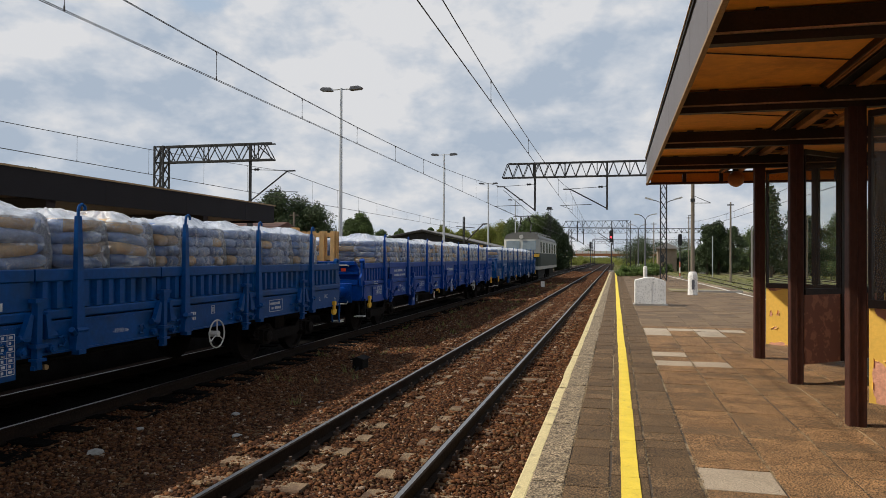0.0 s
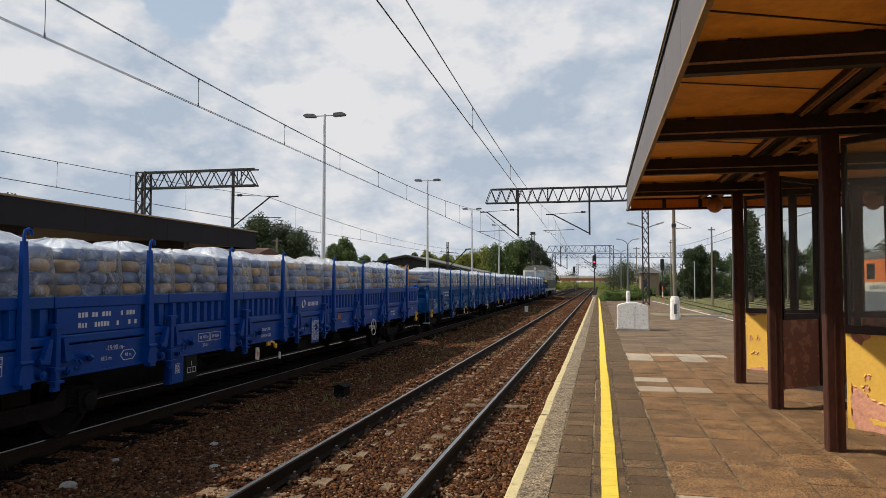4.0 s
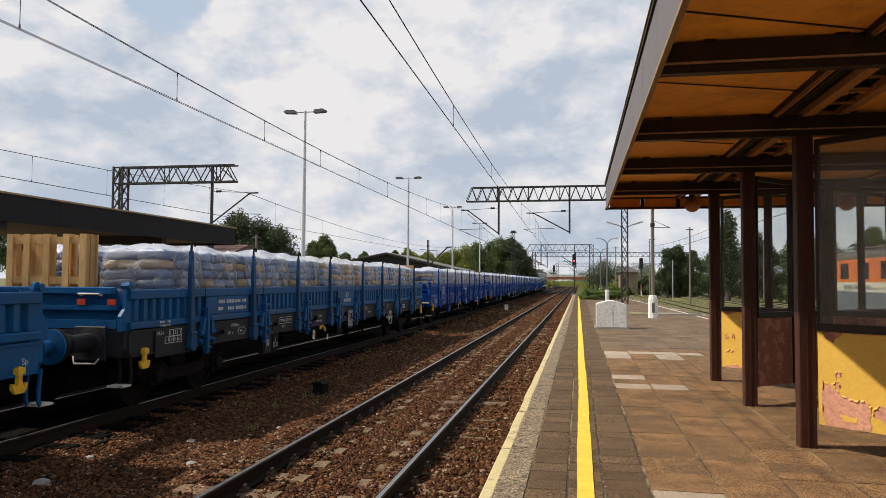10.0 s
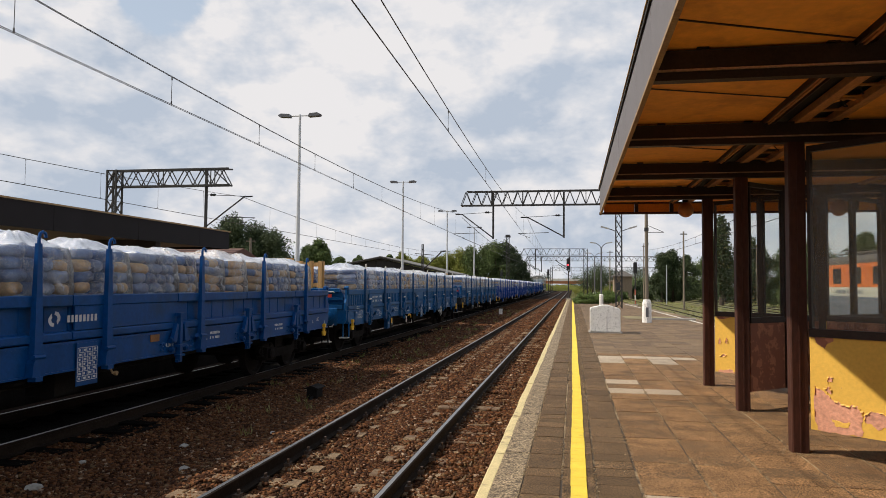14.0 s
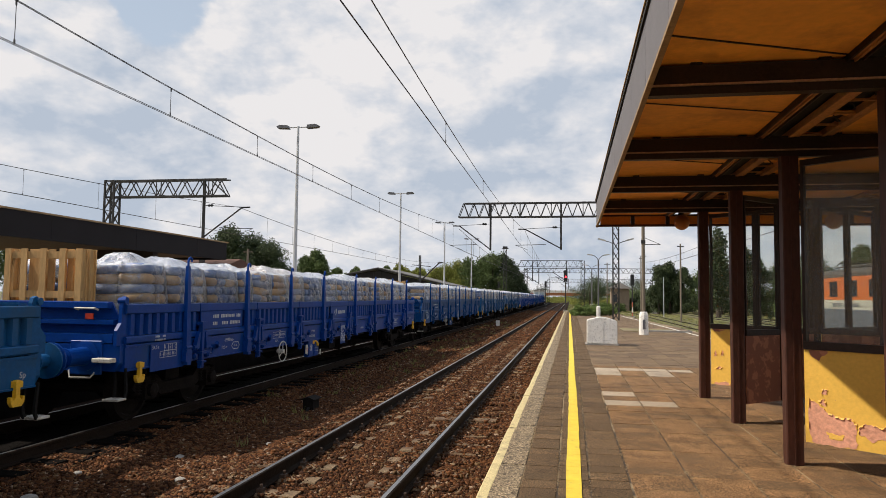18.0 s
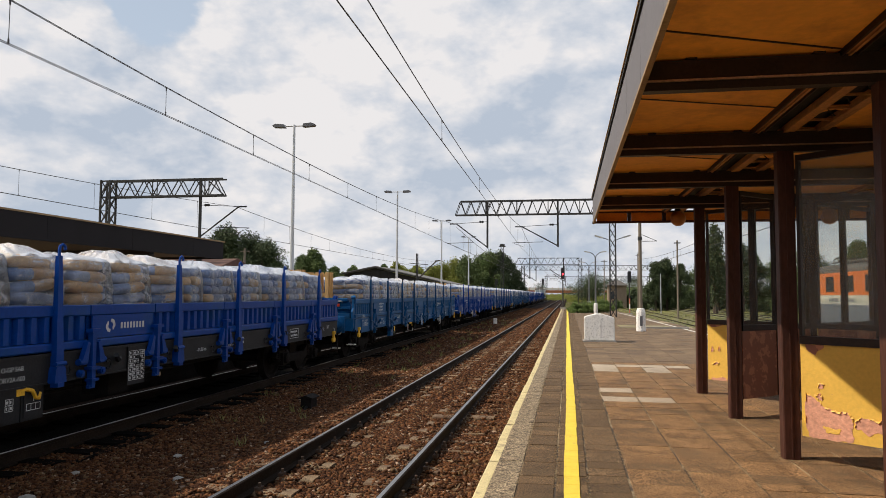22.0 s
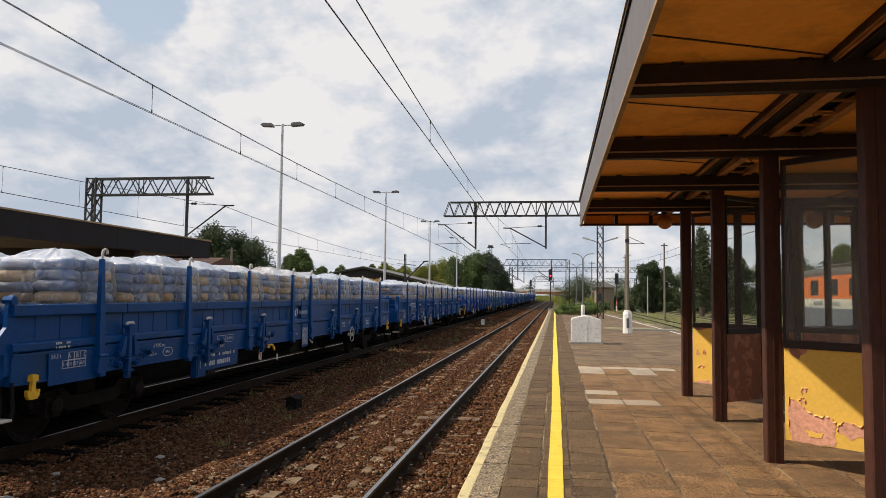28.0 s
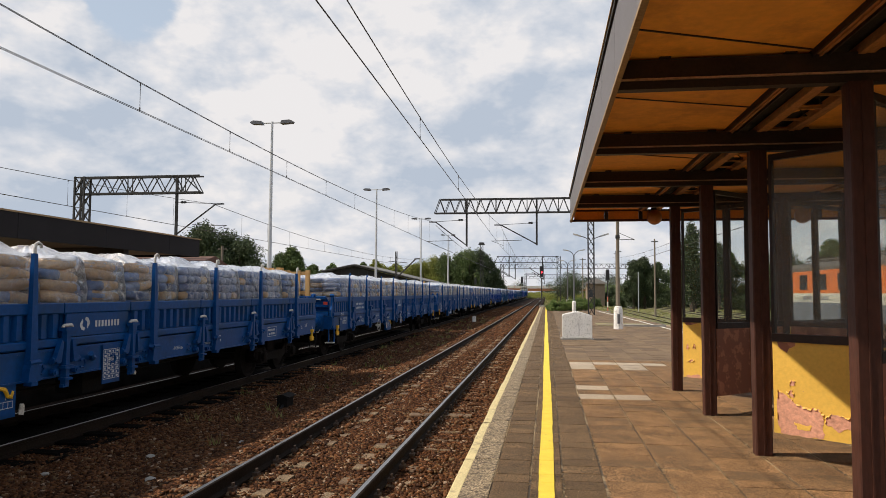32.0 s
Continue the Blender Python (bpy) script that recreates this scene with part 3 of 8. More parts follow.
LEAFDARK = leaves("dark_leaves", (0.026, 0.045, 0.013), (0.042, 0.064, 0.018), (0.062, 0.086, 0.026))
LEAFMID = leaves("green_leaves", (0.055, 0.09, 0.02), (0.082, 0.122, 0.028), (0.118, 0.16, 0.04))
LEAFYEL = leaves("yellow_green_leaves", (0.15, 0.175, 0.022), (0.20, 0.22, 0.03), (0.26, 0.26, 0.045))
LEAFBUSH = leaves("juniper_leaves", (0.075, 0.125, 0.022), (0.115, 0.175, 0.035), (0.16, 0.225, 0.05))
ROOFTIN = material("grey_shed_roofing", (0.13, 0.125, 0.115), 0.8, var=0.25, scale=0.8, bump=0.1)
SHEDDARK = material("tarred_shed_boards", (0.022, 0.019, 0.018), 0.85, var=0.3, bump=0.2)
TILE = material("red_roof_tile", (0.11, 0.052, 0.036), 0.85, var=0.3, scale=2, bump=0.3)
RENDER = material("beige_wall_plaster", (0.40, 0.33, 0.25), 0.9, var=0.15, bump=0.15)
HUTWALL = material("brownish_hut_plaster", (0.27, 0.20, 0.14), 0.9, var=0.2, bump=0.2)
BRIDGE = material("rust_orange_girder", (0.40, 0.15, 0.06), 0.7, var=0.2, bump=0.1)
BRIDGEW = material("white_bridge_parapet", (0.60, 0.58, 0.53), 0.8, var=0.15, bump=0.1)
SIGNALB = material("black_signal_board", (0.012, 0.012, 0.013), 0.6, var=0.2)
STRIPER = material("faded_red_mast_paint", (0.42, 0.12, 0.07), 0.7, var=0.2)
STRIPEW = material("faded_white_mast_paint", (0.60, 0.56, 0.50), 0.7, var=0.2)
REDLIGHT = glow("red_signal_light", (1.0, 0.03, 0.04), 6.0)
LOCOGREY = material("light_grey_loco_paint", (0.36, 0.36, 0.33), 0.5, var=0.12, bump=0.03)
LOCOGREEN = material("dark_green_loco_paint", (0.018, 0.032, 0.027), 0.55, spec=0.2, var=0.15, bump=0.03)
POLEC = material("weathered_brown_concrete", (0.17, 0.14, 0.105), 0.9, var=0.3, scale=3, bump=0.2)
LOCOTOP = material("grey_loco_roof", (0.15, 0.145, 0.13), 0.6, var=0.15, bump=0.05)
LOCOROOF = material("sooty_loco_roof", (0.09, 0.08, 0.07), 0.8, var=0.3, bump=0.1)
LOCOYEL = material("yellow_loco_stripe", (0.62, 0.36, 0.03), 0.55, var=0.1)
LOCOORANGE = material("orange_loco_paint", (0.72, 0.17, 0.025), 0.45, var=0.08, bump=0.02)
LOCOWHITE = material("cream_loco_stripe", (0.66, 0.62, 0.53), 0.5, var=0.08)
LOCOBLUE = material("slate_loco_skirt", (0.13, 0.145, 0.18), 0.5, var=0.1)
# pale blue-grey base colour stands in for sky reflected by the windscreens
CABGLASS = glass_dark("sky_lit_cab_glass", (0.16, 0.20, 0.22))
DARKGLASS = glass_dark("dark_cab_glass", (0.03, 0.035, 0.04))

PZ = 0.25
TX = -4.86
TZ = -0.035

# ---- ground and tracks ----
bm = bmesh.new()
box(bm, -1500, 1500, -300, 3500, -1.2, -0.46)
tagged(part("ground", bm, GRASSM), "dry patchy grass and soil round the tracks", "ground", kind="structure")

BED = [(-9.2, -0.44), (-7.2, -0.33), (-6.4, -0.225), (-3.5, -0.225), (-3.1, -0.27), (-2.5, -0.31), (-1.75, -0.26), (-1.35, -0.185), (1.3, -0.185), (1.72, -0.21)]


def bed_z(x):
    for (x0, z0), (x1, z1) in zip(BED, BED[1:]):
        if x0 <= x <= x1:
            return z0 + (z1 - z0) * (x - x0) / (x1 - x0)
    return BED[-1][1]


bm = bmesh.new()
prism(bm, BED + [(1.72, -0.8), (-9.2, -0.8)], -25, 420)
tagged(part("ballast_bed", bm, BALLAST), "brown crushed stone bed under both tracks", "ballast", kind="structure")


def rail_mesh(x, z, y0, y1):
    bm = bmesh.new()
    prism(bm, [(x - .075, z - .16), (x + .075, z - .16), (x + .075, z - .145), (x + .012, z - .13), (x + .012, z - .045), (x + .036, z - .035), (x + .036, z - 0.008), (x + .021, z), (x - .021, z), (x - .036, z - 0.008), (x - .036, z - .035), (x - .012, z - .045), (x - .012, z - .13), (x - .075, z - .145)], y0, y1)
    return bm


def make_track(name, cx, z, y1, label):
    tr = thing(name, label, "railway track", kind="structure")
    for sx in (-0.7535, 0.7535):
        ob = part("rail", rail_mesh(cx + sx, z, -25, y1), [RAIL, RAILTOP], tr, "steel rail with a shiny worn head")
        for p in ob.data.polygons:
            if p.center.z > z - 0.003 and abs(p.normal.z) > 0.95:
                p.material_index = 1
    return tr


track_near = make_track("track_1", 0, 0, 420, "straight ballasted track beside the platform edge")
# near-black base colour paints in the shade beneath the goods train
UNDERSHADE = material("undertrain_shade_black", (0.006, 0.005, 0.0045), 0.95, spec=0.04, var=0.5, scale=3, fine=50, bump=0.7)
track_far = make_track("track_2", TX, TZ, 420, "ballasted track carrying the goods train")


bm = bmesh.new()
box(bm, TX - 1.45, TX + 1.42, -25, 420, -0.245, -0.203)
part("shaded_bed", bm, UNDERSHADE, track_far, "ballast coloured near black for the shade under the train")


def sleeper_mesh():
    bm = bmesh.new()
    prism(bm, [(-.14, -.18), (.14, -.18), (.118, 0.012), (.10, 0.026), (-.10, 0.026), (-.118, 0.012)], -1.3, -0.28, "x")
    prism(bm, [(-.14, -.18), (.14, -.18), (.118, 0.012), (.10, 0.026), (-.10, 0.026), (-.118, 0.012)], 0.28, 1.3, "x")
    prism(bm, [(-.11, -.18), (.11, -.18), (.085, -.04), (-.085, -.04)], -0.28, 0.28, "x")
    return mesh_of("sleeper", bm, SLEEPER)


def clip_mesh():
    bm = bmesh.new()
    for s in (-1, 1):
        box(bm, s * 0.10 - .03, s * 0.10 + .03, -.05, .05, 0.0, 0.035)
        tube(bm, (s * 0.105, 0, 0.03), (s * 0.105, 0, 0.075), 0.018, 6)
    return mesh_of("rail_clip", bm, CLIP)


def lay_sleepers():
    sm, cm = sleeper_mesh(), clip_mesh()
    # sleepers of the goods track get the same painted shade
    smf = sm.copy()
    smf.materials[0] = UNDERSHADE
    rnd = random.Random(5)
    n = 0
    y = 2.2 - 0.6 * 38
    while y < 92:
        ob = new("sleeper", sm)
        ob.parent = track_near
        ob.matrix_basis = pose(rnd.uniform(-.05, .05), y, -0.178 + rnd.uniform(-.014, .008), 0, rnd.uniform(-.5, .5), rnd.uniform(-2.0, 2.0))
        if 2 < y < 24:
            for sx in (-0.7535, 0.7535):
                c = new("rail_clip", cm)
                c.parent = track_near
                c.matrix_basis = pose(sx, y, -0.146)
        y += 0.6
        n += 1
    y = 6.0 - 0.6 * 44
    while y < 60:
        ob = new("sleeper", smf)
        ob.parent = track_far
        ob.matrix_basis = pose(TX, y, TZ - 0.165)
        y += 0.6


lay_sleepers()


def scatter_stones(name, count, xr, yr, smin, smax, seed, power=1.0):
    """Loose stones as one joined mesh: chipped and turned blocks lying on the bed."""
    rng = np.random.default_rng(seed)
    base = np.array([(i, j, k) for i in (-1, 1) for j in (-1, 1) for k in (-1, 1)], float) * 0.8
    quads = ((0, 1, 3, 2), (4, 6, 7, 5), (0, 4, 5, 1), (2, 3, 7, 6), (0, 2, 6, 4), (1, 5, 7, 3))
    tris = np.array([t for q in quads for t in ((q[0], q[1], q[2]), (q[0], q[2], q[3]))])
    x = rng.uniform(xr[0], xr[1], count)
    y = yr[0] + (yr[1] - yr[0]) * rng.uniform(0, 1, count) ** power
    ok = np.abs(np.abs(x) - 0.7535) > 0.085
    ok &= np.abs(np.abs(x - TX) - 0.7535) > 0.085
    # sleeper tops stay mostly bare near the rails
    ph = np.abs(((y - 2.2 + 0.3) % 0.6) - 0.3)
    bare = (np.abs(x) < 1.08) & (np.abs(x) > 0.5) & (ph < 0.13)
    ok &= ~(bare & (rng.uniform(0, 1, count) > 0.52))
    x, y = x[ok], y[ok]
    n = len(x)
    bx = np.array([p[0] for p in BED]); bz = np.array([p[1] for p in BED])
    z = np.interp(x, bx, bz)
    z = z + 0.025 * np.abs(np.sin(x * 3.1 + y * 1.3) * np.sin(y * 0.9 + 1.0)) * (x < -1.3)
    z = np.where((np.abs(x) < 1.3) & (np.abs(x) > 0.40) & (np.abs(((y - 2.2 + 0.3) % 0.6) - 0.3) < 0.125) & (y < 92), np.maximum(z, -0.160), z)
    s = rng.uniform(smin, smax, n) * np.where(rng.uniform(0, 1, n) > 0.96, 1.5, 1.0)
    sc = s[:, None] * rng.uniform(0.6, 1.15, (n, 3)) * np.array([1.0, 1.0, 0.75])
    a = rng.uniform(0, 2 * np.pi, n); b = rng.uniform(-0.6, 0.6, n)
    v = base[None] * sc[:, None, :] * rng.uniform(0.42, 1.35, (n, 8, 3))
    ca, sa, cb, sb = np.cos(a)[:, None], np.sin(a)[:, None], np.cos(b)[:, None], np.sin(b)[:, None]
    vx, vy, vz = v[..., 0], v[..., 1] * cb - v[..., 2] * sb, v[..., 1] * sb + v[..., 2] * cb
    vx, vy = vx * ca - vy * sa, vx * sa + vy * ca
    P = np.stack([vx + x[:, None], vy + y[:, None], vz + (z + s * 0.28)[:, None]], -1).reshape(-1, 3)
    F = (tris[None] + (np.arange(n) * 8)[:, None, None]).reshape(-1, 3)
    me = bpy.data.meshes.new(name)
    me.vertices.add(len(P)); me.vertices.foreach_set("co", P.ravel())
    me.loops.add(F.size); me.loops.foreach_set("vertex_index", F.ravel().astype(np.int32))
    me.polygons.add(len(F)); me.polygons.foreach_set("loop_start", np.arange(0, F.size, 3, dtype=np.int32))
    me.update(calc_edges=True)
    me.materials.append(STONE)
    ob = new(name, me)
    return tagged(ob, "loose brown crushed ballast stones", "ballast", kind="stuff")


scatter_stones("ballast_stones", 84000, (-4.0, 1.68), (4.2, 13.5), 0.013, 0.026, 11)
scatter_stones("ballast_stones", 16000, (-4.0, 1.68), (-12.0, 4.2), 0.02, 0.04, 14)
scatter_stones("ballast_stones", 56000, (-4.2, 1.68), (13.5, 34.0), 0.018, 0.034, 12, 1.3)
scatter_stones("ballast_stones", 30000, (-4.3, 1.68), (34.0, 110.0), 0.034, 0.06, 13, 1.6)


def rubble(x, y, s, seed):
    rnd = random.Random(seed)
    bm = bmesh.new()
    bmesh.ops.create_icosphere(bm, subdivisions=2, radius=s)
    for v in bm.verts:
        v.co *= 1 + 0.25 * noise.noise(v.co * (2.0 / s) + Vector((seed, 0, 0)))
        v.co.z *= 0.55
    ob = part("loose_stone", bm, CONC)
    ob.matrix_basis = pose(x, y, bed_z(x) + s * 0.28, 0, 0, rnd.uniform(0, 360))
    return tagged(ob, "pale broken stone lying on the ballast", "stone", group="pale stones on the ballast")


for i, (x, y, s) in enumerate(((-3.0, 6.6, .09), (-1.9, 7.6, .07), (-2.6, 8.8, .06), (-3.2, 7.6, .05), (-1.7, 9.6, .05), (-2.2, 10.9, .05))):
    rubble(x, y, s, i)


def track_box():
    t = thing("track_box", "small rusty dark junction box standing on the ballast", "junction box", pose(-2.36, 13.0, bed_z(-2.36)))
    bm = bmesh.new()
    box(bm, -.10, .10, -.16, .16, -.03, .20)
    part("housing", bm, IRON, t)
    bm = bmesh.new()
    prism(bm, [(-.14, .20), (.14, .20), (.14, .215), (0, .265), (-.14, .215)], -.20, .20)
    part("lid", bm, IRON, t)
    bm = bmesh.new()
    tube(bm, (0.02, -.17, .06), (0.02, -.30, 0.0), .025, 8)
    part("cable_gland", bm, SOOT, t)


track_box()

# ---- platform ----
plat = thing("platform", "worn island platform paved with brown concrete slabs", "platform", kind="structure")
bm = bmesh.new()
prism(bm, [(1.74, -25), (10.2, -25), (10.2, 8), (8.55, 40), (7.6, 66), (7.0, 87), (1.74, 87)], -0.8, PZ - 0.0045, "z")
part("platform_core", bm, [JOINT], plat, "sandy joint bed of the platform")
bm = bmesh.new()
y = -24.0
rk = random.Random(3)
while y < 86:
    L = 1.0
    dx = rk.uniform(-.008, .008)
    z1 = PZ + rk.uniform(-.004, .004)
    prism(bm, [(1.70 + dx, -0.45), (1.80 + dx, -0.45), (1.80 + dx, z1 - .004), (1.79 + dx, z1), (1.715 + dx, z1), (1.70 + dx, z1 - .015)], y, y + L - .012)
    y += L
part("kerb", bm, KERB, plat, "cream painted concrete kerb")
bm = bmesh.new()
y = -24.0
while y < 86:
    L = rk.uniform(0.8, 1.2)
    box(bm, 1.803, 2.035, y, y + L - .015, PZ - .08, PZ + rk.uniform(-.002, .004))
    y += L
part("edge_strip", bm, EDGE, plat, "crumbling grey concrete edge strip")

NARROW = [(2.045, 2.355), (2.365, 2.635), (2.645, 2.985)]
WIDE = [(3.0 + .54 * i, 3.0 + .54 * i + .53) for i in range(13)]
PALE = {(0, 5.32), (0, 11.0), (0, 12.08), (1, 11.0)}


def slab_bm(w, l):
    bm = bmesh.new()
    h = .05
    prism(bm, [(-w / 2, -h), (w / 2, -h), (w / 2, -.004), (w / 2 - .005, 0), (-w / 2 + .005, 0), (-w / 2, -.004)], -l / 2, l / 2)
    return bm


def pave():
    rnd = random.Random(17)
    meshes = {}

    def lay(kind, x0, x1, y0, y1, mat):
        key = (round(x1 - x0, 3), round(y1 - y0, 3), mat.name)
        if key not in meshes:
            meshes[key] = mesh_of(kind, slab_bm(x1 - x0, y1 - y0), mat)
        ob = new(kind, meshes[key])
        ob.parent = plat
        ob.matrix_basis = pose((x0 + x1) / 2, (y0 + y1) / 2, PZ + rnd.uniform(-.001, .004), rnd.uniform(-.2, .2), rnd.uniform(-.2, .2), rnd.uniform(-.5, .5))
    far = bmesh.new()
    farb = bmesh.new()
    for c, (x0, x1) in enumerate(NARROW):
        y = 3.0 + .06 * c - .27 * 92
        while y < 85:
            if 2.9 < y < 13.6:
                lay("block", x0, x1 - .006, y, y + .264, BLOCK)
            else:
                z = PZ + rnd.uniform(-.004, .003)
                box(farb, x0, x1, y, y + .262, z - .05, z)
            y += .27
    for c, (x0, x1) in enumerate(WIDE):
        y = 3.16 - .54 * 46
        while y < 85:
            lim = 10.2 if y < 8 else 10.2 - (y - 8) * (1.65 / 32) if y < 40 else 8.55 - (y - 40) * (1.55 / 47)
            if x1 < lim - .05:
                pale = any(c == pc and abs(y - py) < .28 for pc, py in PALE) or (c in (0, 2) and 15.4 < y < 16.9) or (c in (1, 3) and 16.4 < y < 16.9)
                if (c < 5 and 3 < y < 17.5) or pale:
                    lay("slab", x0, x1 - .004, y, y + .533, SLABPALE if pale else SLAB)
                elif y < 45 or c < 9:
                    z = PZ + rnd.uniform(-.004, .003)
                    box(far, x0, x1, y, y + .53, z - .05, z)
            y += .54
    tagged(part("far_blocks", farb, BLOCK, plat, "dark paving blocks further along"), kind="stuff")
    tagged(part("far_slabs", far, SLABFAR, plat, "brown slabs further along"), kind="stuff")


pave()


def safety_lines():
    bm = bmesh.new()
    rnd = random.Random(9)
    y = 3.0 - .27 * 90
    while y < 84:
        x = 2.50 + 0.004 * math.sin(y * 0.7) + rnd.uniform(-.0015, .0015) - 0.002 * max(0, y - 10)
        w = .066 + rnd.uniform(-.003, .003)
        box(bm, x - w, x + w, y, y + .266, PZ + .0075, PZ + .010)
        y += .27
    tagged(part("safety_line", bm, YLINE), "hand-painted yellow safety line on the platform", "safety line", kind="structure")
    bm = bmesh.new()
    pts = [(9.5, -5), (9.2, 8), (8.0, 33.5), (7.83, 40.4), (7.5, 52), (6.95, 67)]
    for (xa, ya), (xb, yb) in zip(pts, pts[1:]):
        bar(bm, (xa, ya, PZ + .009), (xb, yb, PZ + .009), .12, .004)
    tagged(part("edge_line", bm, WLINE), "white edge line on the far side of the platform", "edge line", kind="structure")


safety_lines()


def crumbs():
    """Sand and crumbled mortar lying along the joints and round the posts, as one joined mesh."""
    rng = np.random.default_rng(31)
    xs, ys = [], []
    for x in [3.0 + .54 * i for i in range(8)] + [2.36, 2.64, 2.04]:
        n = 1100
        y = 3.2 + 15 * rng.uniform(0, 1, n) ** 1.4
        keep = np.sin(y * 2.3 + x * 7) + np.sin(y * 5.1 + x * 3) > -0.2
        xs.append((x - .004 + rng.normal(0, .012, n))[keep]); ys.append(y[keep])
    for i in range(24):
        n = 90
        y = 3.16 + .54 * rng.integers(0, 26)
        xs.append(rng.uniform(3.0, 7.3, 1) + rng.uniform(0, .54, n)); ys.append(y - .004 + rng.normal(0, .008, n))
    for y in (5.27, 7.70, 10.08, 12.50):
        n = 130
        a = rng.uniform(0, 6.28, n); r = .11 + np.abs(rng.normal(0, .10, n))
        xs.append(4.65 + r * np.cos(a)); ys.append(y + r * np.sin(a) * .8)
    n = 500
    xs.append(rng.uniform(2.0, 7.0, n)); ys.append(3.2 + 14 * rng.uniform(0, 1, n) ** 1.3)
    x, y = np.concatenate(xs), np.concatenate(ys)
    n = len(x)
    s = rng.uniform(.0014, .0038, n) * np.where(rng.uniform(0, 1, n) > .96, 1.9, 1.0)
    base = np.array([(i, j, k) for i in (-1, 1) for j in (-1, 1) for k in (-1, 1)], float)
    quads = ((0, 1, 3, 2), (4, 6, 7, 5), (0, 4, 5, 1), (2, 3, 7, 6), (0, 2, 6, 4), (1, 5, 7, 3))
    v = base[None] * s[:, None, None] * rng.uniform(.6, 1.3, (n, 8, 3)) * np.array([1.3, 1.3, .7])
    P = (v + np.stack([x, y, np.full(n, PZ + .004)], -1)[:, None, :]).reshape(-1, 3)
    F = [tuple(i * 8 + q for q in f) for i in range(n) for f in quads]
    me = bpy.data.meshes.new("joint_crumbs")
    me.from_pydata(P.tolist(), [], F)
    me.materials.append(CRUMB)
    tagged(new("joint_crumbs", me), "sand and crumbled mortar along the paving joints", "crumbs", kind="stuff")


crumbs()


def weeds():
    """Thin dry tufts in joints and between the tracks."""
    rng = random.Random(21)
    bm = bmesh.new()
    spots = [(rng.uniform(-3.6, -1.6), rng.uniform(9, 60)) for _ in range(90)] + [(rng.uniform(1.62, 1.7), rng.uniform(20, 85)) for _ in range(60)] + [(rng.uniform(-9, -7.2), rng.uniform(25, 90)) for _ in range(60)]
    for x, y in spots:
        zb = bed_z(x)
        for _ in range(rng.randint(5, 10)):
            a = rng.uniform(0, 6.3); l = rng.uniform(.06, .2); w = rng.uniform(.004, .01) * (1 + y / 30)
            dx, dy = math.cos(a) * l * .6, math.sin(a) * l * .6
            ox, oy = rng.uniform(-.08, .08), rng.uniform(-.08, .08)
            v = [bm.verts.new((x + ox - w, y + oy, zb)), bm.verts.new((x + ox + w, y + oy, zb)), bm.verts.new((x + ox + dx, y + oy + dy, zb + l))]
            bm.faces.new(v)
    tagged(part("weeds", bm, BLADE), "thin dry weeds among the ballast", "weeds", kind="stuff")


weeds()

# ---- platform shelter ----
BEAM_Z = 3.33
CX = 6.0
BAYS = [2.85, 5.27, 7.70, 10.08, 12.50, 14.85]


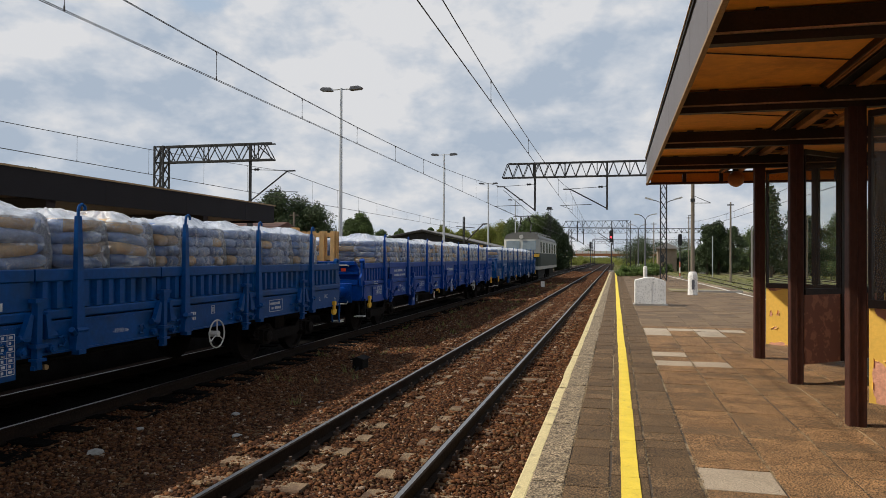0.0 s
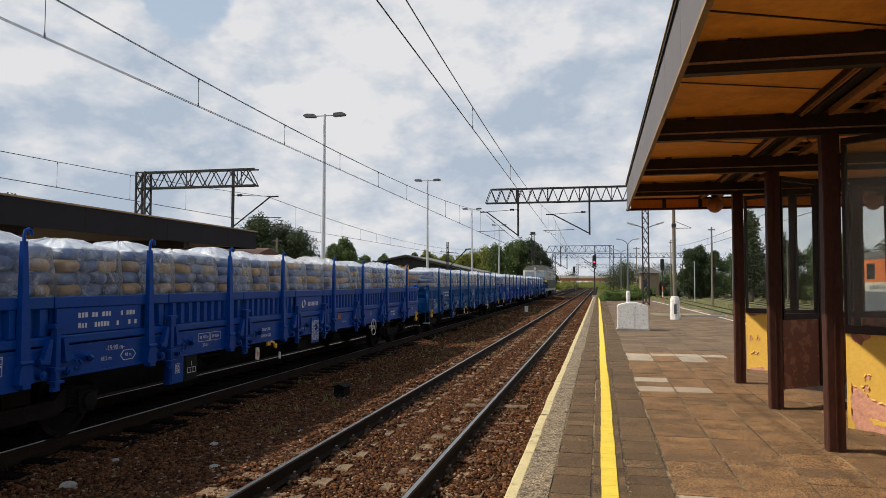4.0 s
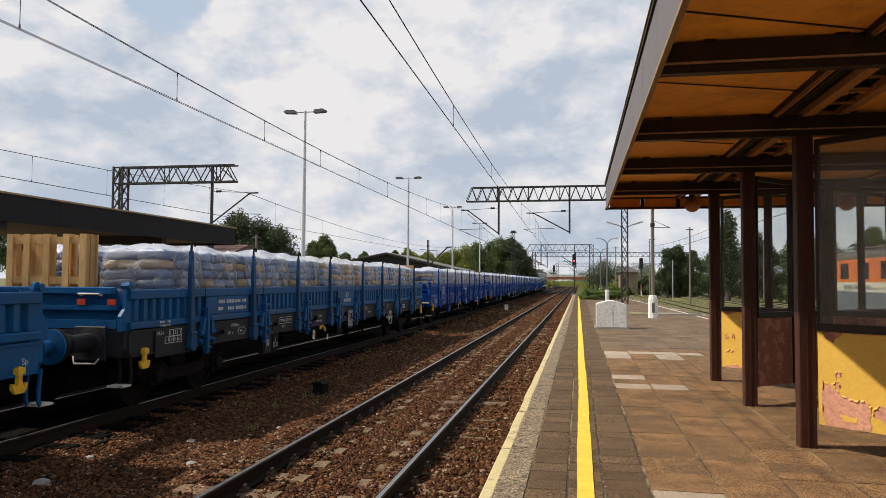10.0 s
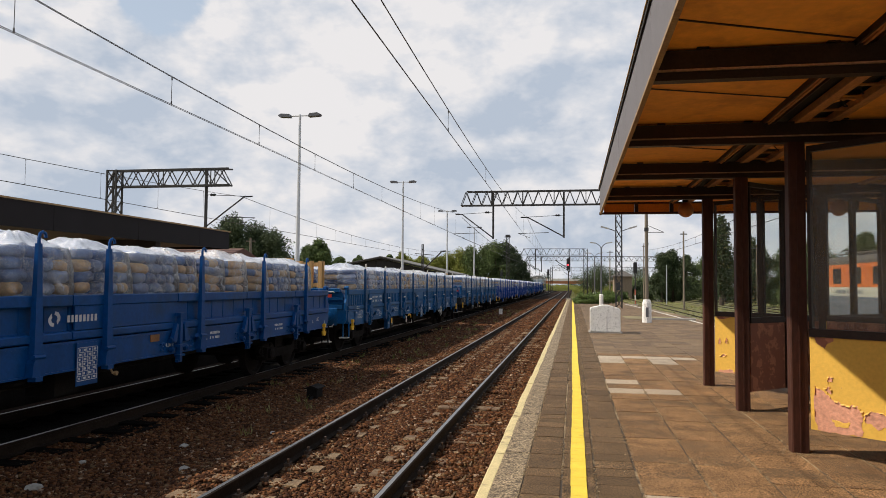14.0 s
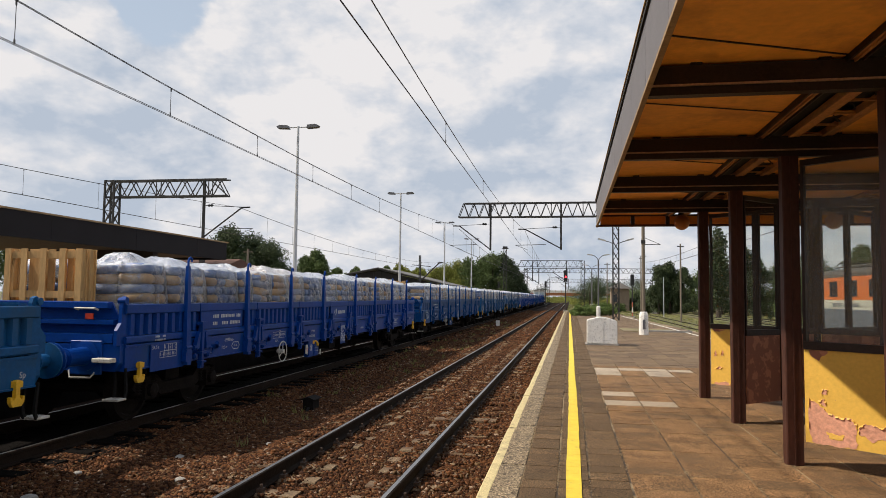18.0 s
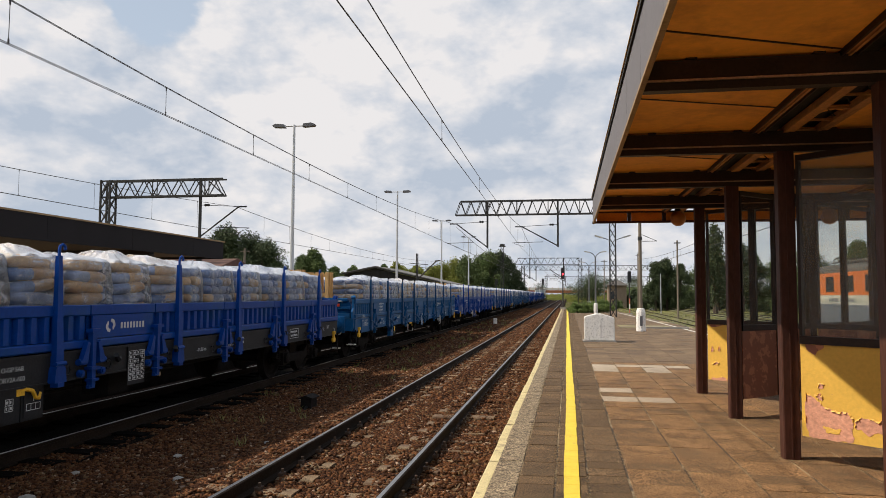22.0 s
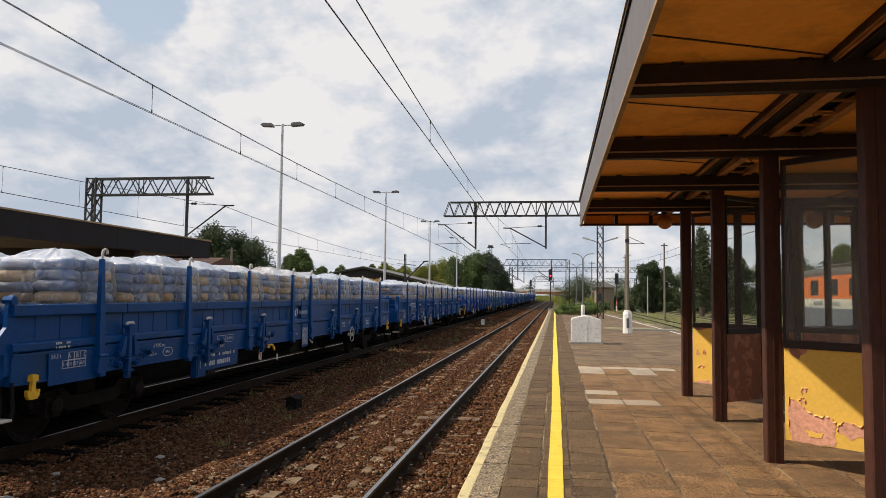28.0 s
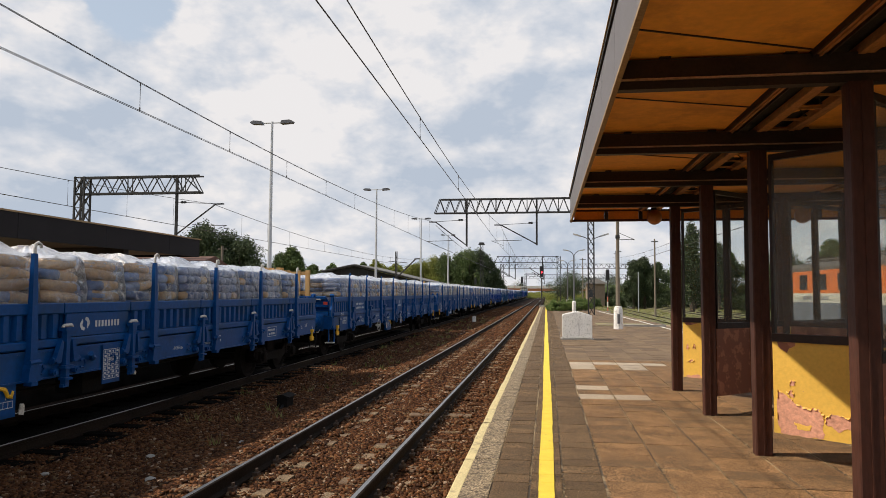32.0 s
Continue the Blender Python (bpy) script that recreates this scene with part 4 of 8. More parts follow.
def shelter():
    s = thing("platform_shelter", "brown steel platform shelter with an ochre soffit and flaking panels", "shelter")
    # upright posts, square tubes with a seam
    for y in BAYS[:5]:
        for x in (4.65, 2 * CX - 4.65):
            bm = bmesh.new()
            prism(bm, [(x - .08, y - .062), (x - .07, y - .072), (x + .07, y - .072), (x + .08, y - .062), (x + .08, y + .062), (x + .07, y + .072), (x - .07, y + .072), (x - .08, y + .062)], PZ, BEAM_Z, "z")
            box(bm, x - .006, x + .006, y - .078, y - .07, PZ, BEAM_Z)
            part("post", bm, BROWN, s)
    # cross beams: deep upper web with a lower flange
    for y in BAYS[:5]:
        bm = bmesh.new()
        box(bm, 3.02, 2 * CX - 3.02, y - .06, y + .06, BEAM_Z + .075, BEAM_Z + .21)
        box(bm, 3.02, 2 * CX - 3.02, y - .045, y + .045, BEAM_Z, BEAM_Z + .060)
        part("cross_beam", bm, BROWNDARK, s)
        bm = bmesh.new()
        box(bm, 3.02, 2 * CX - 3.02, y - .068, y + .068, BEAM_Z + .062, BEAM_Z + .073)
        part("beam_flange", bm, LEDGE, s)
        for x in (3.35, 4.2, 5.1, 6.9, 7.8, 8.6):
            bm = bmesh.new()
            box(bm, x - .04, x + .04, y - .075, y + .075, BEAM_Z + .211, BEAM_Z + .225)
            part("beam_cleat", bm, BROWNDARK, s)
    # soffit boards between the beams, slightly uneven
    rnd = random.Random(4)
    zs = BEAM_Z + .23
    for a, b in zip([0.4] + BAYS, BAYS):
        for x0, x1 in ((3.035, 4.33), (2 * CX - 4.33, 2 * CX - 3.035)):
            bm = bmesh.new()
            dz = rnd.uniform(-.006, .006)
            for v in box(bm, x0, x1, a + .01, b - .01, zs, zs + .02):
                v.co.z += dz
            part("soffit_board", bm, OCHRE, s)
        ya = {5.27: 4.60, 7.70: 6.22}.get(b, (a + b) / 2 - .12 + rnd.uniform(-.2, .1))
        bm = bmesh.new()
        bar(bm, (3.04, ya, zs - .010), (4.32, ya + rnd.uniform(.46, .58), zs - .010), .014, .008)
        part("cover_strip", bm, BROWNDARK, s)
    # cable trough along the middle line: a ribbed outer rail, a dark groove, a board with a bead, broken ladder slats
    for f in (lambda x: x, lambda x: 2 * CX - x):
        for x0, x1, z0, z1, mat in ((4.335, 4.352, -.045, .03, BROWNDARK), (4.353, 4.385, -.030, .03, TROUGH), (4.386, 4.402, -.045, .03, TROUGH), (4.403, 4.44, -.018, .03, TROUGH),
                                    (4.441, 4.455, -.040, .03, BROWNDARK), (4.64, 4.685, -.040, .03, TROUGH), (4.686, 4.694, -.025, .03, BROWNDARK), (4.695, 4.745, -.034, .03, TROUGH),
                                    (4.955, 4.99, -.038, .03, TROUGH), (4.991, 4.999, -.022, .03, BROWNDARK), (5.0, 5.06, -.030, .03, TROUGH)):
            bm = bmesh.new()
            xa, xb = sorted((f(x0), f(x1)))
            box(bm, xa, xb, 0.4, 14.83, zs + z0, zs + z1)
            part("trough_rail", bm, mat, s)
        bm = bmesh.new()
        xa, xb = sorted((f(4.456), f(4.954)))
        box(bm, xa, xb, 0.4, 14.83, zs + .06, zs + .08)
        part("trough_back", bm, FELT, s)
        y = 0.7
        while y < 14.5:
            bm = bmesh.new()
            xa, xb = sorted((f(4.746), f(4.954)))
            dy = rnd.uniform(-.03, .03)
            box(bm, xa, xb, y, y + .022, zs - .028, zs - .008)
            part("trough_slat", bm, TROUGH, s)
            if rnd.random() < .55:
                # what is left of the cover board above the slat, with a ragged end
                bm = bmesh.new()
                e = [y + .024 + rnd.uniform(.06, .36) for _ in range(4)]
                u = [xa + (xb - xa) * k / 3 for k in range(4)]
                prism(bm, [(u[0], y + .024), (u[3], y + .024)] + [(u[k], e[k]) for k in (3, 2, 1, 0)], zs + .004, zs + .014, "z")
                part("cover_remnant", bm, OCHRE, s)
            if rnd.random() < .4:
                bm = bmesh.new()
                xm = (xa + xb) / 2
                polytube(bm, [(xm - .09, y - .05, zs + .05), (xm - .05, y + .08, zs - .02), (xm + .03 + dy, y + .2, zs - .045), (xm + .06, y + .34, zs - .01), (xm + .09, y + .44, zs + .05)], .006, 5)
                part("loose_cable", bm, FELT, s)
            y += rnd.uniform(.38, .5)
    bm = bmesh.new()
    box(bm, 5.065, 6.935, 0.4, 14.83, zs, zs + .02)
    part("centre_soffit", bm, OCHRE, s)
    # roof deck, felt, fascia sheets and edge trims
    bm = bmesh.new()
    box(bm, 2.99, 2 * CX - 2.99, 0.2, 15.0, zs + .09, 3.84)
    part("roof_deck", bm, FELT, s)
    for side in (1, -1):
        def X(x):
            return x if side == 1 else 2 * CX - x
        y = 0.2
        while y < 14.9:
            y1 = min(y + 1.22, 15.0)
            bm = bmesh.new()
            box(bm, min(X(2.985), X(3.01)), max(X(2.985), X(3.01)), y + .004, y1 - .004, BEAM_Z + .02, 3.828)
            part("fascia_sheet", bm, FASCIA, s)
            y += 1.22
        bm = bmesh.new()
        box(bm, min(X(2.98), X(3.018)), max(X(2.98), X(3.018)), 0.2, 15.0, BEAM_Z - .008, BEAM_Z + .017)
        part("fascia_trim", bm, RUSTEDGE, s)
        bm = bmesh.new()
        box(bm, min(X(2.968), X(2.989)), max(X(2.968), X(2.989)), 0.2, 15.02, 3.83, 3.868)
        part("gutter_edge", bm, FELT, s)
        bm = bmesh.new()
        box(bm, min(X(2.958), X(2.985)), max(X(2.958), X(2.985)), 0.2, 15.02, 3.87, 3.884)
        part("roof_lip", bm, RUSTEDGE, s)
        for y in BAYS[:5]:
            bm = bmesh.new()
            xa, xb = sorted((X(3.02), X(3.10)))
            prism(bm, [(xa, BEAM_Z + .22), (xb, BEAM_Z + .22), (xa if side == 1 else xb, BEAM_Z + .08)], y - .16, y - .08)
            part("gusset", bm, BROWNDARK, s)
    # glazed end strip with a frame
    bm = bmesh.new()
    box(bm, 2.97, 2 * CX - 2.97, 14.80, 14.90, BEAM_Z + .20, BEAM_Z + .23)
    box(bm, 2.97, 2 * CX - 2.97, 14.80, 14.90, BEAM_Z - .008, BEAM_Z + .03)
    part("end_frame", bm, BROWN, s)
    x = 3.06
    while x < 2 * CX - 3.1:
        bm = bmesh.new()
        box(bm, x, x + .60, 14.84, 14.86, BEAM_Z + .032, BEAM_Z + .198)
        part("end_strip", bm, ORANGE, s)
        bm = bmesh.new()
        box(bm, x + .605, x + .675, 14.81, 14.89, BEAM_Z + .031, BEAM_Z + .199)
        part("end_mullion", bm, BROWNDARK, s)
        x += .68
    return s


shelter()


def wind_screen(yc, half, hazy):
    """Crossed screens: four wings from the posts to a middle post, solid below and glazed above."""
    s = thing("wind_screen", "crossed waiting screens with flaking yellow panels and dusty panes" if hazy else "crossed waiting screens with yellow panels and clear panes", "wind screen", pose(CX, yc, PZ), group="screens under the shelter")
    bm = bmesh.new()
    box(bm, -.05, .05, -.05, .05, 0, BEAM_Z - PZ)
    part("middle_post", bm, BROWNDARK, s)
    sw = .03 if hazy else .022
    z_low, z_sill, z_top = 0.24, 1.17, BEAM_Z - PZ - .05
    for sx in (-1, 1):
        for sy in (-1, 1):
            a = Vector((sx * (CX - 4.73), sy * (half - .04), 0))
            b = Vector((sx * .05, sy * .05, 0))
            d = (b - a).normalized()
            L = (b - a).length
            ang = math.atan2(d.y, d.x)
            m = Matrix.Translation(a) @ Matrix.Rotation(ang, 4, "Z")

            def slab(name, x0, x1, z0, z1, t, mat, label=""):
                bm = bmesh.new()
                box(bm, x0, x1, -t / 2, t / 2, z0, z1, m)
                return part(name, bm, mat, s, label)
            for x0, x1 in ((.03, L / 2 - .03), (L / 2 + .03, L - .02)):
                slab("panel", x0, x1, z_low, z_sill - .03, .035, REDP if (sy == -1) else YELLOWP, "dull red flaking panel" if sy == -1 else "yellow painted panel")
                # frame of the opening
                slab("sill", x0, x1, z_sill - .028, z_sill + .05, .07, BROWNDARK)
                slab("head", x0, x1, z_top - .06, z_top, .06, BROWNDARK)
                slab("stile", x0, x0 + sw, z_sill + .052, z_top - .062, .06, BROWNDARK)
                slab("stile", x1 - sw, x1, z_sill + .052, z_top - .062, .06, BROWNDARK)
                p = slab("pane", x0 + sw + .001, x1 - sw - .001, z_sill + .053, z_top - .063, .006, PANEHAZE if hazy else PANECLEAR)
                p.visible_shadow = False
            slab("mullion", L / 2 - .028, L / 2 + .028, z_low, z_top, .075, BROWNDARK)
    return s


HALF = (BAYS[4] - BAYS[3]) / 2
sheltered = wind_screen((BAYS[4] + BAYS[3]) / 2, HALF, False)
flaky = wind_screen((BAYS[2] + BAYS[1]) / 2, HALF, True)


def paint_flakes(screen, worn):
    """The bare patch low on the sunny yellow panel, with curled rims of paint round it."""
    a = Vector((-(CX - 4.73), HALF - .04, 0))
    d = (Vector((-.05, .05, 0)) - a).normalized()
    n = Vector((d.y, -d.x, 0))
    if n.y > 0:
        n = -n
    rnd = random.Random(8)

    def at(u, z, out):
        return a + d * u + n * out + Vector((0, 0, z))

    def patch(outline, name="bare_patch", mat=PINKP):
        bm = bmesh.new()
        cx = sum(p[0] for p in outline) / len(outline)
        cz = sum(p[1] for p in outline) / len(outline)
        pts = []
        k = len(outline)
        for i in range(k):
            (u0, z0), (u1, z1) = outline[i], outline[(i + 1) % k]
            for j in range(4):
                f = j / 4
                w = 0.009 if j else 0.0
                pts.append((u0 + (u1 - u0) * f + rnd.uniform(-w, w), z0 + (z1 - z0) * f + rnd.uniform(-w, w)))
        lift = 0.0 if mat is PINKP else .003
        f0 = [bm.verts.new(at(u, z, .0185)) for u, z in pts]
        f1 = [bm.verts.new(at(u, z, .0205 + lift)) for u, z in pts]
        bm.faces.new(f1)
        for i in range(len(pts)):
            bm.faces.new((f0[i], f0[(i + 1) % len(pts)], f1[(i + 1) % len(pts)], f1[i]))
        part(name, bm, mat, screen, "bare pink undercoat" if mat is PINKP else "")
        if mat is not PINKP:
            return
        # curled rims along the upper side
        bm = bmesh.new()
        for i in range(len(pts)):
            (u0, z0), (u1, z1) = pts[i], pts[(i + 1) % len(pts)]
            if (z0 + z1) / 2 < cz - .02 or rnd.random() < .45:
                continue
            c = rnd.uniform(.004, .014)
            q = [at(u0, z0, .021), at(u1, z1, .021), at(u1 + (cx - u1) * .03, z1 - c, .021 + c * .7), at(u0 + (cx - u0) * .03, z0 - c, .021 + c * .7)]
            q2 = [p + n * .003 for p in q]
            v = [bm.verts.new(p) for p in q + q2]
            for fc in ((0, 1, 2, 3), (7, 6, 5, 4), (0, 4, 5, 1), (2, 6, 7, 3), (1, 5, 6, 2), (0, 3, 7, 4)):
                bm.faces.new([v[t] for t in fc])
        part("paint_curl", bm, CURL, screen, "curled yellow paint rim")

    if not worn:
        patch([(.08, .243), (.10, .285), (.18, .27), (.28, .305), (.37, .27), (.46, .29), (.52, .243)])
        patch([(.09, .70), (.11, .79), (.14, .74), (.13, .68)])
        patch([(.20, .71), (.23, .80), (.255, .77), (.25, .71)])
        patch([(.10, .50), (.19, .545), (.235, .53), (.16, .48)])
        patch([(.05, 1.138), (.30, 1.138), (.22, 1.11), (.10, 1.095)], "primer_patch", REDP)
        return
    patch([(.072, .67), (.114, .647), (.211, .585), (.238, .547), (.305, .534), (.371, .517), (.45, .523), (.514, .479), (.507, .384), (.486, .341), (.519, .293), (.50, .25), (.395, .244), (.234, .243), (.096, .248), (.064, .383)])
    patch([(.521, .453), (.577, .493), (.677, .49), (.725, .471), (.786, .507), (.80, .50), (.80, .371), (.70, .363), (.638, .327), (.588, .371), (.525, .387)])
    patch([(.228, .367), (.316, .353), (.401, .354), (.382, .31), (.276, .30)], "paint_island", CURL)
    patch([(.199, .769), (.254, .764), (.239, .718), (.193, .721)])
    patch([(.16, .66), (.20, .672), (.235, .65), (.225, .60), (.19, .625)])
    patch([(.077, 1.138), (.258, 1.138), (.244, 1.106), (.188, 1.069), (.174, 1.034), (.132, 1.064), (.09, 1.089)], "primer_patch", REDP)


paint_flakes(flaky, True)
paint_flakes(sheltered, False)


def globe_lamp(x):
    g = thing("globe_lamp", "amber glass globe lamp hanging under the shelter roof", "lamp", pose(x, 14.55, 0), group="globe lamps of the shelter")
    bm = bmesh.new()
    lathe(bm, [(.012, 3.22)] + [(.15 * math.sin(a * math.pi / 10), 3.37 - .15 * math.cos(a * math.pi / 10)) for a in range(1, 9)] + [(.06, 3.52)], 18)
    part("globe", bm, LAMPGLASS, g, smooth=True)
    bm = bmesh.new()
    lathe(bm, [(.065, 3.515), (.065, 3.56), (.04, 3.60), (.04, 3.64)], 12)
    part("lamp_holder", bm, BROWNDARK, g)


globe_lamp(4.61)
globe_lamp(7.37)


# ---- platform furniture ----
def white_hatch():
    h = thing("concrete_hatch", "whitewashed concrete hatch with a low gabled top on the platform", "concrete hatch", pose(3.53, 25.3, PZ))
    bm = bmesh.new()
    prism(bm, [(-.51, .05), (.51, .05), (.51, .82), (.47, .85), (.1, .955), (-.08, .96), (-.46, .87), (-.51, .84)], 0, .75)
    bmesh.ops.bevel(bm, geom=bm.edges[:], offset=.02, segments=2, affect="EDGES")
    part("hatch_body", bm, WHITE, h)
    bm = bmesh.new()
    box(bm, -.56, .56, -.06, .8, 0, .045)
    part("plinth", bm, CONC, h)
    bm = bmesh.new()
    box(bm, .0, .035, -.007, -.001, .06, .76)
    part("flat_bar", bm, WHITE, h)


white_hatch()


def concrete_pole():
    p = thing("concrete_pole", "slender concrete catenary pole with a whitewashed foot", "pole", pose(5.68, 33.3, PZ))
    bm = bmesh.new()
    lathe(bm, [(.085, 0), (.06, 9.5)], 10)
    part("shaft", bm, POLEC, p)
    bm = bmesh.new()
    lathe(bm, [(.21, 0), (.20, .88), (.15, 1.02), (.11, 1.03)], 8)
    part("foot", bm, WHITE, p, "whitewashed octagonal foot")
    bm = bmesh.new()
    box(bm, -.06, .06, -.215, -.18, .25, .68)
    part("access_plate", bm, LUMIN, p)
    bm = bmesh.new()
    box(bm, -.09, .09, -.09, .09, 4.1, 4.25)
    tube(bm, (.08, 0, 4.35), (.75, 0, 4.05), .012, 6)
    tube(bm, (.08, 0, 4.05), (.75, 0, 4.05), .015, 6)
    part("bracket", bm, STEEL, p)


concrete_pole()


def arm_lamp(x, y, h, reach, group, base=PZ):
    l = thing("platform_lamp", "grey lamp post with two swept arms and flat heads" , "lamp post", pose(x, y, base), group=group)
    bm = bmesh.new()
    lathe(bm, [(.075, 0), (.055, h - .35)], 8)
    part("post", bm, LUMIN, l)
    bm = bmesh.new()
    lathe(bm, [(.16, 0), (.16, .9), (.09, .95)], 8)
    part("foot", bm, WHITE, l, "whitewashed foot")
    for sx in (-1, 1):
        bm = bmesh.new()
        pts = [(0, 0, h - .4), (sx * reach * .25, 0, h - .18), (sx * reach * .6, 0, h - .02), (sx * reach, 0, h + .03)]
        polytube(bm, pts, .03, 6)
        part("arm", bm, LUMIN, l)
        bm = bmesh.new()
        m = pose(sx * (reach + .12), 0, h + .05, 0, -sx * 8, 0)
        box(bm, -.24, .24, -.09, .09, -.03, .05, m)
        part("lamp_head", bm, PALEM, l)


arm_lamp(4.72, 61.0, 5.15, .55, "swept-arm lamps on the platform")
arm_lamp(4.72, 80.0, 5.15, .55, "swept-arm lamps on the platform")


def tall_lamp(x, y, h=10.0, base=-0.1):
    l = thing("tall_lamp", "tall galvanised lamp mast with two level lamp heads", "lamp mast", pose(x, y, base), group="tall lamps on the far platform")
    bm = bmesh.new()
    lathe(bm, [(.12, 0), (.10, 3.0), (.055, h)], 10)
    part("mast", bm, GALV, l)
    bm = bmesh.new()
    tube(bm, (-.55, 0, h - .06), (.55, 0, h - .06), .03, 6)
    part("cross_arm", bm, GALV, l)
    for sx in (-1, 1):
        bm = bmesh.new()
        prism(bm, [(sx * .45, h - .13), (sx * 1.0, h - .10), (sx * 1.05, h - .02), (sx * .9, h + .05), (sx * .5, h + .02)], -.16, .16)
        part("lamp_head", bm, LUMIN, l)


for x, y in ((-10.37, 32.0), (-10.65, 54.2), (-11.05, 76.4), (-11.15, 98.6)):
    tall_lamp(x, y)


# ---- overhead line ----
def lattice_column(bm, x, y, z0, z1, w, step=.8, r=.035):
    for sx in (-1, 1):
        for sy in (-1, 1):
            bar(bm, (x + sx * w / 2, y + sy * w / 2, z0), (x + sx * w / 2, y + sy * w / 2, z1), r * 2)
    n = max(1, round((z1 - z0) / step))
    h = (z1 - z0) / n
    for i in range(n):
        a, b = z0 + i * h, z0 + (i + 1) * h
        for s in (-1, 1):
            u = w / 2
            bar(bm, (x - u, y + s * u, a), (x + u, y + s * u, b), r)
            bar(bm, (x + u, y + s * u, a), (x - u, y + s * u, b), r)
            bar(bm, (x + s * u, y - u, a), (x + s * u, y + u, b), r)


def lattice_truss(bm, x0, x1, y, z0, z1, d=.5, step=1.0, tip=True, r=.05):
    for sy in (-1, 1):
        yy = y + sy * d / 2
        bar(bm, (x0, yy, z0), (x1, yy, z0), r * 1.7)
        bar(bm, (x0 + (.45 if tip else 0), yy, z1), (x1, yy, z1), r * 1.7)
        n = max(2, round((x1 - x0) / step))
        w = (x1 - x0) / n
        for i in range(n):
            a = x0 + i * w
            bar(bm, (a, yy, z0), (a + w / 2, yy, z1), r)
            bar(bm, (a + w / 2, yy, z1), (a + w, yy, z0), r)
            if i % 3 == 2:
                bar(bm, (a + w, yy, z0), (a + w, yy, z1), r)
    for i in range(0, round((x1 - x0) / step) + 1):
        xx = min(x0 + i * step, x1)
        bar(bm, (xx, y - d / 2, z0), (xx, y + d / 2, z0), r)


def cantilever(parent, px, y, ztop, zbot, reach_x, zr, contact_x, zc):
    """A hanging post with a slanted tube, a top tie with insulator, and a registration arm."""
    bm = bmesh.new()
    box(bm, px - .068, px + .068, y - .068, y + .068, zbot, ztop)
    part("drop_post", bm, STEEL, parent)
    s = 1 if reach_x > px else -1
    bm = bmesh.new()
    tube(bm, (px + s * .05, y, zbot + .12), (reach_x - s * .5, y, zr), .045, 8)
    tube(bm, (reach_x - s * .6, y, zr - .01), (reach_x, y, zr), .045, 8)
    part("slant_tube", bm, STEEL, parent)
    bm = bmesh.new()
    tube(bm, (px, y, zr + .14), (reach_x - s * .6, y, zr + .02), .018, 6)
    lathe(bm, [(.05, -.18), (.09, -.1), (.05, -.02), (.09, .06), (.05, .16)], 8, Matrix.Translation((px + s * .45, y, zr + .13)) @ Matrix.Rotation(radians(90), 4, "Y"))
    part("top_tie", bm, STEEL, parent)
    bm = bmesh.new()
    ax = px + (reach_x - px) * .35
    tube(bm, (ax, y, zc + .42), (contact_x - (-s) * .9, y, zc + .36), .022, 6)
    tube(bm, (contact_x + s * .9, y, zc + .36), (contact_x, y, zc + .02), .014, 6)
    part("registration_arm", bm, STEEL, parent)


def portal_near():
    p = thing("catenary_portal", "dark lattice catenary portal spanning both tracks", "catenary portal")
    bm = bmesh.new()
    lattice_truss(bm, -6.0, 5.7, 54.0, 7.9, 8.95, .5, .78)
    part("truss", bm, STEEL, p)
    bm = bmesh.new()
    lattice_column(bm, 5.72, 54.0, PZ, 8.95, .42, .75)
    part("lattice_leg", bm, STEEL, p)
    cantilever(p, -3.55, 54.0, 8.95, 5.35, -6.45, 7.25, -5.75, 5.4)
    cantilever(p, 1.74, 54.0, 9.0, 5.42, -1.45, 6.98, -.75, 5.4)
    for sx in (-1, 1):
        bm = bmesh.new()
        polytube(bm, [(5.72 + sx * .2, 54, 5.88), (5.72 + sx * .5, 54, 6.02), (5.72 + sx * .8, 54, 6.10)], .03, 6)
        part("lamp_arm", bm, LUMIN, p)
        bm = bmesh.new()
        box(bm, -.3, .3, -.1, .1, -.05, .05, pose(5.72 + sx * 1.0, 54, 6.17, 0, -sx * 16, 0))
        part("lamp_head", bm, PALEM, p)
    return p


portal_near()


def far_portals():
    for y, x0, x1, z0, z1, leg, base in ((139, -7.6, 4.8, 7.7, 8.9, 4.7, -.4), (166, -8.6, 26.0, 7.5, 8.5, 25.6, -.4), (254, -6.0, 30.0, 7.0, 8.3, 29.5, -.4)):
        p = thing("catenary_portal", "distant dark lattice catenary portal", "catenary portal", group="portals down the line")
        bm = bmesh.new()
        lattice_truss(bm, x0, x1, y, z0, z1, .6, 1.2, True, .05)
        part("truss", bm, STEEL, p)
        bm = bmesh.new()
        lattice_column(bm, leg, y, base, z1, .7, 1.1, .05)
        part("lattice_leg", bm, STEEL, p)
        if y > 150:
            bm = bmesh.new()
            lattice_column(bm, x0 + .8, y, base, z1, .7, 1.1, .05)
            part("lattice_leg", bm, STEEL, p)
        for px in (-4.8, 1.6):
            bm = bmesh.new()
            box(bm, px - .09, px + .09, y - .09, y + .09, 4.9, z1)
            tube(bm, (px, y, 5.0), (px - 2.6, y, 6.7), .07, 6)
            tube(bm, (px - .6, y, 5.7), (px - 3.3, y, 5.6), .03, 6)
            part("drop_post", bm, STEEL, p)


far_portals()


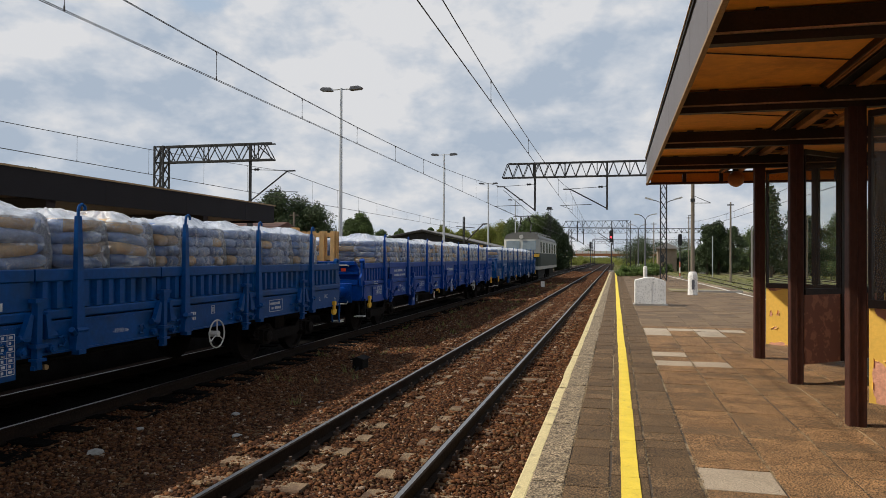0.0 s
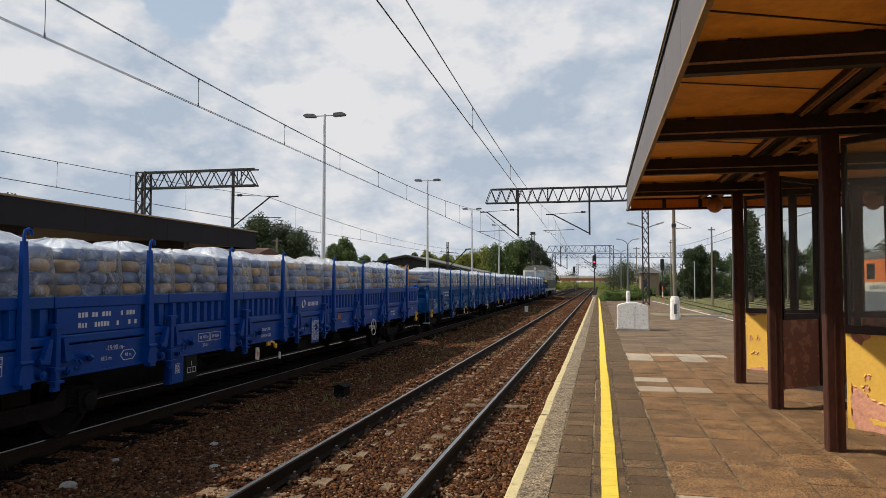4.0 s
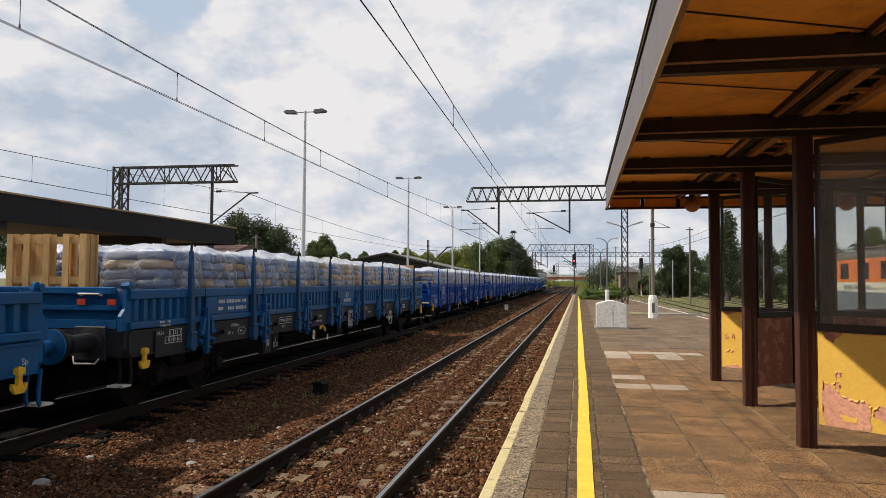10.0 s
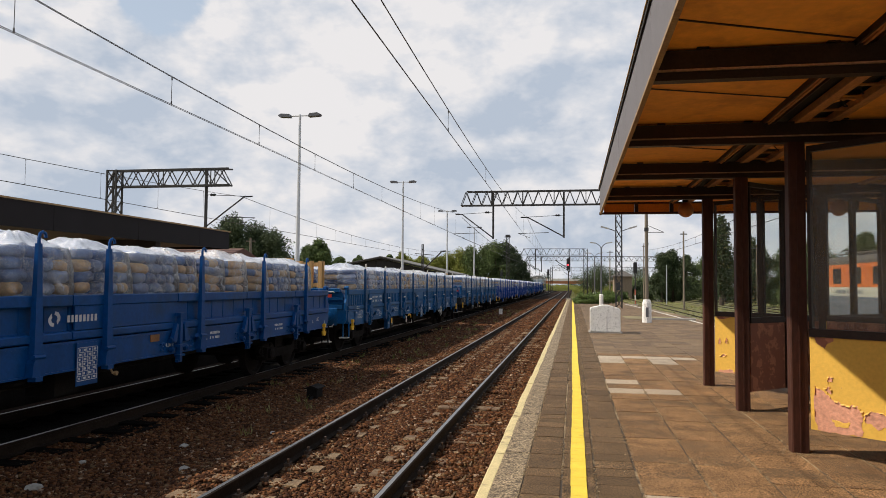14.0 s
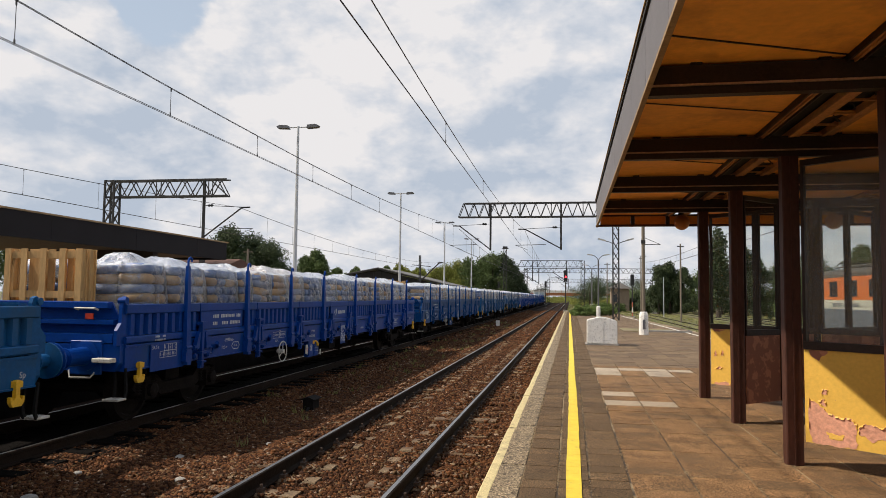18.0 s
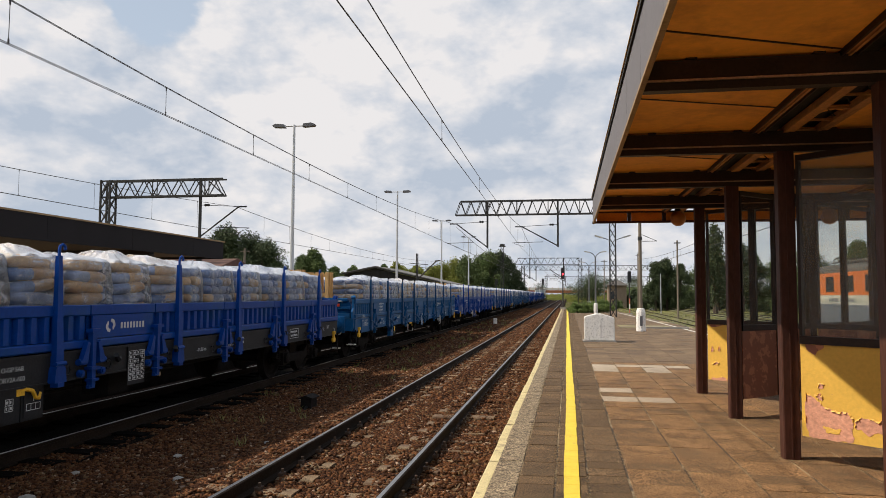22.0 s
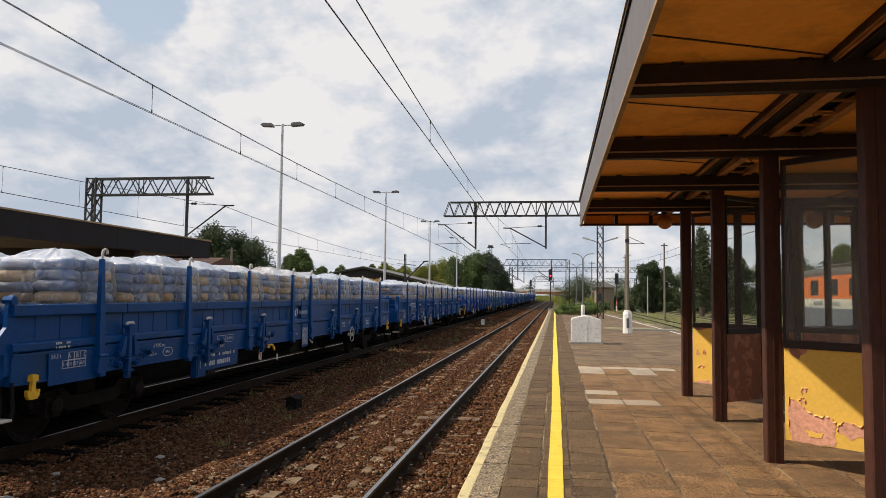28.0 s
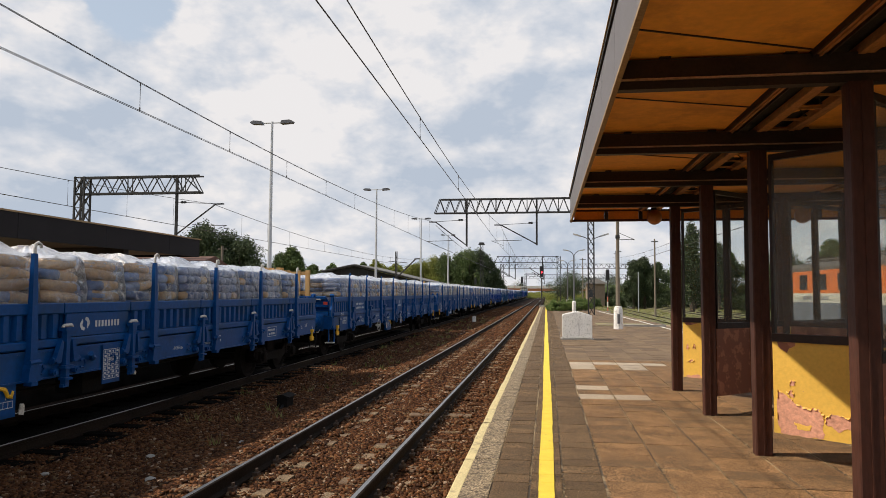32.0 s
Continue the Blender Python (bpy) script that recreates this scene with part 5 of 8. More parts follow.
def portal_left():
    p = thing("catenary_portal", "dark lattice catenary gantry beyond the far platform", "catenary portal")
    bm = bmesh.new()
    lattice_truss(bm, -26.0, -17.95, 40.0, 7.75, 8.75, .5, 1.15, False)
    bar(bm, (-19.1, 40, 8.75), (-17.95, 40, 7.75), .06)
    part("truss", bm, STEEL, p)
    bm = bmesh.new()
    lattice_column(bm, -25.7, 40.0, -.4, 8.8, .62, .95, .05)
    part("lattice_leg", bm, STEEL, p)
    cantilever(p, -19.5, 40.0, 8.8, 5.15, -16.5, 7.05, -17.2, 5.4)
    bm = bmesh.new()
    box(bm, -19.63, -19.37, 39.87, 40.13, -.4, 5.15)
    part("leg", bm, STEEL, p)


portal_left()


def small_masts():
    m = thing("catenary_mast", "dark twin-channel catenary mast with a raised arm", "catenary mast", pose(-10.7, 62, -.3))
    bm = bmesh.new()
    for s in (-1, 1):
        box(bm, s * .06 - .03, s * .06 + .03, -.08, .08, 0, 5.75)
    for i in range(9):
        box(bm, -.06, .06, -.02, .02, .4 + i * .6, .5 + i * .6)
    part("shaft", bm, STEEL, m)
    bm = bmesh.new()
    tube(bm, (.1, 0, 3.5), (1.75, 0, 5.1), .06, 6)
    tube(bm, (1.6, 0, 5.08), (2.1, 0, 5.12), .06, 6)
    tube(bm, (-.7, 0, 4.9), (1.0, 0, 4.75), .03, 6)
    part("arm", bm, STEEL, m)
    m = thing("catenary_mast", "thin dark lattice mast behind the trees", "catenary mast", pose(-7.5, 110, -.3))
    bm = bmesh.new()
    lattice_column(bm, 0, 0, 0, 9.5, .42, .9, .026)
    part("shaft", bm, STEEL, m)
    bm = bmesh.new()
    box(bm, -.5, .5, -.25, .25, 9.5, 9.62)
    box(bm, -.35, .35, -.2, .2, 9.63, 9.9)
    part("mast_head", bm, STEEL, m)
    m = thing("concrete_post", "weathered concrete line post behind the wagons", "post", pose(-21.3, 50, -.4))
    bm = bmesh.new()
    lathe(bm, [(.13, 0), (.09, 5.6)], 8)
    part("shaft", bm, POLEC, m)
    bm = bmesh.new()
    box(bm, -.35, .35, -.04, .04, 5.35, 5.42)
    part("cross_arm", bm, POLEC, m)


small_masts()


def wire_run(pts, r, pair=0.0):
    bm = bmesh.new()
    for off in ((-pair / 2, pair / 2) if pair else (0,)):
        polytube(bm, [(x + off, y, z) for x, y, z in pts], r, 5)
    return bm


def overhead_line(name, label, x_a, y_a, x_b, y_b, contact, low, high, first, pair=.05, r=.0065, step=4.2):
    """One span of contact wire pair and sagging messenger between two supports, with droppers."""
    w = thing(name, label, "overhead wire", group="overhead wires")
    n = 28

    def X(y):
        return x_a + (x_b - x_a) * (y - y_a) / (y_b - y_a)

    def Z(y):
        f = (y - (y_a + y_b) / 2) / ((y_b - y_a) / 2)
        return low + (high - low) * f * f
    ys = [y_a + (y_b - y_a) * i / n for i in range(n + 1)]
    bm = wire_run([(X(y), y, contact) for y in (ys[0], ys[-1])], r, pair=pair)
    part("contact_wire", bm, WIRE, w)
    bm = wire_run([(X(y), y, Z(y)) for y in ys], r, pair=pair * .6)
    part("messenger_wire", bm, WIRE, w)
    y = first
    while y < y_b - 1.5:
        if y > y_a + 1.5:
            bm = bmesh.new()
            tube(bm, (X(y), y, contact), (X(y), y, Z(y)), .006, 5)
            tube(bm, (X(y), y, contact), (X(y), y, contact + .07), .014, 6)
            tube(bm, (X(y), y, Z(y) - .07), (X(y), y, Z(y)), .014, 6)
            part("dropper", bm, WIRE, w)
        y += step
    return w


overhead_line("overhead_wires", "dark contact and messenger wires above the near track", .10, -14, -1.0, 54, 5.40, 5.88, 7.0, -.5, pair=0.0, r=.0105, step=8.3)
overhead_line("overhead_wires", "dark contact and messenger wires above the near track", -1.0, 54, -1.2, 139, 5.40, 5.95, 7.0, 58, pair=0.0, r=.013)
overhead_line("overhead_wires", "dark contact and messenger wires above the goods train", -5.30, -14, -5.95, 54, 5.46, 5.98, 7.25, 4.72)
overhead_line("overhead_wires", "dark contact and messenger wires above the goods train", -5.95, 54, -6.0, 139, 5.46, 5.98, 7.0, 58, r=.011)
overhead_line("overhead_wires", "dark contact and messenger wires beyond the far platform", -17.9, -20, -17.2, 40, 5.40, 6.2, 7.05, 2.0, r=.010)
overhead_line("overhead_wires", "dark contact and messenger wires beyond the far platform", -17.2, 40, -16.2, 110, 5.40, 6.0, 7.05, 44, r=.011)
overhead_line("overhead_wires", "overhead wires above the side track by the trees", 13.5, 30, 12.2, 110, 5.6, 6.2, 7.2, 36, r=.011)

# ---- goods train ----
CACHE = {}


def cached(key, make, mat):
    k = (key, mat.name)
    if k not in CACHE:
        CACHE[k] = mesh_of(key, make(), mat)
    return CACHE[k]


def piece(name, mesh, parent, m=None, label="", kind=""):
    ob = new(name, mesh)
    ob.parent = parent
    if m is not None:
        ob.matrix_basis = m
    return tagged(ob, label, kind=kind)


STAKES = (1.32, 3.36, 5.48, 7.63)
LATCHES = (.72, 2.85, 5.02, 7.18)
SMOOTH_STAKES = (.63, 2.98, 5.33, 7.62)
SMOOTH_LATCHES = (2.33, 4.67, 7.0)


def flap_bm(L, style="ribs"):
    """A drop side in its own space: y along, x outwards from 0, z up from the solebar's top.
    ribs: pressed ribs all along; panel: a smooth sheet; half: a sheet, then ribs; seams: a smooth sheet with a few thin seams."""
    bm = bmesh.new()
    e = .012
    y0, y1 = -L / 2 + e, L / 2 - e
    box(bm, -.075, -.055, y0, y1, 0, .54)
    prism(bm, [(-.075, .410), (.0, .410), (.014, .424), (.014, .535), (.003, .545), (-.075, .545)], y0, y1)
    prism(bm, [(-.056, .006), (.004, .006), (.020, .022), (.020, .092), (.008, .106), (-.056, .118)], y0, y1)
    r0, r1 = y0 + .04, y1 - .04
    if style == "panel":
        box(bm, -.02, .004, r0, r1, .119, .409)
    elif style == "half":
        box(bm, -.02, .004, r0, r0 + 1.5, .119, .409)
        r0 += 1.58
    elif style == "seams":
        n = max(2, round(L / .42))
        for i in range(1, n):
            c = y0 + (y1 - y0) * i / n
            prism(bm, [(-.056, c - .012), (-.046, c - .008), (-.046, c + .008), (-.056, c + .012)], .119, .409, "z")
    if style in ("ribs", "half") and r1 - r0 > .15:
        n = max(1, round((r1 - r0) / .205))
        w = (r1 - r0) / n
        for i in range(n):
            c = r0 + w * (i + .5)
            prism(bm, [(-.056, c - .060), (.006, c - .040), (.006, c + .040), (-.056, c + .060)], .119, .409, "z")
    return bm


def stake_bm():
    bm = bmesh.new()
    a = [(-.02, -.062), (.058, -.062), (.058, .062), (-.02, .062)]
    b = [(-.02, -.030), (.028, -.030), (.028, .030), (-.02, .030)]
    va = [bm.verts.new((x, y, .84)) for x, y in a]
    vm = [bm.verts.new((x, y, 1.15)) for x, y in a]
    vb = [bm.verts.new((x, y, 2.33)) for x, y in b]
    for p, q in ((va, vm), (vm, vb)):
        for i in range(4):
            bm.faces.new((p[i], p[(i + 1) % 4], q[(i + 1) % 4], q[i]))
    bm.faces.new(va[::-1])
    bm.faces.new(vb)
    prism(bm, [(-.10, .84), (.10, .84), (.085, .99), (.045, 1.07), (-.045, 1.07), (-.085, .99)], -.03, .075, "x")
    box(bm, -.02, .08, -.055, .055, .79, .84)
    tube(bm, (.062, -.085, 1.06), (.062, .085, 1.06), .028, 8)
    return bm


def hook_bm():
    bm = bmesh.new()
    polytube(bm, [(.006, 0, 2.33), (.006, 0, 2.40), (.006, .015, 2.445), (.006, .055, 2.465), (.006, .095, 2.445), (.006, .105, 2.40)], .019, 6)
    return bm


def latch_bm():
    """The catch between two drop sides: a post with collars and a wedge-shaped hinge arm on either side."""
    bm = bmesh.new()
    prism(bm, [(.0, -.045), (.065, -.034), (.065, .034), (.0, .045)], .72, 1.40, "z")
    box(bm, -.01, .09, -.085, .085, 1.395, 1.44)
    box(bm, -.01, .095, -.085, .085, .93, .97)
    box(bm, -.01, .09, -.07, .07, .79, .82)
    box(bm, .0, .05, -.055, .055, .70, .74)
    for s in (-1, 1):
        c = s * .18
        prism(bm, [(c - s * .10, 1.27), (c - s * .06, 1.29), (c + s * .02, 1.10), (c + s * .05, 1.05), (c + s * .02, 1.01), (c - s * .05, 1.01), (c - s * .07, 1.06)][::s], .0, .065, "x")
        tube(bm, (.025, c - .07, 1.04), (.025, c + .07, 1.04), .042, 8)
        tube(bm, (0, s * .2, .90), (.055, s * .2, .90), .048, 10)
        tube(bm, (.055, s * .2, .90), (.07, s * .2, .90), .026, 8)
    return bm


def latch_cap_bm():
    bm = bmesh.new()
    polytube(bm, [(.045, -.09, 1.44), (.045, -.07, 1.466), (.045, .07, 1.466), (.045, .09, 1.44)], .020, 6)
    return bm


def ring_bm():
    bm = bmesh.new()
    polytube(bm, [(.03, .06 * math.cos(a), .96 + .06 * math.sin(a)) for a in (2.4, 1.2, 0, -1.2, -2.4)], .014, 5)
    return bm


def lever_bm():
    bm = bmesh.new()
    polytube(bm, [(.0, .60, 1.0), (.05, .56, 1.02), (.06, .50, 1.03), (.10, .42, 1.08)], .035, 6)
    return bm


def solebar_bm():
    bm = bmesh.new()
    prism(bm, [(-.10, .83), (.012, .83), (.012, .85), (.0, .852), (.0, 1.153), (.014, 1.155), (.014, 1.187), (-.10, 1.187)], -9.13, 9.13)
    return bm


def underframe_bm():
    bm = bmesh.new()
    box(bm, -1.28, 1.28, -9.05, 9.05, 1.05, 1.22)
    for x in (-.35, .35):
        prism(bm, [(-7.0, 1.05), (7.0, 1.05), (3.5, .62), (-3.5, .62)], x - .06, x + .06, "x")
    for y in (-5.5, -2.2, 1.0, 3.6, 6.2):
        box(bm, -1.2, 1.2, y - .06, y + .06, .80, 1.05)
    tube(bm, (.5, -2.4, .62), (.5, -1.1, .62), .19, 12)
    tube(bm, (-.6, 1.4, .66), (-.6, 2.2, .66), .16, 12)
    polytube(bm, [(.9, -4.2, .70), (.9, -1.0, .64), (.9, 3.9, .72)], .025, 6)
    box(bm, .7, 1.1, .1, .55, .50, .80)
    return bm


def bogie_frame_bm():
    bm = bmesh.new()
    for s in (-1, 1):
        x = s * 1.0
        prism(bm, [(-1.25, .50), (-1.15, .62), (-.62, .66), (-.45, .52), (.45, .52), (.62, .66), (1.15, .62), (1.25, .50), (1.1, .40), (.95, .36), (.75, .46), (.5, .34), (-.5, .34), (-.75, .46), (-.95, .36), (-1.1, .40)], x - .06, x + .06, "x")
        for y in (-.9, .9):
            box(bm, x - .12, x + .14, y - .14, y + .14, .32, .58)
            lathe(bm, [(.11, 0), (.11, .07), (.06, .09)], 10, Matrix.Translation((x + s * .13, y, .46)) @ Matrix.Rotation(radians(90) * s, 4, "Y"))
    box(bm, -.95, .95, -.2, .2, .45, .78)
    return bm


def spring_bm():
    bm = bmesh.new()
    prof = [(.055, 0)]
    for i in range(6):
        prof += [(.06, i * .042 + .002), (.085, i * .042 + .012), (.085, i * .042 + .022), (.06, i * .042 + .032)]
    lathe(bm, prof + [(.055, .25)], 10)
    return bm


def wheelset_bm():
    bm = bmesh.new()
    for s in (-1, 1):
        m = Matrix.Translation((s * .7535, 0, .46)) @ Matrix.Rotation(radians(90) * s, 4, "Y")
        lathe(bm, [(.47, -.075), (.46, -.04), (.455, .06), (.40, .065), (.37, .02), (.16, .03), (.15, .08), (.08, .085)], 24, m)
    tube(bm, (-1.0, 0, .46), (1.0, 0, .46), .08, 10)
    return bm


def buffer_bm():
    bm = bmesh.new()
    rot = Matrix.Rotation(radians(-90), 4, "X")
    lathe(bm, [(.20, 0), (.20, .05), (.125, .06), (.115, .44), (.135, .45), (.135, .48), (.085, .49), (.085, .67), (.225, .685), (.225, .71), (.12, .725)], 18, rot)
    return bm


def coupler_bm():
    bm = bmesh.new()
    box(bm, -.05, .05, 0, .35, -.06, .06)
    polytube(bm, [(0, .32, .04), (0, .42, .06), (0, .46, 0), (0, .42, -.06), (0, .36, -.04)], .03, 6)
    polytube(bm, [(-.04, .25, -.05), (-.04, .4, -.32), (.04, .4, -.32), (.04, .25, -.05)], .022, 6)
    polytube(bm, [(.3, 0, -.05), (.3, .25, -.28), (.28, .5, -.3), (.22, .7, -.1)], .028, 6)
    return bm


def end_wall_bm():
    """The end board: two horizontal rails with a recessed panel between, sloped at its outer ends."""
    bm = bmesh.new()
    prism(bm, [(-1.24, 0), (1.24, 0), (1.24, .38), (1.14, .56), (-1.14, .56), (-1.24, .38)], -.05, -.02)
    for z0, z1, w in ((.0, .14, 1.24), (.25, .33, 1.24), (.47, .57, 1.15)):
        prism(bm, [(-.021, z0), (.085, z0 + .012), (.085, z1 - .012), (-.021, z1)], -w, w, "x")
    return bm


def end_bracket_bm():
    """The rounded ear at the corner where the end board is hinged."""
    bm = bmesh.new()
    prism(bm, [(-.10, .0), (.14, .0), (.14, .20), (.05, .30), (.04, .52), (.02, .62), (-.03, .66), (-.08, .64), (-.10, .58)], -.05, .0, "x")
    tube(bm, (-.09, .0, .60), (.03, .0, .60), .045, 10)
    return bm


def grab_rail_bm():
    bm = bmesh.new()
    polytube(bm, [(.72, .03, .44), (.72, .10, .46), (1.02, .10, .46), (1.02, .03, .44)], .016, 6)
    return bm


def headstock_bm():
    bm = bmesh.new()
    prism(bm, [(-1.30, .84), (1.30, .84), (1.36, .95), (1.36, 1.20), (-1.36, 1.20), (-1.36, .95)], -.16, .04)
    return bm


def buffer_plate_bm():
    bm = bmesh.new()
    box(bm, -.24, .24, .0, .035, -.25, .21)
    bmesh.ops.bevel(bm, geom=bm.edges[:], offset=.012, segments=1, affect="EDGES")
    return bm


def step_bm():
    """Shunter's step: an upper plate, a bent strap and a lower tread."""
    bm = bmesh.new()
    box(bm, -.14, .14, -.07, .07, .965, 1.025)
    bmesh.ops.bevel(bm, geom=bm.edges[:], offset=.01, segments=1, affect="EDGES")
    return bm


def tread_bm():
    bm = bmesh.new()
    box(bm, -.13, .10, -.10, .10, .455, .485)
    bmesh.ops.bevel(bm, geom=bm.edges[:], offset=.006, segments=1, affect="EDGES")
    return bm


def strap_bm():
    bm = bmesh.new()
    for x in (-.10, .06):
        prism(bm, [(.10, .46), (.135, .53), (.135, .62), (.10, .88), (.075, .88), (.10, .62), (.10, .54), (.075, .487)], x, x + .03, "x")
    return bm


def handrail_bm():
    bm = bmesh.new()
    polytube(bm, [(1.02, 9.23, .84), (1.0, 9.31, .76), (.72, 9.35, .76), (.66, 9.29, .85)], .012, 6)
    return bm


def tow_hook_bm():
    bm = bmesh.new()
    prism(bm, [(-.028, .94), (.028, .94), (.03, .75), (.062, .725), (.082, .765), (.102, .76), (.097, .70), (.06, .655), (-.06, .655), (-.097, .70), (-.102, .76), (-.082, .765), (-.062, .725), (-.03, .75)], .0, .045, "x")
    box(bm, -.01, .06, -.05, .05, .86, .93)
    return bm


def wheel_bm():
    bm = bmesh.new()
    ring_wheel(bm, .205, .011, 28, Matrix.Rotation(radians(90), 4, "Z"))
    for i in range(3):
        a = radians(90 + 120 * i)
        tube(bm, (0, 0, 0), (0, .205 * math.cos(a), .205 * math.sin(a)), .010, 6)
    tube(bm, (-.12, 0, 0), (.03, 0, 0), .045, 8)
    return bm


def pillow(bm, cx, cy, cz, a, b, c, rnd):
    """One stuffed sack: a soft box."""
    n, k = 12, 7
    rings = []
    def sp(v, e):
        return math.copysign(abs(v) ** e, v)
    jx, jy, jz = rnd.uniform(-.015, .015), rnd.uniform(-.02, .02), rnd.uniform(-.012, .012)
    tilt = rnd.uniform(-.12, .12)
    for j in range(1, k):
        ph = -math.pi / 2 + math.pi * j / k
        ring = []
        for i in range(n):
            th = 2 * math.pi * i / n + math.pi / 8
            x = a * sp(math.cos(ph), .62) * sp(math.cos(th), .75)
            y = b * sp(math.cos(ph), .62) * sp(math.sin(th), .75)
            z = c * sp(math.sin(ph), .75) + tilt * y
            ring.append(bm.verts.new((cx + x + jx, cy + y + jy, cz + z + jz)))
        rings.append(ring)
    for p, q in zip(rings, rings[1:]):
        for i in range(n):
            bm.faces.new((p[i], p[(i + 1) % n], q[(i + 1) % n], q[i]))
    bm.faces.new(rings[0][::-1])
    bm.faces.new(rings[-1])


LAYERS = 5
LAYER = .142


def taper(v):
    """Stacks settle inwards towards the top."""
    return .995 - .085 * (v / LAYERS) ** 3


# half widths along the wagon of the stacks: sacks end-on, a narrow stack, a single stack seen along its sacks
STACK = {"ends": .575, "narrow": .29, "long": .435, "banded": .435}


def columns(seed, layer, kind):
    if kind == "ends":
        return 4 if (layer + seed) % 2 else 3
    return 2 if kind == "narrow" else 1


def sacks_bm(seed, kind):
    """A pallet of stuffed sacks; in every other layer the end sacks show their tan side."""
    rnd = random.Random(seed)
    bm = bmesh.new()
    hy = STACK[kind] * .955
    box(bm, -.45, .45, -hy + .04, hy - .04, 0, .55)
    for l in range(LAYERS):
        z = .40 + LAYER * (l + .5)
        c = columns(seed, l, kind)
        half = hy / c
        second = (LAYERS - 1 - l) % 2 == 1
        for i in range(c):
            cy = -hy + half * (2 * i + 1)
            for cx in (.272, -.272):
                k = taper(l + .5)
                pillow(bm, (cx + rnd.uniform(-.008, .008)) * k, cy * k * .97, z, .292 * k, half * k * 1.10, .096, rnd)
                if kind in ("ends", "narrow"):
                    tan = second and i in (0, c - 1) and rnd.random() < .72
                else:
                    tan = rnd.random() < .95 if kind == "long" else not second
                if tan:
                    bm.faces.ensure_lookup_table()
                    edge = rnd.uniform(.25, .6) * rnd.choice((-1, 1)) if kind in ("long", "banded") else 9
                    for f in bm.faces[-62:]:
                        u = (f.calc_center_median().y - cy * k * .97) / half
                        if not (edge < 0 and u < edge or 0 < edge < u):
                            f.material_index = 1
    return bm


def film_bm(seed, kind):
    """Film drawn tight round the stack, bulging over each sack, with a domed, puckered cap."""
    bm = bmesh.new()
    off = Vector((seed * 3.7, seed * 1.3, 0))
    hx, hy, r, n = .595, STACK[kind] - .012, .11, 96
    # a rounded rectangle, evenly stepped: point, outward direction, whether it is on a long side
    lx, ly, q = 2 * (hx - r), 2 * (hy - r), math.pi * r / 2
    total = 2 * (lx + ly) + 4 * q
    per = []
    for i in range(n):
        d = total * i / n
        for k, (side, cx, cy, ang) in enumerate(((ly, hx - r, hy - r, 0), (lx, -(hx - r), hy - r, 90), (ly, -(hx - r), -(hy - r), 180), (lx, hx - r, -(hy - r), 270))):
            if d < side:
                a = radians(ang)
                nx, ny = math.cos(a), math.sin(a)
                back = side - d
                per.append((cx + nx * r + ny * back, cy + ny * r - nx * back, nx, ny))
                break
            d -= side
            if d < q:
                a = radians(ang) + d / r
                per.append((cx + math.cos(a) * r, cy + math.sin(a) * r, math.cos(a), math.sin(a)))
                break
            d -= q
    rings = []
    zb = .40
    ztop = zb + LAYER * LAYERS
    nz = LAYERS * 6
    for j in range(2, nz + 1):
        v = LAYERS * j / nz * .995
        z = zb + LAYER * v
        l = min(LAYERS - 1, int(v))
        c = columns(seed, l, kind)
        ring = []
        for x, y, nx, ny in per:
            u = (y / hy + 1) / 2 * c if abs(nx) > abs(ny) else (x / hx + 1)
            bulge = abs(math.sin(math.pi * u)) ** .6 * abs(math.sin(math.pi * v)) ** .25
            w = noise.noise(Vector((x * 5, y * 5, z * 6)) + off) * .022 + noise.noise(Vector((x * 1.5, y * 1.5, z)) + off) * .03
            w += noise.noise(Vector((x * 16, y * 16, z * 16)) + off) * .007
            if kind in ("long", "banded"):
                w += .005 * math.sin(z * 150 + x * 5 + seed + 3 * noise.noise(Vector((x * 4, y * 4, z * 3)) + off))
            k = taper(v)
            o = .016 * bulge + w * .7
            ring.append(bm.verts.new((x * k + nx * o, y * k + ny * o, z)))
        rings.append(ring)
    peak = (noise.noise(off) * .2, noise.noise(off + Vector((5, 1, 0))) * .3)
    lift = .05 + .15 * abs(noise.noise(off + Vector((2, 9, 1))) * 2)
    for f, dz in ((.95, .018), (.86, .03), (.76, .036), (.62, .04 + lift * .3), (.45, .04 + lift * .7), (.25, .04 + lift * .93), (.05, .04 + lift)):
        ring = []
        for i, (x, y, nx, ny) in enumerate(per):
            x, y = x * .91, y * .91
            w = noise.noise(Vector((x * 7, y * 7, f * 3)) + off) * .04 * (f > .1)
            fold = .012 * noise.noise(Vector((math.atan2(y, x) * 5, f, seed))) * (f < .9)
            ring.append(bm.verts.new((x * f + peak[0] * (1 - f), y * f + peak[1] * (1 - f), ztop + dz + w + fold)))
        rings.append(ring)
    for p, q in zip(rings, rings[1:]):
        for i in range(n):
            bm.faces.new((p[i], p[(i + 1) % n], q[(i + 1) % n], q[i]))
    bm.faces.new(rings[-1])
    return bm


def board_bm(x0, x1, w, z0, z1):
    bm = bmesh.new()
    box(bm, x0, x1, -w, w, z0, z1)
    return bm


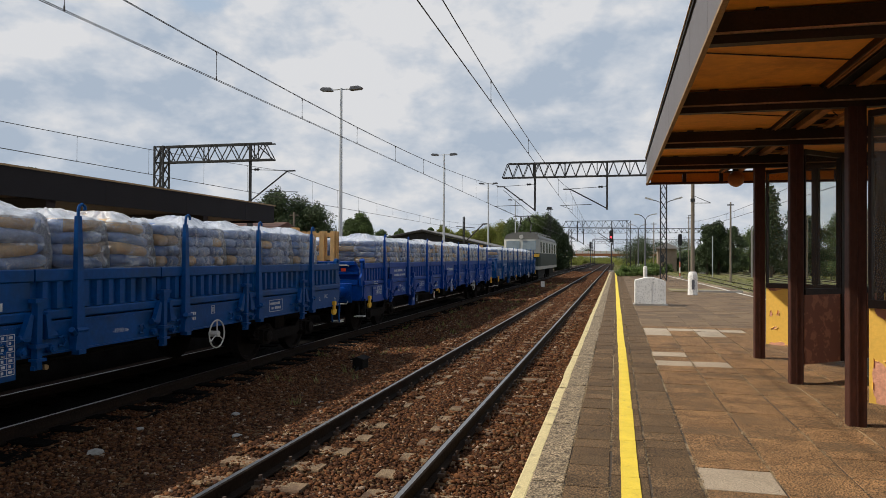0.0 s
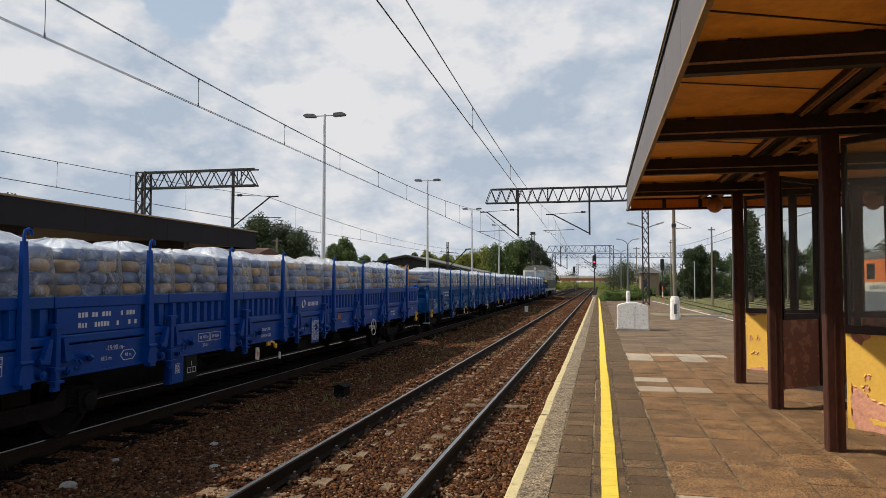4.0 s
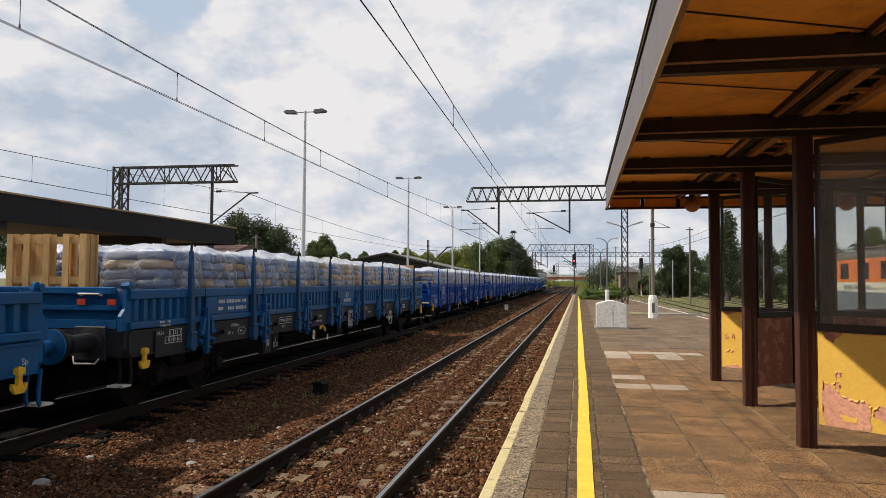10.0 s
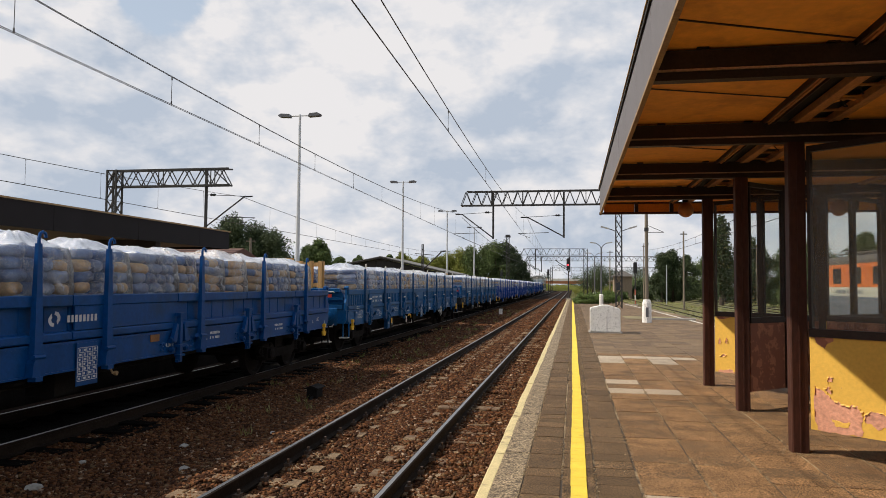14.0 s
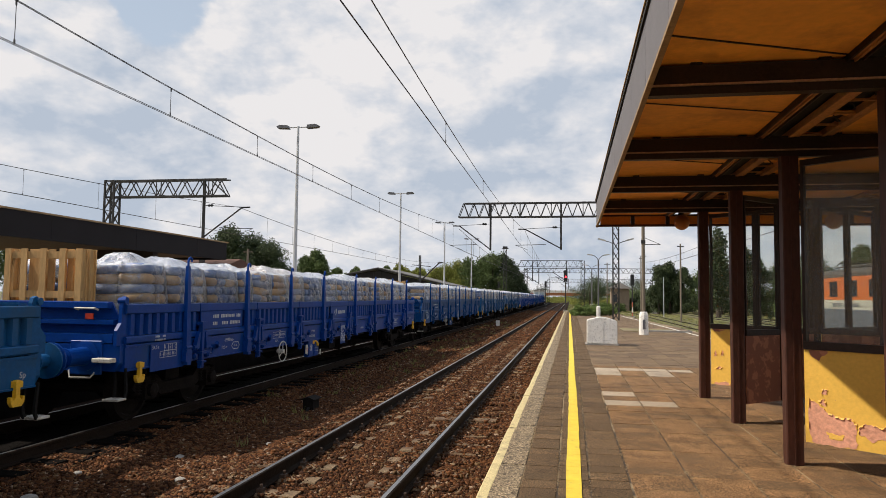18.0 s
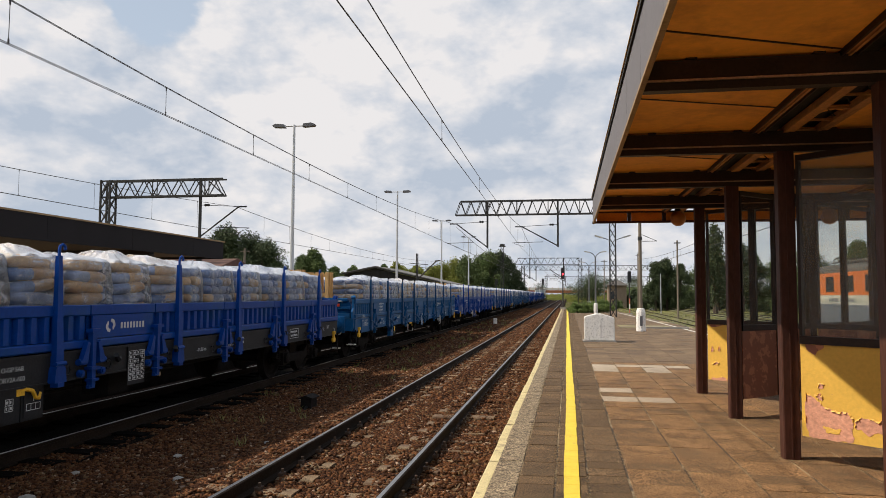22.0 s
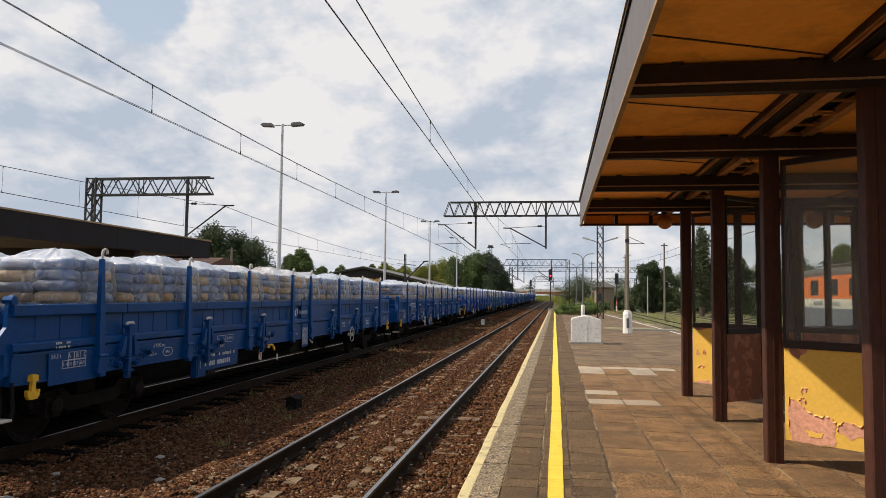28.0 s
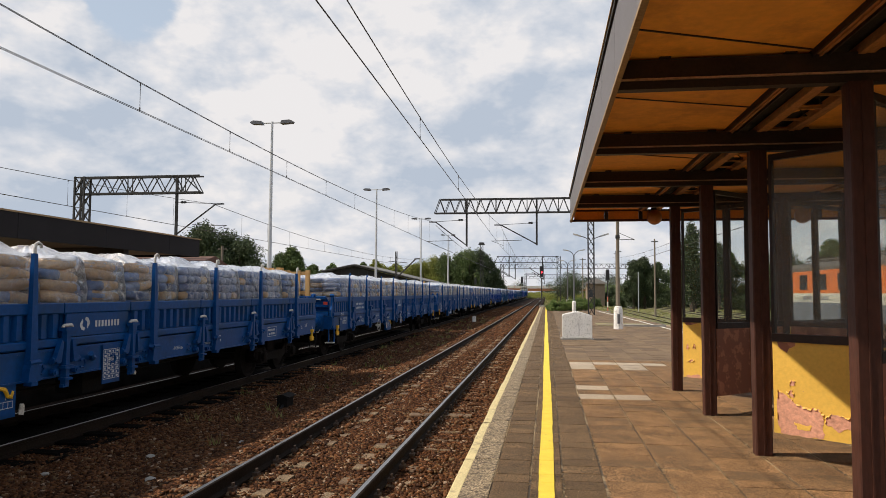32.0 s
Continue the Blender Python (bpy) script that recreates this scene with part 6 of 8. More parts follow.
def empty_pallet(parent, m, rnd):
    """An empty pallet stood on its edge: upright boards, cross boards with blocks behind them, and back boards."""
    H, W = 1.29, 1.24
    p = piece("empty_pallet", cached("pallet_middle_board", lambda: board_bm(.0, .024, .05, 0, H), PINE), parent, m, "fresh pine pallet stood on edge")
    for y in (-W / 2 + .05, -.31, .31, W / 2 - .05):
        piece("board", cached("pallet_board", lambda: board_bm(.0, .024, .048, 0, H), PINE), p, pose(0, y, 0))
    for z in (.08, .64, H - .09):
        piece("cross_board", cached("pallet_cross_board", lambda: board_bm(-.026, -.001, W / 2, -.05, .05), PINE), p, pose(0, 0, z))
    for y in (-W / 2 + .07, W / 2 - .07):
        piece("stringer", cached("pallet_stringer", lambda: board_bm(-.10, -.027, .045, 0, H), PINE), p, pose(0, y, 0))
    for y in (-W / 2 + .06, -.2, .24, W / 2 - .06):
        piece("back_board", cached("pallet_back_board", lambda: board_bm(-.124, -.101, .05, 0, H), PINE), p, pose(0, y + rnd.uniform(-.02, .02), 0))


def lettering(parent, words, size, m, mat):
    cu = bpy.data.curves.new("lettering", "FONT")
    cu.body = words
    cu.size = size
    cu.align_x = "CENTER"
    cu.align_y = "CENTER"
    cu.extrude = .0008
    cu.materials.append(mat)
    ob = new("lettering", cu)
    ob.parent = parent
    ob.matrix_basis = m
    return tagged(ob, "white stencilled lettering")


SIDE = Matrix(((0, 0, 1, 0), (1, 0, 0, 0), (0, 1, 0, 0), (0, 0, 0, 1)))  # text plane onto the side facing +x


def bars_bm(rows, width, h, gap, seed, frame=False):
    """Unreadable stencilled rows as short bars, in the side's plane (y along, z up)."""
    rnd = random.Random(seed)
    bm = bmesh.new()
    for r in range(rows):
        y = -width / 2
        while y < width / 2 - h * .4:
            w = rnd.uniform(.5, .75) * h
            if rnd.random() < .8:
                box(bm, 0, .002, y, min(y + w, width / 2), -r * gap - h / 2, -r * gap + h / 2 - rnd.uniform(0, .15) * h)
            y += w + h * .28
    if frame:
        t = .008
        y0, y1, z0, z1 = -width / 2 - .04, width / 2 + .04, -(rows - 1) * gap - h / 2 - .04, h / 2 + .04
        for a, b, c, d in ((y0, y1, z0, z0 + t), (y0, y1, z1 - t, z1), (y0, y0 + t, z0, z1), (y1 - t, y1, z0, z1)):
            box(bm, 0, .0018, a, b, c, d)
    return bm


def icon_bms():
    """Two curved swooshes that turn round each other."""
    made = []
    for s in (-1, 1):
        bm = bmesh.new()
        pts = [(.015, .105), (.075, .09), (.115, .035), (.115, -.01), (.06, -.075), (.045, -.03), (.062, .005), (.05, .04), (.0, .06)]
        prism(bm, [(s * a, s * b) for a, b in pts], 0, .002, "x")
        made.append(bm)
    return made


def letter_bms(name):
    """A row of plain letter-sized blocks, one a letter."""
    made = []
    y = -.34 if name == "letters" else -.46
    for w in (.07, .06, .07, .07, .07, .065, .07, .07):
        bm = bmesh.new()
        box(bm, 0, .002, y, y + w * .62, -.04, .045)
        made.append(bm)
        y += w * .62 + (.03 if name == "letters" else .055)
    return made


MARKS = {"row": (("icon", .85, pose(1.3850, -.43, 1.465)), ("letters", .98, pose(1.3851, .12, 1.455))),
         "stack": (("icon", .75, pose(1.3850, -.08, 1.51)), ("letters", .95, pose(1.3851, .0, 1.37))),
         "low": (("icon", .72, pose(1.3815, 1.82, 1.06)), ("letters", .85, pose(1.3816, 1.88, .92))),
         "far": (("icon", 1.0, pose(1.3880, 3.85, 1.45)), ("wide_letters", .9, pose(1.3881, 4.45, 1.455)))}


def panel_bm(x0, x1, half, z0, z1):
    bm = bmesh.new()
    box(bm, x0, x1, -half, half, z0, z1)
    return bm


def hexagon_bm(w, h):
    """A thin six-sided outline."""
    bm = bmesh.new()
    pts = [(-w, 0), (-w + h, h), (w - h, h), (w, 0), (w - h, -h), (-w + h, -h)]
    for (a, b), (c, d) in zip(pts, pts[1:] + pts[:1]):
        bar(bm, (.001, a, b), (.001, c, d), .008)
    return bm


def table_bm(cols, rows, w, h):
    """A ruled white table with a short bar in each field."""
    bm = bmesh.new()
    t = .007
    for i in range(cols + 1):
        y = -w / 2 + w * i / cols
        box(bm, 0, .0016, y - t / 2, y + t / 2, -h / 2, h / 2)
    for j in range(rows + 1):
        z = -h / 2 + h * j / rows
        box(bm, 0, .0012, -w / 2, w / 2, z - t / 2, z + t / 2)
    for i in range(cols):
        for j in range(rows):
            y, z = -w / 2 + w * (i + .5) / cols, -h / 2 + h * (j + .5) / rows
            box(bm, 0, .0014, y - w / cols * .28, y + w / cols * (.05 + .2 * ((i + j) % 2)), z - h / rows * .24, z + h / rows * .24)
    return bm


def frame_bm(rects):
    """Thin painted outlines in the side's plane."""
    bm = bmesh.new()
    t = .007
    for y0, y1, z0, z1 in rects:
        for a, b, c, d in ((y0, y1, z0, z0 + t), (y0, y1, z1 - t, z1), (y0, y0 + t, z0 + t, z1 - t), (y1 - t, y1, z0 + t, z1 - t)):
            box(bm, 0, .0018, a, b, c, d)
    return bm


def table_plate_bm():
    bm = bmesh.new()
    box(bm, -.006, .0, -.2, .2, -.26, .26)
    return bm


LOAD_END = 8.38
E5, L5 = ("ends",) * 5, ("long",) * 5
LOADS = {"early": E5[:4] + ("narrow",) + L5 + ("narrow",) + E5,
         "late": E5 + ("narrow",) + L5 + ("narrow",) + E5[:4],
         "split": E5[:2] + L5[:3] + ("narrow",) + E5[:4] + L5[:3] + ("narrow",) + E5[:2] + ("narrow",)}


def wagon(index, paint, frame_paint, label, brake=1, load="early", mark="row", smooth=False, pale=False):
    """One stake wagon. brake: the end at which the brake wheel sits; mark: how the company mark is laid out."""
    rnd = random.Random(100 + index)
    w = thing("flat_wagon", label, "flat wagon", pose(TX, -40, TZ), group="flat wagons of the goods train")
    piece("underframe", cached("underframe", underframe_bm, SOOT), w)
    stakes, latches = (SMOOTH_STAKES, SMOOTH_LATCHES) if smooth else (STAKES, LATCHES)
    half = [0.0, *latches, 9.15] if smooth else [*latches, 9.15]
    edges = sorted({-v for v in half} | set(half))
    tip = PALEM if pale else (IRON if paint == TEAL else paint)
    for sx in (1, -1):
        turn = Matrix.Identity(4) if sx == 1 else Matrix.Rotation(math.pi, 4, "Z")
        face = turn @ Matrix.Translation((1.38, 0, 0))
        piece("solebar", cached("solebar", solebar_bm, frame_paint), w, face)
        for a, b in zip(edges, edges[1:]):
            L = round(b - a, 2)
            style = "ribs"
            if smooth:
                style = "panel" if sx == 1 and a == 0 else "seams"
            elif abs(a + b) < .1:
                style = "panel"
            elif a == -7.18 and sx == 1:
                style = "half"
            piece("drop_side", cached(f"drop_side_{L}_{style}", lambda: flap_bm(L, style), paint), w, face @ Matrix.Translation((0, (a + b) / 2, 1.195)))
        for s in (-1, 1):
            for y in stakes:
                st = piece("stake", cached("stake", stake_bm, SLATE if paint == TEAL else paint), w, face @ Matrix.Translation((.022, s * y, 0)) @ Matrix.Rotation(radians(rnd.uniform(-.8, .8)), 4, "X"))
                piece("stake_hook", cached("stake_hook", hook_bm, tip), st, Matrix.Identity(4))
            if sx == 1:
                for y in latches:
                    la = piece("latch", cached("latch", latch_bm, paint), w, face @ Matrix.Translation((.020, s * y, 0)))
                    if pale:
                        piece("latch_cap", cached("latch_cap", latch_cap_bm, PALEM), la, Matrix.Identity(4), "pale worn latch grip")
                    for dy in (.36, -.42):
                        piece("lashing_ring", cached("lashing_ring", ring_bm, frame_paint), w, face @ Matrix.Translation((.004, s * y + dy, 0)))
                    piece("lever", cached("lever", lever_bm, frame_paint), w, face @ Matrix.Translation((.004, s * y, 0)))
    for s in (1, -1):
        end = Matrix.Identity(4) if s == 1 else Matrix.Rotation(math.pi, 4, "Z")
        ew = piece("end_wall", cached("end_wall", end_wall_bm, paint), w, end @ Matrix.Translation((0, 9.13, 1.205)))
        piece("grab_rail", cached("grab_rail", grab_rail_bm, PALEM), ew, Matrix.Translation((0, .07, .02)) @ (Matrix.Identity(4) if s > 0 else Matrix.Diagonal((-1, 1, 1, 1))))
        for x in (-1.33, 1.33):
            piece("end_bracket", cached("end_bracket", end_bracket_bm, paint), w, end @ Matrix.Translation((x + .025, 9.15, 1.19)))
        piece("headstock", cached("headstock", headstock_bm, frame_paint), w, end @ Matrix.Translation((0, 9.18, 0)))
        for x in (-.875, .875):
            bf = piece("buffer", cached("buffer", buffer_bm, frame_paint), w, end @ Matrix.Translation((x, 9.22, 1.04)))
            piece("buffer_plate", cached("buffer_plate", buffer_plate_bm, frame_paint), bf, Matrix.Identity(4))
        piece("coupler", cached("coupler", coupler_bm, SOOT), w, end @ Matrix.Translation((0, 9.22, 1.0)))
        sy = 8.7 * s
        if s < 0 and index in (4, 8, 10, 14):
            piece("step", cached("step", step_bm, STEPM), w, pose(1.20, -9.32, 0), "worn pale step plate")
        piece("tread", cached("tread", tread_bm, STEPM), w, pose(1.33, s * 9.23, 0) @ Matrix.Diagonal((1, -s, 1, 1)), "worn pale step tread")
        piece("step_strap", cached("step_strap", strap_bm, frame_paint if index in (2, 6, 13) else SOOT), w, pose(1.33, s * 9.23, 0) @ Matrix.Diagonal((1, -s, 1, 1)), "bent step hanger")
        piece("hand_rail", cached("hand_rail", handrail_bm, PALEM), w, Matrix.Diagonal((1, s, 1, 1)))
        piece("tow_hook", cached("tow_hook", tow_hook_bm, YELHOOK), w, pose(1.385, s * 8.82, 0) @ Matrix.Diagonal((1, s, 1, 1)), "yellow tow hook")
        bg = piece("bogie", cached("bogie", bogie_frame_bm, IRON), w, pose(0, s * 7.2, 0))
        for y in (-.9, .9):
            piece("wheelset", cached("wheelset", wheelset_bm, IRON), bg, pose(0, y, 0))
            for yy in (y - .2, y + .2):
                piece("spring", cached("spring", spring_bm, IRON), bg, pose(1.02, yy, .40))
        bmr = lambda: (lambda b: (box(b, -.02, .0, -.06, .06, -.04, .04), b)[1])(bmesh.new())
        if s == -1:
            for x in ((.62, 1.08) if index in (5, 10, 13) else (.8,)):
                piece("reflector", cached("reflector", bmr, REDM), w, pose(x + .08, -9.222, 1.575, 0, 0, -90), "red reflector")
    piece("brake_wheel", cached("brake_wheel", wheel_bm, PALEM), w, pose(1.47, 4.0 * brake + .1, .73), "pale spoked hand brake wheel")
    # load: wrapped pallets in two rows, empty pallets on edge at both ends
    for row, x in ((0, .68), (1, -.68)):
        y = LOAD_END
        for j, kind in enumerate(LOADS[load]):
            half = STACK[kind] + .02
            if kind == "long" and index in (2, 3, 4):
                kind = "banded"
            v = (j * 3 + index + row) % 5
            key = f"sacks_{kind}_{v}"
            if key not in CACHE:
                CACHE[key] = mesh_of(key, sacks_bm(v * 11 + 3, kind), [SACK, SACKTAN])
            pl = piece("sack_pallet", CACHE[key], w, pose(x, y - half + rnd.uniform(-.012, .012), 1.20, rnd.uniform(-.8, .8), rnd.uniform(-1, 1), rnd.choice((0, 180)) + rnd.uniform(-2, 2)), "blue and tan sacks on a pallet", "stuff")
            y -= 2 * half
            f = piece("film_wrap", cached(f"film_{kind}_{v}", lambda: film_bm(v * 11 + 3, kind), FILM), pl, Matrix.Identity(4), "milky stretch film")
            for me in (f.data, pl.data):
                if not me.polygons[0].use_smooth:
                    me.polygons.foreach_set("use_smooth", [True] * len(me.polygons))
        for s in (-1, 1):
            empty_pallet(w, pose(-.07 + rnd.uniform(-.04, .04), s * (8.96 - .16 * row), 1.225, 0, 0, 90 * s + rnd.uniform(-1.5, 1.5)), rnd)
    # stencils and plates on the side that faces the platform
    def spot(x, y, z):
        return pose(x, y + .13, z)

    def stencil(key, make, m, label="", of=None):
        return piece("stencil", cached(key, make, MARK), of or w, m, label)

    def put(words, size, y, z):
        lettering(w, words, size, Matrix.Translation((1.3818, y + .13, z)) @ SIDE, MARK)
    if index == 12:
        low = piece("number_plate", cached("number_plate", lambda: panel_bm(-.02, .0, .72, .56, .94), paint), w, spot(1.375, -4.2, 0), "hanging plate with an unreadable number")
        number = piece("wagon_number", cached("number_low", lambda: bars_bm(2, 1.15, .085, .15, index), MARK), low, pose(.001, 0, .82), "unreadable white wagon number")
        tagged(number, kind="stuff")
    else:
        rows = 4 if index in (4, 9) else 2
        number = piece("wagon_number", cached(f"number_{rows}_{index % 3}", lambda: bars_bm(rows, .55 if rows == 4 else 1.08, .062, .10 if rows == 4 else .12, index), MARK), w, spot(1.3850, -6.38, 1.59 if rows == 4 else 1.52), "unreadable white wagon number")
        tagged(number, kind="stuff")
    for name, size, m in MARKS[mark]:
        for k, shape in enumerate(icon_bms() if name == "icon" else letter_bms(name)):
            piece("mark_piece", cached(f"{name}_{k}", lambda: shape, MARK), w, Matrix.Translation((0, .13, 0)) @ m @ Matrix.Diagonal((1, size, size, 1)), "white company mark")
    plate = piece("data_plate", cached("data_plate", table_plate_bm, frame_paint), w, spot(1.4025, .15, .895), "load table plate")
    piece("load_table", cached("load_table", lambda: table_bm(4, 7, .36, .40), MARK), plate, pose(.0006, 0, 0))
    # capacity table on its drop plate
    low = piece("capacity_plate", cached("capacity_plate", lambda: panel_bm(-.012, .0, .45, .77, 1.15), frame_paint), w, spot(1.4045, -8.24, 0), "capacity table plate")
    stencil("stencil_frame", lambda: frame_bm(((-.17, .17, .0, .10), (-.17, -.06, .0, .10), (-.06, .055, .0, .10), (-.28, .17, -.10, .0), (-.28, -.17, -.10, .0), (-.17, -.06, -.10, .0), (-.06, .055, -.10, .0))), pose(.0006, .06, 1.05), of=low)
    def table_words(words, size, y, z):
        lettering(low, words, size, Matrix.Translation((.0012, y, z)) @ SIDE, MARK)
    table_words("A    B    C", .085, .06, 1.10)
    table_words("S  40.5 48.5 56.5", .062, .0, 1.0)
    table_words("54.5 t", .075, -.33, 1.11)
    # weights and lengths
    stencil("stencil_frame_wide", lambda: frame_bm(((-.30, .02, -.06, .07), (.04, .34, -.06, .07))), spot(1.3815, -4.05, 1.06))
    put("23 700 kg", .062, -4.19, 1.065)
    put("35.0 kN", .07, -3.86, 1.065)
    put("20.0 t", .07, -4.15, .945)
    put("-19.90 m-", .09, -6.25, 1.09)
    put("18.5 m", .075, -6.42, .97)
    stencil("stencil_frame_hex", lambda: hexagon_bm(.15, .06), spot(1.3815, -6.0, .98))
    put("48 m", .065, -6.0, .98)
    put("O-GP SAB", .075, -2.1, 1.05)
    put("DRV2A-600", .075, -2.1, .94)
    put("-14.86 m-", .085, -.42 if brake > 0 else 2.0, .97)
    if mark != "low":
        put("-19.90 m-", .075, 1.95 if brake > 0 else 3.0, .98)
    put("UIC", .11, 8.30, 1.06)
    put("St", .10, 7.98, 1.02)
    put("Sp", .10, 8.80, .98)
    stencil("stencil_small", lambda: bars_bm(2, .34, .045, .075, 31), spot(1.3815, 3.4, 1.07))
    stencil(f"stencil_{index % 4}", lambda: bars_bm(2, .42, .045, .08, 40 + index % 4, index % 2 == 0), spot(1.3815, 6.05, 1.06))
    stencil("stencil_tiny", lambda: bars_bm(2, .26, .03, .05, 77), spot(1.4025, -8.45, 1.27))
    stencil("square_sign", lambda: frame_bm(((-.045, .045, -.06, .06), (-.02, .02, -.03, .03))), spot(1.3815, 4.0 * brake, 1.09))
    if index % 2:
        piece("label_holder", cached("label_holder", lambda: panel_bm(.0, .01, .11, -.05, .05), LABELBOARD), w, spot(1.381, 1.62, 1.10), "small brown label holder")

    def pull():
        b = bmesh.new()
        polytube(b, [(0, -.1, .80), (.02, -.05, .83), (.03, .05, .80), (.03, .1, .72), (.02, .16, .70), (.0, .2, .76)], .024, 6)
        box(b, -.01, .015, -.17, -.05, .76, .84)
        return b

    def tag():
        b = bmesh.new()
        prism(b, [(-.075, .56), (.06, .53), (.075, .70), (.05, .75), (-.05, .76), (-.07, .72)], -.006, .006, "x")
        return b

    def pivot():
        b = bmesh.new()
        tube(b, (-.06, .0, .84), (.02, .0, .70), .014, 6)
        tube(b, (.0, .06, .70), (.04, .06, .70), .03, 8)
        return b
    piece("brake_pull", cached("brake_pull", pull, YELHOOK), w, spot(1.36, -1.85, -.01), "yellow brake changeover handle")
    ht = piece("hanging_tag", cached("hanging_tag", tag, STEPM), w, spot(1.39, -2.45, 0), "pale worn changeover plate")
    piece("tag_mark", cached("tag_mark", lambda: panel_bm(.006, .009, .018, .60, .68), REDM), ht, pose(0, .01, 0), "red mark")
    if index % 3 != 1:
        piece("hanging_tag", cached("hanging_tag", tag, STEPM), w, spot(1.37, -1.50, .14) @ Matrix.Diagonal((1, .55, .6, 1)), "small pale plate")
    piece("drain_handle", cached("drain_handle", pivot, PALEM if pale else RUSTEDGE), w, spot(1.34, .72, 0))
    # the valve box with its hazard square, away from the brake wheel
    by = -4.68 if brake > 0 else -1.93

    def cabinet(side):
        b = bmesh.new()
        y0, y1 = (-.36, -.02) if side < 0 else (.0, .34)
        box(b, -.10, .0, y0, y1, .46, .86)
        box(b, .0, .012, y0 + .03, y1 - .03, .49, .83)
        return b
    vb = piece("valve_box", cached("valve_box", lambda: cabinet(-1), frame_paint), w, spot(1.36, by, 0), "valve box hung under the side")
    piece("valve_plate", cached("valve_plate", lambda: cabinet(1), SOOT if brake > 0 else frame_paint), vb, Matrix.Identity(4))
    piece("valve_sign", cached("valve_sign", lambda: table_bm(2, 2, .11, .13), MARK), vb, pose(.0130, -.19, .67), "white valve sign")
    piece("valve_sign", cached("valve_sign_wide", lambda: frame_bm(((-.11, .11, -.06, .02), (-.04, .04, -.06, .02), (-.005, .005, .04, .11))), MARK), vb, pose(.0130, .17, .63), "white valve sign")
    if index in (6, 11, 9):
        piece("hazard_patch", cached("hazard_patch", lambda: panel_bm(.0, .0015, .075, -.08, .08), YELHOOK), vb, pose(.0150, .17, .70), "yellow hazard patch")
    return w


A_ROYAL = (ROYAL, ROYAL, "bright royal blue flat wagon with stakes, loaded with wrapped sacks")
A_NAVY = (NAVY, NAVY, "deep blue flat wagon with stakes, loaded with wrapped sacks")
A_TEAL = (TEAL, TEAL, "faded grey-blue flat wagon with stakes, loaded with wrapped sacks")
A_BLACK = (ROYAL, GRIMY, "blue flat wagon with a grimy black frame, loaded with sacks")
A_BLACK2 = (TEAL, GRIMY, "blue flat wagon with a soot-dark frame, loaded with sacks")
ORDER = [(A_NAVY, {}), (A_ROYAL, {}), (A_NAVY, dict(mark="stack")), (A_ROYAL, {}), (A_ROYAL, {}), (A_BLACK2, dict(mark="stack")), (A_TEAL, dict(mark="low", pale=True)),
         (A_NAVY, dict(brake=-1, load="split", smooth=True)), (A_ROYAL, dict(brake=-1, load="split")), (A_TEAL, dict(mark="far", load="late")), (A_BLACK, dict(brake=-1, load="late")),
         (A_NAVY, dict(brake=-1, load="late", mark="low", pale=True)), (A_NAVY, dict(load="late", smooth=True, pale=True)), (A_NAVY, dict(brake=-1, load="late", mark="stack")),
         (A_NAVY, dict(brake=-1, load="late", pale=True)), (A_NAVY, dict(load="late"))]
WAGONS = [wagon(i, *spec, **extra) for i, (spec, extra) in enumerate(ORDER)]


def pantograph(parent, y, z, up=True):
    bm = bmesh.new()
    h = 1.25 if up else .15
    for s in (-1, 1):
        polytube(bm, [(s * .55, y - .8, z + .15), (s * .45, y + .7, z + .15 + h * .5), (s * .3, y - .2, z + .15 + h)], .05, 6)
        tube(bm, (s * .55, y - .8, z), (s * .55, y - .8, z + .2), .05, 8)
    tube(bm, (-.85, y - .2, z + .17 + h), (.85, y - .2, z + .17 + h), .03, 6)
    tube(bm, (-.85, y - .05, z + .17 + h), (.85, y - .05, z + .17 + h), .03, 6)
    for s in (-1, 1):
        tube(bm, (s * .85, y - .12, z + .17 + h), (s * 1.0, y - .12, z + .05 + h), .025, 6)
    part("pantograph", bm, STEEL, parent)


